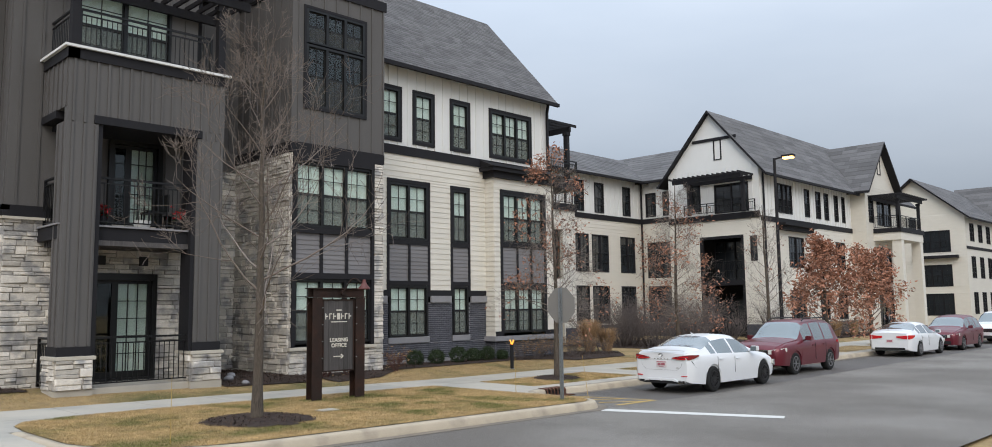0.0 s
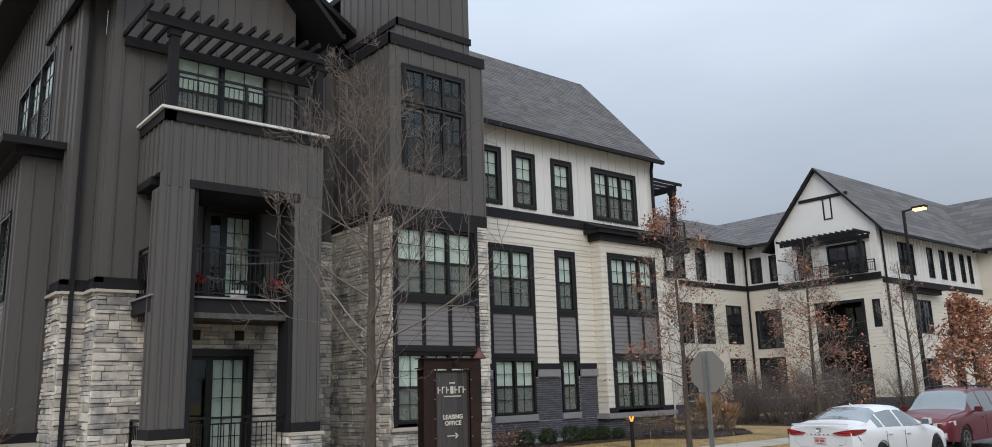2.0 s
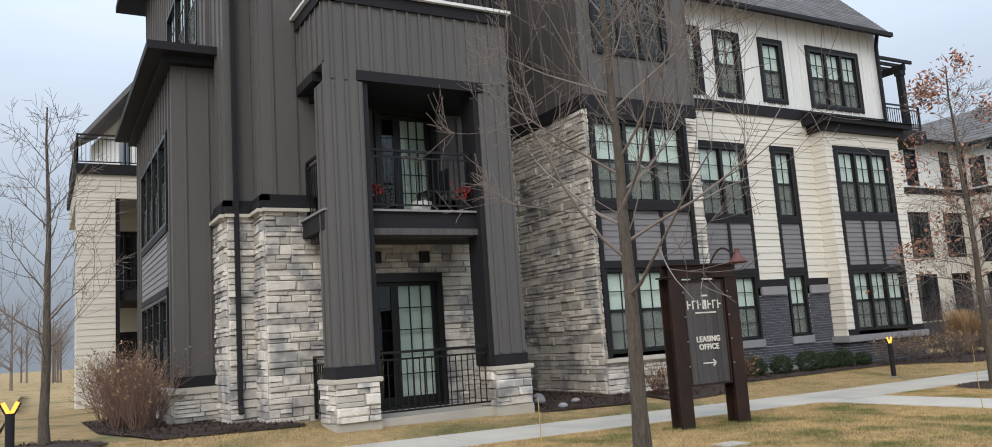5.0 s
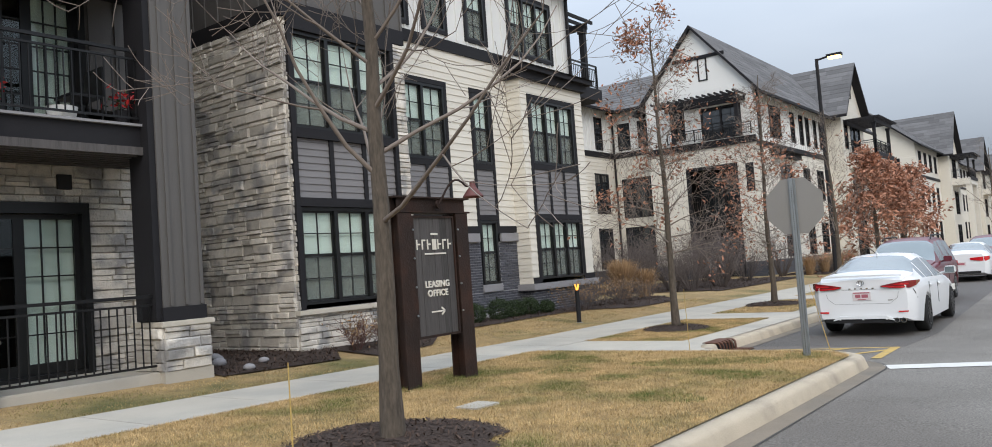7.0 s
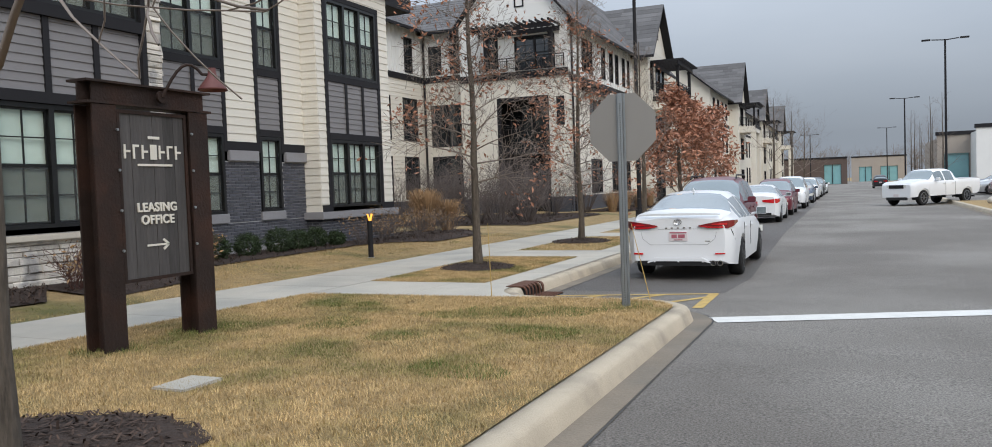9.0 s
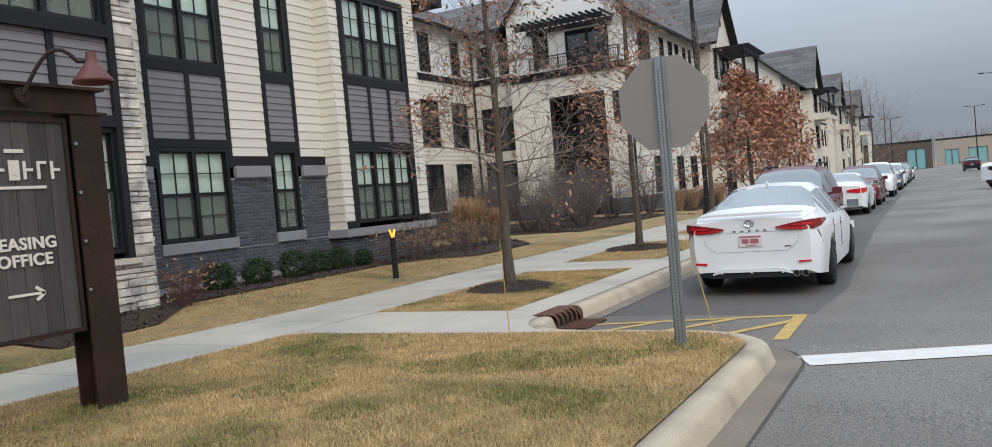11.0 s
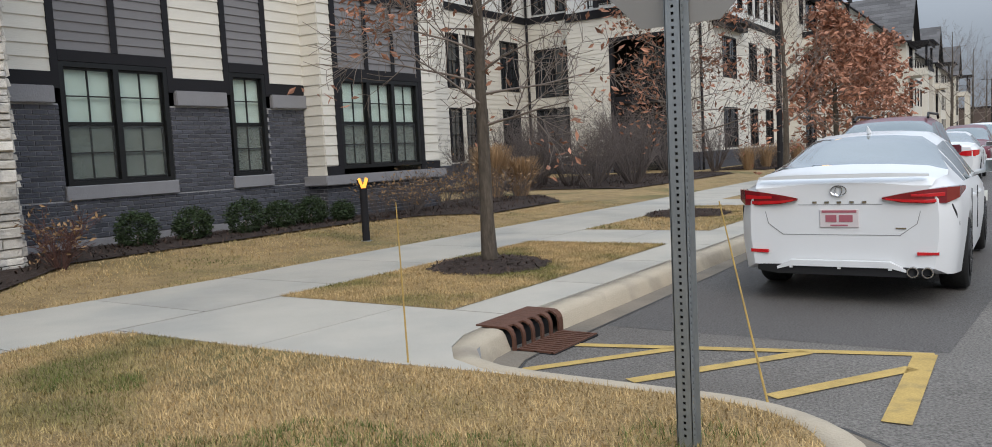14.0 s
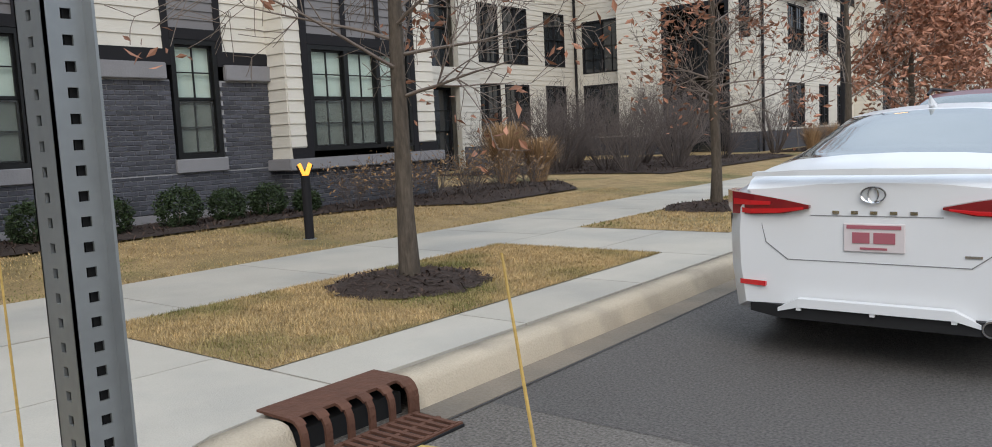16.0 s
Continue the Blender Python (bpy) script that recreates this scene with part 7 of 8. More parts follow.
def tree(seed, x, y, height, trunk, label, clear=1.3, limbs=16, levels=2, spread=0.55, leaf=0, leafmat=None, up=0.12, z=None, leafsize=0.07, wide=0.34, split=5, lean=(0, 0), clump=0.0, lift=(0.35, 0.8)):
    """A tapered trunk with limbs, twigs and, where kept, dry leaves."""
    r = random.Random(seed)
    z = top_z(x, y) if z is None else z
    root = group_empty("tree", label, "tree", at=(x, y, z))
    pts, n = [], 10
    wob = [(0, 0)]
    for i in range(n):
        wob.append((wob[-1][0] + r.uniform(-0.03, 0.03) + lean[0] / n, wob[-1][1] + r.uniform(-0.03, 0.03) + lean[1] / n))
    line = [(Vector((wob[i][0], wob[i][1], height * i / n - 0.05)), max(0.008, trunk * (1.25 if i == 0 else 1 - 0.86 * i / n))) for i in range(n + 1)]
    out, tips = [], []
    me = tubes_mesh("trunk", [line], M_BARK, 12)
    t = new("trunk", me)
    t.parent = root
    for k in range(limbs):
        f = (k + 0.5) / limbs
        h = clear + (height * 0.93 - clear) * f
        i = min(n - 1, int(h / height * n))
        p = line[i][0].lerp(line[i + 1][0], h / height * n - i)
        a = k * 2.4 + r.uniform(-0.4, 0.4)
        rise = r.uniform(*lift) + f * 0.6
        d = Vector((math.cos(a), math.sin(a), rise))
        length = height * wide * (1.15 - 0.75 * f) * r.uniform(0.75, 1.15)
        grow(r, p, d, length, max(0.007, trunk * 0.25 * (1 - 0.55 * f)), levels, out, tips, 0.28, split, up)
    c = new("crown", tubes_mesh("crown", out, M_TWIG))
    c.parent = root
    if leaf:
        if clump:
            spots = [q for q in tips if noise.noise(q[0] * 1.3 + Vector((seed, 0, 0))) > 0.42 - clump]
            leaf = 1.2
        else:
            spots = [q for q in tips if r.random() < min(1, leaf)]
        lv = new("leaves", leaves_mesh("leaves", spots, leafmat, r, leafsize, 0.12, max(1, int(3 * leaf))))
        lv.parent = root
        lv["kind"] = "stuff"
    return root


def mound(x, y, rad, label="ring of dark mulch round a tree", seed=1, squash=1.0, height=0.07):
    """A low heap of shredded mulch with loose chips."""
    r = random.Random(seed)
    bm = bmesh.new()
    rings, n = [], 36
    phase = [r.uniform(0.9, 1.1) for _ in range(n)]
    for f in (1.0, 0.92, 0.75, 0.5, 0.25):
        h = height * (1 - f ** 3)
        rings.append([bm.verts.new((x + math.cos(k * math.tau / n) * rad * f * phase[k], y + math.sin(k * math.tau / n) * rad * f * phase[k] * squash,
                                    top_z(x, y + math.sin(k * math.tau / n) * rad * f * squash) + 0.016 + h + r.uniform(-0.006, 0.012))) for k in range(n)])
    for a, b in zip(rings, rings[1:]):
        for k in range(n):
            bm.faces.new((a[k], a[(k + 1) % n], b[(k + 1) % n], b[k]))
    bm.faces.new(rings[-1])
    m = tagged(part("mulch_ring", bm, M_MULCH), label, "mulch", kind="stuff")
    verts, faces = [], []
    for _ in range(int(1500 * rad * rad)):
        a, q = r.uniform(0, math.tau), math.sqrt(r.random()) * 1.03
        px, py = x + math.cos(a) * rad * q, y + math.sin(a) * rad * q * squash
        pz = top_z(px, py) + 0.02 + height * max(0, 1 - q ** 3)
        d = Vector((r.uniform(-1, 1), r.uniform(-1, 1), r.uniform(-0.3, 0.5))).normalized() * r.uniform(0.012, 0.045)
        s = d.cross(Vector((0, 0, 1))).normalized() * r.uniform(0.004, 0.009)
        base = len(verts)
        c = Vector((px, py, pz + 0.006))
        verts += [(c - d - s)[:], (c + d - s)[:], (c + d + s)[:], (c - d + s)[:]]
        faces.append((base, base + 1, base + 2, base + 3))
    me = bpy.data.meshes.new("mulch_chips")
    me.from_pydata(verts, [], faces)
    me.materials.append(M_CHIP)
    ch = new("mulch_chips", me)
    ch.parent = m
    ch["kind"] = "stuff"


def bed(outline, label="dark mulch bed along the wall", seed=3):
    """A mulch bed with loose chips on it."""
    ob = sheet("mulch_bed", outline, top_z, M_MULCH, off=0.03, step=0.5, label=label, kind="stuff")
    r = random.Random(seed)
    xs, ys = [p[0] for p in outline], [p[1] for p in outline]
    verts, faces = [], []
    area = (max(xs) - min(xs)) * (max(ys) - min(ys))
    for _ in range(int(min(9000, 400 * area))):
        px, py = r.uniform(min(xs), max(xs)), r.uniform(min(ys), max(ys))
        inside = False
        for (x0, y0), (x1, y1) in zip(outline, outline[1:] + outline[:1]):
            if (y0 > py) != (y1 > py) and px < (x1 - x0) * (py - y0) / (y1 - y0) + x0:
                inside = not inside
        if not inside:
            continue
        d = Vector((r.uniform(-1, 1), r.uniform(-1, 1), r.uniform(-0.3, 0.6))).normalized() * r.uniform(0.015, 0.05)
        s = d.cross(Vector((0, 0, 1))).normalized() * r.uniform(0.005, 0.01)
        c = Vector((px, py, top_z(px, py) + 0.045))
        base = len(verts)
        verts += [(c - d - s)[:], (c + d - s)[:], (c + d + s)[:], (c - d + s)[:]]
        faces.append((base, base + 1, base + 2, base + 3))
    me = bpy.data.meshes.new("mulch_chips")
    me.from_pydata(verts, [], faces)
    me.materials.append(M_CHIP)
    ch = new("mulch_chips", me)
    ch.parent = ob
    ch["kind"] = "stuff"


def boxwood(x, y, rad, seed):
    r = random.Random(seed)
    z = top_z(x, y)
    root = group_empty("boxwood", "small rounded dark green boxwood bush in the mulch bed", "shrub", "boxwood bushes", at=(x, y, z))
    bm = bmesh.new()
    tube(bm, [(0, 0, -0.02), (0.01, 0, rad * 0.8)], [0.02, 0.01], 6)
    part("stem", bm, M_TWIG, root)
    spots = []
    for _ in range(520):
        d = Vector((r.gauss(0, 1), r.gauss(0, 1), r.gauss(0, 1))).normalized()
        lump = 1 + 0.16 * noise.noise(d * 2.3 + Vector((seed, 0, 0)))
        q = rad * lump * r.uniform(0.72, 1.02)
        spots.append((Vector((d.x * q, d.y * q, rad * 0.85 + d.z * q * 0.92)), d))
    lv = new("leaves", leaves_mesh("leaves", spots, M_BOX, r, 0.026, 0.022, 5))
    lv.parent = root
    lv["kind"] = "stuff"


def twiggy(x, y, h, wide, seed, label, mat=None, n=26, leafy=0.0, leafmat=None, name="shrub", level=1, z=None):
    """A many-stemmed leafless shrub."""
    r = random.Random(seed)
    root = group_empty(name, label, "shrub", at=(x, y, top_z(x, y) if z is None else z))
    out, tips = [], []
    for k in range(n):
        a = r.uniform(0, math.tau)
        d = Vector((math.cos(a) * wide / h, math.sin(a) * wide / h, r.uniform(0.8, 1.3)))
        grow(r, Vector((math.cos(a) * 0.1 * wide, math.sin(a) * 0.1 * wide, -0.03)), d, h * r.uniform(0.6, 1.05), 0.010 * (h / 1.3), level, out, tips, 0.3, 6 if level < 2 else 4, 0.12, 0.5)
    s = new("stem_cluster", tubes_mesh("stem_cluster", out, mat or M_SHRUB, 4))
    s.parent = root
    s["kind"] = "stuff"
    if leafy:
        lv = new("leaves", leaves_mesh("leaves", [t for t in tips if r.random() < leafy], leafmat, r, 0.035, 0.05, 2))
        lv.parent = root
        lv["kind"] = "stuff"
    return root


def grass_clump(x, y, h, rad, seed, label="tan dried ornamental grass clump", count=900):
    r = random.Random(seed)
    z = top_z(x, y)
    verts, faces = [], []
    for _ in range(count):
        a, q = r.uniform(0, math.tau), rad * 0.35 * math.sqrt(r.random())
        b = Vector((x + math.cos(a) * q, y + math.sin(a) * q, z))
        out = Vector((math.cos(a + r.uniform(-0.5, 0.5)), math.sin(a + r.uniform(-0.5, 0.5)), 0)) * rad * r.uniform(0.2, 1.0)
        hh = h * r.uniform(0.55, 1.05)
        s = Vector((-out.y, out.x, 0)).normalized() * 0.005
        p1, p2 = b + out * 0.35 + Vector((0, 0, hh * 0.65)), b + out + Vector((0, 0, hh))
        k = len(verts)
        verts += [(b - s)[:], (b + s)[:], (p1 + s)[:], (p1 - s)[:], (p2 + s * 0.5)[:], (p2 - s * 0.5)[:]]
        faces += [(k, k + 1, k + 2, k + 3), (k + 3, k + 2, k + 4, k + 5)]
    me = bpy.data.meshes.new("ornamental_grass")
    me.from_pydata(verts, [], faces)
    me.materials.append(M_TAN)
    tagged(new("ornamental_grass", me), label, "ornamental grass")


def blades(name, x0, x1, y0, y1, count, seed, inside, h=0.03, label="short dry grass blades", width=0.0026, mat=None):
    """Turf blades over a stretch of lawn."""
    rg = np.random.RandomState(seed)
    p = np.stack([rg.uniform(x0, x1, count), rg.uniform(y0, y1, count)], 1)
    keep = np.array([inside(a, b) for a, b in p])
    p = p[keep]
    n = len(p)
    z = np.array([top_z(a, b) for a, b in p]) + 0.010
    ang = rg.uniform(0, 2 * np.pi, n)
    lean = rg.uniform(0.1, 1.1, n) * h
    hh = h * rg.uniform(0.4, 1.15, n)
    base = np.column_stack([p, z])
    side = np.column_stack([-np.sin(ang), np.cos(ang), np.zeros(n)]) * width
    tip = base + np.column_stack([np.cos(ang) * lean, np.sin(ang) * lean, hh])
    verts = np.stack([base - side, base + side, tip], 1).reshape(-1, 3)
    me = bpy.data.meshes.new(name)
    me.vertices.add(3 * n)
    me.vertices.foreach_set("co", verts.ravel())
    me.loops.add(3 * n)
    me.loops.foreach_set("vertex_index", np.arange(3 * n, dtype=np.int32))
    me.polygons.add(n)
    me.polygons.foreach_set("loop_start", np.arange(0, 3 * n, 3, dtype=np.int32))
    me.update()
    me.validate()
    me.materials.append(mat or M_BLADE)
    return tagged(new(name, me), label, "grass", kind="stuff")


def in_poly(poly):
    def test(px, py):
        inside = False
        for (x0, y0), (x1, y1) in zip(poly, poly[1:] + poly[:1]):
            if (y0 > py) != (y1 > py) and px < (x1 - x0) * (py - y0) / (y1 - y0) + x0:
                inside = not inside
        return inside
    return test


T_BARE = "bare young tree with fine twigs"
tree(11, -10.46, 7.25, 6.6, 0.092, "bare young tree with grey bark in a mulch ring", clear=1.75, limbs=24, levels=3, wide=0.36, split=4, up=0.13, lift=(0.15, 0.6))
mound(-10.56, 7.33, 0.92, seed=2)
tree(21, -12.79, 17.68, 6.4, 0.078, "slim oak holding a few rust-brown leaves in a turf island", clear=1.5, limbs=40, levels=2, wide=0.19, leaf=0.5, leafmat=M_RUST, up=0.0, leafsize=0.052, split=7, clump=0.2, lift=(0.0, 0.5))
mound(-12.80, 17.68, 0.66, seed=3)
tree(22, -12.96, 24.18, 6.2, 0.08, "slim oak holding a few rust-brown leaves beside the walk", clear=1.4, limbs=40, levels=2, wide=0.20, leaf=0.5, leafmat=M_RUST, up=0.0, leafsize=0.055, split=7, clump=0.26, lift=(0.0, 0.5))
mound(-12.96, 24.18, 0.75, seed=4)
tree(23, -12.9, 30.6, 6.0, 0.085, "slim bare oak with scattered brown leaves beside the walk", clear=1.6, limbs=26, levels=2, wide=0.2, leaf=0.25, leafmat=M_RUST, leafsize=0.06, clump=0.08)
for sd, x, y, h in ((31, -12.6, 35.6, 4.7), (32, -12.6, 40.6, 4.5)):
    tree(sd, x, y, h, 0.11, "broad young oak full of rust-brown winter leaves", clear=0.7, limbs=26, levels=2, wide=0.33, leaf=1.7, leafmat=M_RUST, leafsize=0.10, up=0.05)
tree(41, -17.5, 1.9, 5.2, 0.075, T_BARE + " at the end of the building", clear=1.2, limbs=18, levels=2, wide=0.28)
mound(-17.5, 1.9, 0.8, seed=5)

bed([(-15.9, 12.6), (-16.2, 14.2), (-17.2, 15.6), (-17.35, 20.6), (-17.1, 22.0), (-16.5, 23.2), (-16.6, 26.2), (-18.0, 27.6), (-19.3, 27.0), (-19.3, 15.0), (-17.6, 14.9), (-17.6, 12.4)])
bed([(-16.3, 9.7), (-16.2, 11.9), (-17.0, 12.5), (-20.3, 12.2), (-20.3, 9.7)])
bed([(-17.3, 3.4), (-17.2, 5.7), (-18.4, 5.6), (-19.2, 4.9), (-20.2, 4.3), (-23, 4.1), (-23, 2.6), (-19.5, 2.7)])
bed([(-17.0, 30.6), (-17.0, 40), (-18.5, 41.5), (-24, 41.5), (-25, 36), (-24, 30.2)])
bed([(-16.7, 43), (-16.7, 55), (-18.9, 55), (-18.9, 43)])
for k, (x, y, q) in enumerate(((-18.1, 17.0, 0.28), (-18.05, 17.85, 0.27), (-18.0, 18.75, 0.30), (-18.05, 19.5, 0.26), (-18.1, 20.2, 0.27), (-17.9, 20.75, 0.2))):
    boxwood(x, y, q, 60 + k)
for k, (x, y, h) in enumerate(((-16.7, 12.75, 0.6), (-16.75, 13.5, 0.55), (-17.0, 15.35, 0.6))):
    twiggy(x, y, h, h * 0.5, 70 + k, "low reddish leafless shrub at the foot of the stone wall", material("red_brown_twig", (0.12, 0.06, 0.05), 0.9, vary=0.3, scale=4), 34, 0.3, M_HYDR)
for k in range(8):
    twiggy(-17.6 + 0.25 * math.sin(k * 2.1), 21.4 + k * 0.62, 0.75, 0.42, 80 + k, "low bare shrub with a few dry leaves in the mulch", n=22, leafy=0.5, leafmat=M_HYDR)
for k, (x, y, h) in enumerate(((-18.6, 26.6, 1.2), (-19.1, 27.2, 1.3), (-18.3, 27.3, 0.95))):
    grass_clump(x, y, h, 0.5, 90 + k, count=1300)
for k, (x, y) in enumerate(((-22.4, 34.0), (-21.4, 33.5), (-18.4, 31.4), (-19.7, 32.5), (-18.8, 34.9), (-20.4, 36.0), (-18.9, 38.6), (-21.1, 39.4), (-18.5, 42.4), (-23.1, 36.2), (-20.6, 31.6), (-17.9, 33.2), (-22.9, 31.9))):
    twiggy(x, y, 2.0 + 0.3 * math.sin(k * 1.9), 1.15, 100 + k, "large grey leafless shrub in a mulch bed", n=46, level=2)
for k in range(6):
    twiggy(-17.7, 44.0 + k * 1.9, 1.0 + 0.3 * math.sin(k * 3), 0.6, 130 + k, "low bare shrub along the far front", n=40)
for k in range(4):
    grass_clump(-17.3, 42.8 + k * 2.6, 1.0, 0.5, 140 + k, count=400)
for k in range(9):
    twiggy(-19.3 - 0.45 * k, 3.3 + 0.35 * math.sin(k * 1.9), 1.25, 0.55, 150 + k, "dry brown hydrangea shrub with faded flower heads", material("dry_cane", (0.20, 0.125, 0.095), 0.9, vary=0.3, scale=4) if k == 0 else bpy.data.materials["dry_cane"], 30, 0.35, M_HYDR)

corner_poly = bulge + [(-11.0, 13.95), (-12.4, 13.9), (WALK_NEAR + 0.25, 13.88), (WALK_NEAR, 13.75), (WALK_NEAR, 6.6), (-13.45, 5.2), (-13.2, 4.5), (-12.7, 4.25)]
not_mulch = lambda x, y: (x + 10.56) ** 2 + (y - 7.33) ** 2 > 0.83 ** 2
test = in_poly(corner_poly)
blades("grass_blades", -13.7, -8.5, 4.1, 14.1, 340000, 5, lambda x, y: test(x, y) and not_mulch(x, y))
blades("grass_blades", WALK_NEAR, -11.68, 15.48, 19.9, 60000, 6, lambda x, y: (x + 12.8) ** 2 + (y - 17.68) ** 2 > 0.38)
blades("grass_blades", WALK_NEAR, -11.68, 21.5, 26.2, 9000, 7, lambda x, y: (x + 12.96) ** 2 + (y - 24.18) ** 2 > 0.5, width=0.006)
strip_poly = in_poly([(WALK_FAR, 1.2), (WALK_FAR, 27), (-16.4, 27), (-16.5, 23.2), (-17.1, 22.0), (-17.35, 20.6), (-17.2, 15.6), (-16.2, 14.2), (-15.9, 12.6), (-16.3, 9.7), (-16.4, 5.8), (-17.2, 5.7), (-17.3, 3.4), (-18, 1.2)])
blades("grass_blades", -18, WALK_FAR, 1.2, 27, 60000, 8, strip_poly, width=0.005)
# greener tufts round the posts
for x, y in ((SX, 9.75 + SY), (SX, 10.83 + SY), (ST[0], ST[1])):
    blades("grass_tuft", x - 0.32, x + 0.32, y - 0.32, y + 0.32, 700, int(y * 10), lambda a, b: test(a, b) and (a - x) ** 2 + (b - y) ** 2 < 0.09, h=0.06, mat=M_TUFT, label="longer green grass tuft round a post")
# greener growth in the corner of the lawn
GREEN = ((-9.55, 12.9, 0.75), (-9.3, 11.6, 0.6), (-10.4, 12.6, 0.7), (-11.6, 11.6, 0.5), (-10.6, 11.0, 0.45), (-9.4, 9.9, 0.5), (-12.2, 12.9, 0.4))
for gx, gy, gr in GREEN:
    blades("grass_blades", gx - gr, gx + gr, gy - gr, gy + gr, int(16000 * gr * gr), int(gy * 31), lambda a, b: test(a, b) and math.hypot(a - gx, b - gy) < gr * (0.65 + 0.5 * noise.noise(Vector((a * 2.2, b * 2.2, gx)))),
           h=0.036, mat=M_TUFT, label="greener patch of short lawn grass")

# ---- the distance ----
M_FARWALL = material("far_tan_wall", (0.34, 0.30, 0.26), 0.9, vary=0.1, scale=0.5)
M_FARBRICK = material("far_brown_brick", (0.10, 0.075, 0.065), 0.9, vary=0.15, scale=0.6)
M_TEAL = material("teal_shop_glass", (0.20, 0.40, 0.42), 0.15, vary=0.15, scale=0.8, spec=0.8)


def shop(x0, x1, y, h, mat, label, glass=()):
    b = group_empty("shop_building", label, "commercial building")
    bm = bmesh.new()
    f = YM(y)
    panel(bm, f, x0, x1, -0.9, h, [(a, c, -0.9 + 0.3, z) for a, c, z in glass], -0.4, 0)
    part("wall", bm, mat, b)
    bm = bmesh.new()
    box(bm, x0, x1, y + 0.5, y + 14, -0.9, h - 0.3)
    part("core", bm, mat, b)
    bm = bmesh.new()
    f.box(bm, x0 - 0.1, x1 + 0.1, h, h + 0.35, -0.5, 0.12)
    part("parapet", bm, M_TRIM, b)
    for a, c, z in glass:
        bm = bmesh.new()
        f.box(bm, a, c, -0.6, z, -0.3, -0.25)
        part("shop_window", bm, M_TEAL, b)
        n = max(1, int((c - a) / 1.5))
        for i in range(n + 1):
            bm = bmesh.new()
            u = a + (c - a) * i / n
            f.box(bm, u - 0.06, u + 0.06, -0.6, z, -0.24, -0.1)
            part("mullion", bm, M_FRAME, b)


shop(-20, -7.6, 186, 4.6, M_FARBRICK, "low brown brick shop with a teal glass entrance", ((-12.0, -8.7, 3.4),))
shop(-6.8, 6, 235, 5.6, M_FARWALL, "low tan shop building far away", ((-5, -2, 3.2), (0, 4, 3.2)))
shop(3.9, 26, 92, 5.0, M_WHITE, "long pale shop building across the car park", ((8, 10, 3.0), (14, 18, 3.0)))
shop(1.0, 4.4, 96, 4.6, M_FARWALL, "small tan shop entrance across the car park", ((1.6, 3.8, 2.8),))
sheet("car_park", [(-2.0, 53), (60, 53), (60, 120), (-2.0, 120)], lambda x, y: road_z(y) + 0.09, M_ASPH, step=8, label="grey asphalt car park across the street")
for k, (x, y, pt, kd) in enumerate(((5.2, 59, P_RED, SEDAN), (5.4, 62.2, P_MAROON, CROSS), (5.0, 65.4, P_SILVER, SEDAN), (5.0, 68.6, P_WHITE, SEDAN), (5.2, 72, P_BLUE, SEDAN))):
    c = car(kd, pt, {P_RED: "red saloon in the car park", P_MAROON: "maroon crossover in the car park", P_SILVER: "silver saloon in the car park", P_WHITE: "white saloon in the car park", P_BLUE: "blue saloon in the car park"}[pt])
    lamps_front(c, kd)
    lamps_rear(c, kd)
    place(c, x, y, 90, road_z(y) + 0.094)
c = car(CROSS, P_DARK, "dark crossover far down the street")
lamps_rear(c, CROSS)
lamps_front(c, CROSS)
place(c, -3.6, 112)
# rocks at the drive
for k in range(7):
    r = random.Random(300 + k)
    bm = bmesh.new()
    bmesh.ops.create_icosphere(bm, subdivisions=2, radius=r.uniform(0.18, 0.4))
    for v in bm.verts:
        v.co *= 1 + 0.35 * noise.noise(v.co * 3 + Vector((k, 0, 0)))
        v.co.z *= 0.7
    bmesh.ops.translate(bm, verts=bm.verts[:], vec=(-0.9 + k * 0.6, 47.0 + 0.7 * math.sin(k * 2), road_z(47) + 0.25))
    tagged(part("rock", bm, M_CAP, smooth=True), "tan landscape rock at the drive entrance", "rock", "landscape rocks")
for k in range(6):
    r = random.Random(320 + k)
    bm = bmesh.new()
    bmesh.ops.create_icosphere(bm, subdivisions=2, radius=r.uniform(0.07, 0.13))
    for v in bm.verts:
        v.co *= 1 + 0.4 * noise.noise(v.co * 4 + Vector((k, 3, 0)))
        v.co.z *= 0.6
    x, y = -16.5 - 0.3 * k, 10.3 + 0.5 * math.sin(k * 1.7)
    bmesh.ops.translate(bm, verts=bm.verts[:], vec=(x, y, top_z(x, y) + 0.06))
    tagged(part("rock", bm, M_BCAP, smooth=True), "grey rounded stone in the mulch bed", "rock", "bed stones")
for x, y, h in ((-1.0, 66, 10.2), (-1.7, 98, 9.2), (-1.5, 150, 9.0), (-13.0, 150, 8.5)):
    street_lamp(x, y, h, (1.6, 0), False, "tall dark car park lamp with two unlit heads")
for k in range(3):
    tree(400 + k, -13.0 + 0.4 * k, 80 + 17 * k, 8.6, 0.14, "spreading bare tree beside the street", clear=1.6, limbs=16, levels=2, wide=0.42, z=road_z(80) + 0.1)
for k in range(8):
    tree(420 + k, -0.6 + 1.2 * math.sin(k * 1.3) + 0.3 * k, 82 + 7 * k, 8.0 + math.sin(k * 2.1), 0.09, "slender bare tree at the car park", clear=1.5, limbs=14, levels=1, wide=0.2, z=road_z(80) + 0.1, split=7)


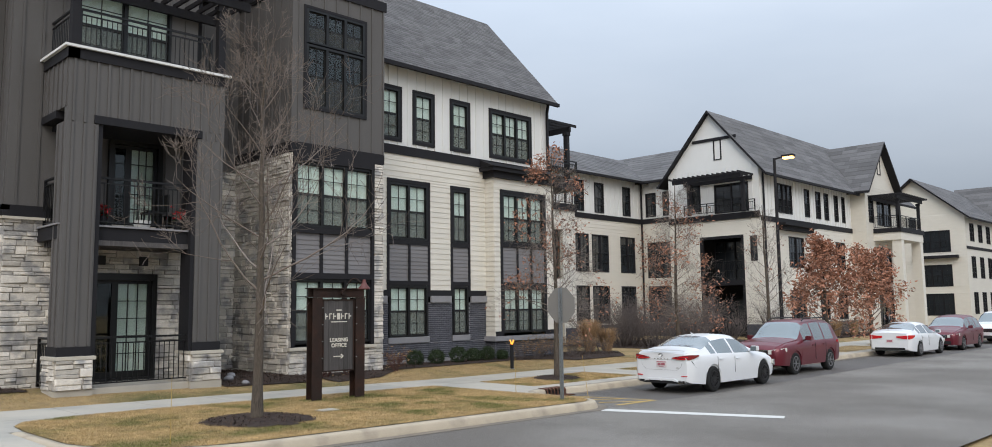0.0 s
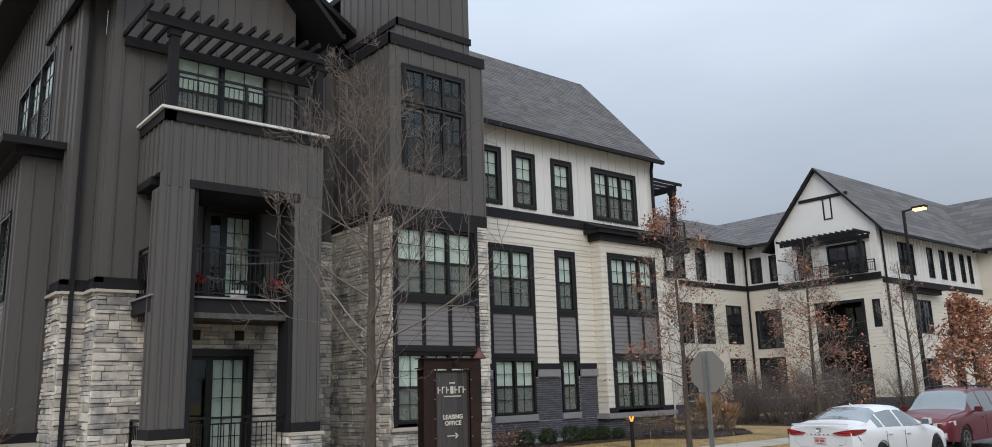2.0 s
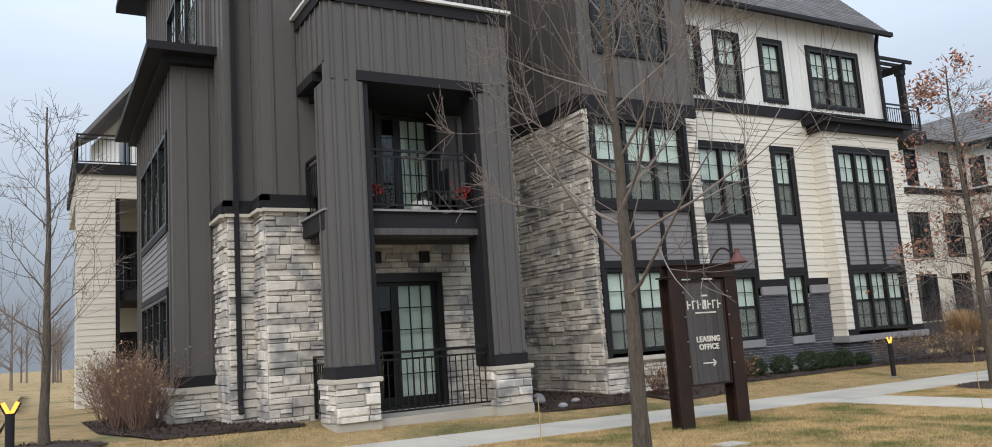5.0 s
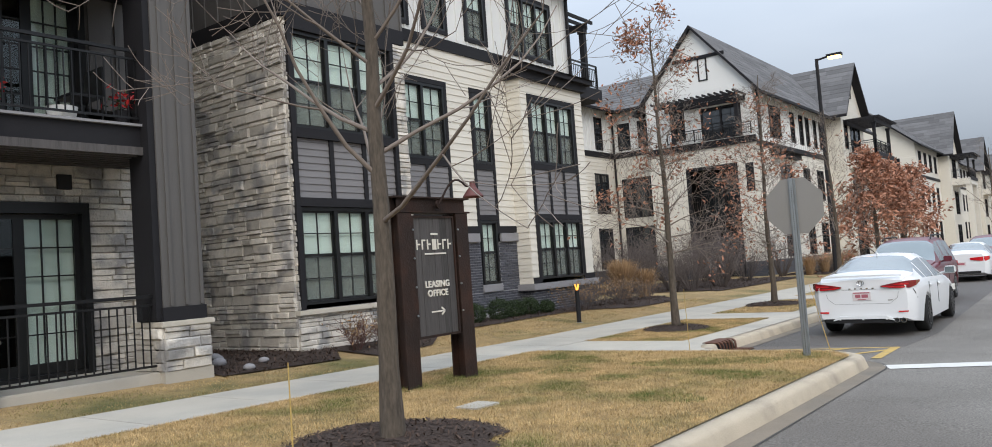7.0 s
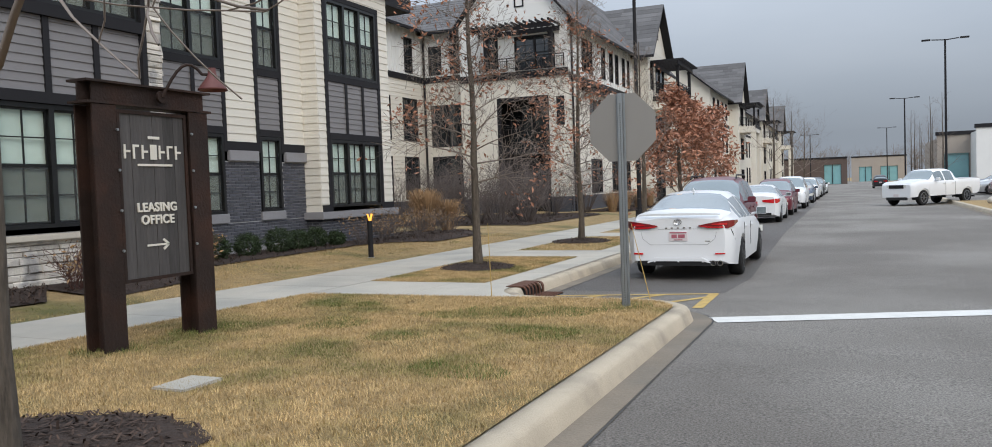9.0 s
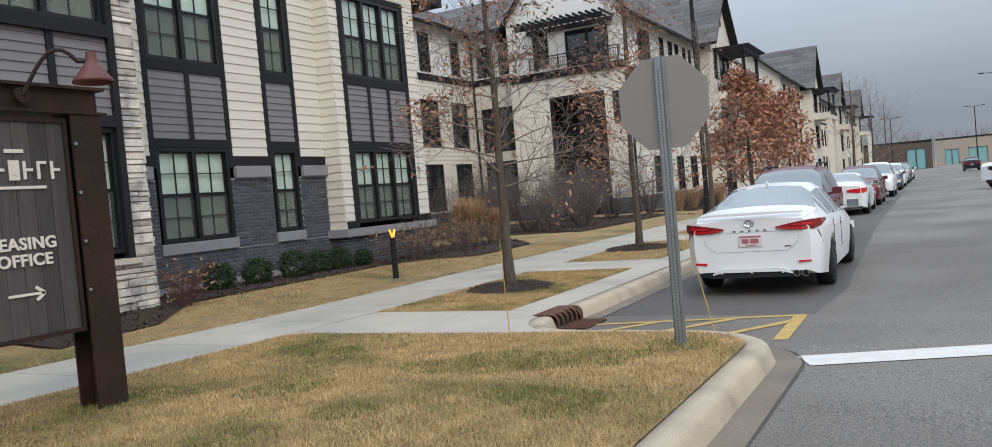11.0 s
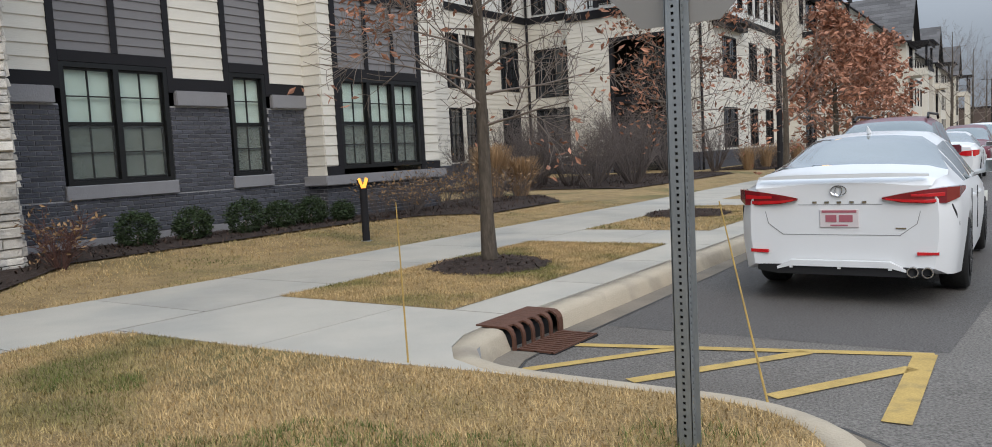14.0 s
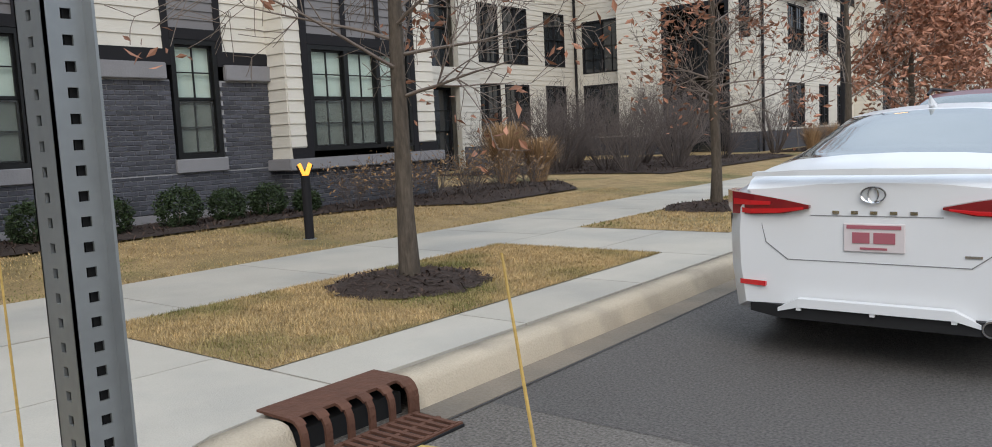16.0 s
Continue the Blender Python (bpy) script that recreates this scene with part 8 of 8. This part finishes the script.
def far_wood(x0, x1, y0, y1, n, seed, h, label):
    """A belt of bare woodland far off: trunks and twigs as one."""
    r = random.Random(seed)
    out, tips = [], []
    for _ in range(n):
        x, y = r.uniform(x0, x1), r.uniform(y0, y1)
        hh = h * r.uniform(0.7, 1.1)
        out.append([(Vector((x, y, -1.2)), 0.14), (Vector((x, y, hh * 0.5)), 0.09), (Vector((x, y, hh)), 0.03)])
        for k in range(14):
            a = r.uniform(0, math.tau)
            grow(r, Vector((x, y, hh * r.uniform(0.15, 0.85))), Vector((math.cos(a), math.sin(a), 0.9)), hh * 0.34, 0.05, 1, out, tips, 0.3, 4, 0.1)
    ob = new("bare_woodland", tubes_mesh("bare_woodland", out, M_TWIG, 4))
    tagged(ob, label, "woodland", kind="stuff")


far_wood(-120, -75, -25, 60, 110, 500, 6.5, "grey-brown bare woodland beyond the building's end")
far_wood(-30, 60, 255, 290, 50, 501, 9, "low grey bare trees on the horizon")

# cream block with corner balconies at the building's far end
fE = XP(-29.6)
EB = 2.75
wall(B1, fE, EB, 5.4, 5.9, 6.6, (), "cream", 0.178)
wall(B1, fE, EB, EB + 1.0, -0.4, 5.9, (), "cream", 0.178)
wall(B1, YM(EB), -36, -29.6, 5.9, 6.6, (), "cream", 0.178, near=False)
wall(B1, YM(EB), -30.5, -29.6, -0.4, 5.9, (), "cream", 0.178, near=False)
bm = bmesh.new()
box(bm, -36, -29.5, EB - 0.1, 5.4, 6.6, 6.9)
part("balcony", bm, M_TRIM, B1)
bm = bmesh.new()
box(bm, -36, -29.8, EB + 0.2, 5.4, 2.9, 3.2)
part("balcony", bm, M_TRIM, B1)
railing(B1, (-29.65, EB), (-29.65, 5.3), 6.9, 0.9)
railing(B1, (-29.65, EB), (-36, EB), 6.9, 0.9)
railing(B1, (-29.85, EB + 1.0), (-29.85, 5.3), 3.2, 0.95)
bm = bmesh.new()
box(bm, -29.9, -29.65, EB + 1.0, EB + 1.12, -0.4, 5.9)
part("opening_trim", bm, M_TRIM, B1)

wall(B1, XP(-33.6), EB + 0.2, 5.4, -0.4, 6.6, [(3.7, 5.0, 3.3, 5.5), (3.7, 5.0, -0.2, 2.1)], "cream", 0.178, near=False)
window(B1, XP(-33.6), 3.7, 5.0, 3.3, 5.5, 2, near=False)
window(B1, XP(-33.6), 3.7, 5.0, -0.2, 2.1, 2, near=False)
# set-back top storey over that block, under a long eave
def slab(name, corners, thick, mat):
    """A thick four-cornered sheet, pushed down by its thickness."""
    bm = bmesh.new()
    top = [bm.verts.new(c) for c in corners]
    low = [bm.verts.new((c[0] + thick[0], c[1] + thick[1], c[2] + thick[2])) for c in corners]
    bm.faces.new(top)
    bm.faces.new(low[::-1])
    for k in range(4):
        bm.faces.new((top[k], low[k], low[(k + 1) % 4], top[(k + 1) % 4]))
    bmesh.ops.recalc_face_normals(bm, faces=bm.faces[:])
    return part(name, bm, mat, B1)


slab("upper_wall", ((-39.6, 3.6, 6.9), (-28.3, 5.5, 6.9), (-28.3, 5.5, 9.9), (-39.6, 3.6, 9.9)), (0.0, 0.25, 0.0), M_WHITE)
slab("upper_window", ((-35.0, 4.36, 6.95), (-33.9, 4.55, 6.95), (-33.9, 4.55, 9.1), (-35.0, 4.36, 9.1)), (0.0, -0.06, 0.0), M_DARKGLASS)
slab("upper_window", ((-32.0, 4.87, 6.95), (-30.8, 5.07, 6.95), (-30.8, 5.07, 9.1), (-32.0, 4.87, 9.1)), (0.0, -0.06, 0.0), M_DARKGLASS)
slab("roof", ((-40.0, 2.85, 9.95), (-27.6, 4.9, 9.95), (-27.6, 9.2, 12.6), (-40.0, 7.15, 12.6)), (0.0, 0.0, -0.22), M_ROOF)

# small things on the balconies
def planter(x, y, z, seed):
    r = random.Random(seed)
    p = group_empty("planter", "small pot with red winter flowers on the balcony", "planter")
    bm = bmesh.new()
    tube(bm, [(x, y, z), (x, y, z + 0.22)], [0.09, 0.12], 12)
    part("pot", bm, M_TRIM, p)
    me = leaves_mesh("flowers", [(Vector((x, y, z + 0.38)), Vector((0, 0, 1)))] * 26, P_RED, r, 0.05, 0.09, 2)
    f = new("flowers", me)
    f.parent = p
    f["kind"] = "stuff"
    me = leaves_mesh("leaves", [(Vector((x, y, z + 0.3)), Vector((0, 0, 1)))] * 20, M_BOX, r, 0.05, 0.08, 2)
    f = new("leaves", me)
    f.parent = p
    f["kind"] = "stuff"


planter(-16.95, 6.95, 3.42, 1)
planter(-16.95, 8.7, 3.42, 2)
chair = group_empty("balcony_chair", "dark metal balcony chair beside the railing", "chair")
bm = bmesh.new()
box(bm, -17.6, -17.1, 8.05, 8.5, 3.83, 3.87)
part("seat", bm, M_BLACK, chair)
bm = bmesh.new()
box(bm, -17.62, -17.1, 8.5, 8.54, 3.87, 4.3)
part("backrest", bm, M_BLACK, chair)
for a in (-17.57, -17.13):
    for b in (8.08, 8.5):
        bm = bmesh.new()
        beam(bm, (a, b, 3.42), (a, b, 3.84), 0.03)
        part("leg", bm, M_BLACK, chair)
bucket = group_empty("storage_tub", "white plastic tub on the balcony floor", "tub")
bm = bmesh.new()
tube(bm, [(-16.95, 7.85, 3.42), (-16.95, 7.85, 3.6)], [0.16, 0.2], 16)
part("tub", bm, M_WHITE, bucket)
for y in (7.35, 8.35):
    v = group_empty("wall_vent", "dark square vent on the stone wall under the balcony", "vent")
    bm = bmesh.new()
    XP(BACK + 0.06).box(bm, y - 0.1, y + 0.1, 2.62, 2.84, 0, 0.06)
    part("hood", bm, M_PLASTIC, v)

# ---- the pieces of walls, floors and walks ----
U_SLAB = unit_mesh("slab", plain_unit, M_CONC)
for k, (a, b, c, d) in enumerate(SLABS):
    me = bpy.data.meshes.new("slab")
    e = 0.006
    xs, ys = (a + e, b - e), (c + e, d - e)
    vs = [(x, y, top_z(x, y) + h) for h in (0.012, -0.02) for x, y in ((xs[0], ys[0]), (xs[1], ys[0]), (xs[1], ys[1]), (xs[0], ys[1]))]
    me.from_pydata(vs, [], [(0, 1, 2, 3), (0, 4, 5, 1), (1, 5, 6, 2), (2, 6, 7, 3), (3, 7, 4, 0)])
    me.materials.append(M_CONC)
    s = new("slab", me)
    s.parent = walk_base
for outline in PATCHES:
    bm = bmesh.new()
    vs = [bm.verts.new((x, y, top_z(x, y) + 0.012)) for x, y in outline]
    f = bm.faces.new(vs)
    f.normal_update()
    if f.normal.z < 0:
        f.normal_flip()
    r = bmesh.ops.extrude_face_region(bm, geom=[f])
    for v in r["geom"]:
        if isinstance(v, bmesh.types.BMVert):
            v.co.z -= 0.03
    bmesh.ops.recalc_face_normals(bm, faces=bm.faces[:])
    part("slab", bm, M_CONC, walk_base)
for job in JOBS:
    lay(*job)
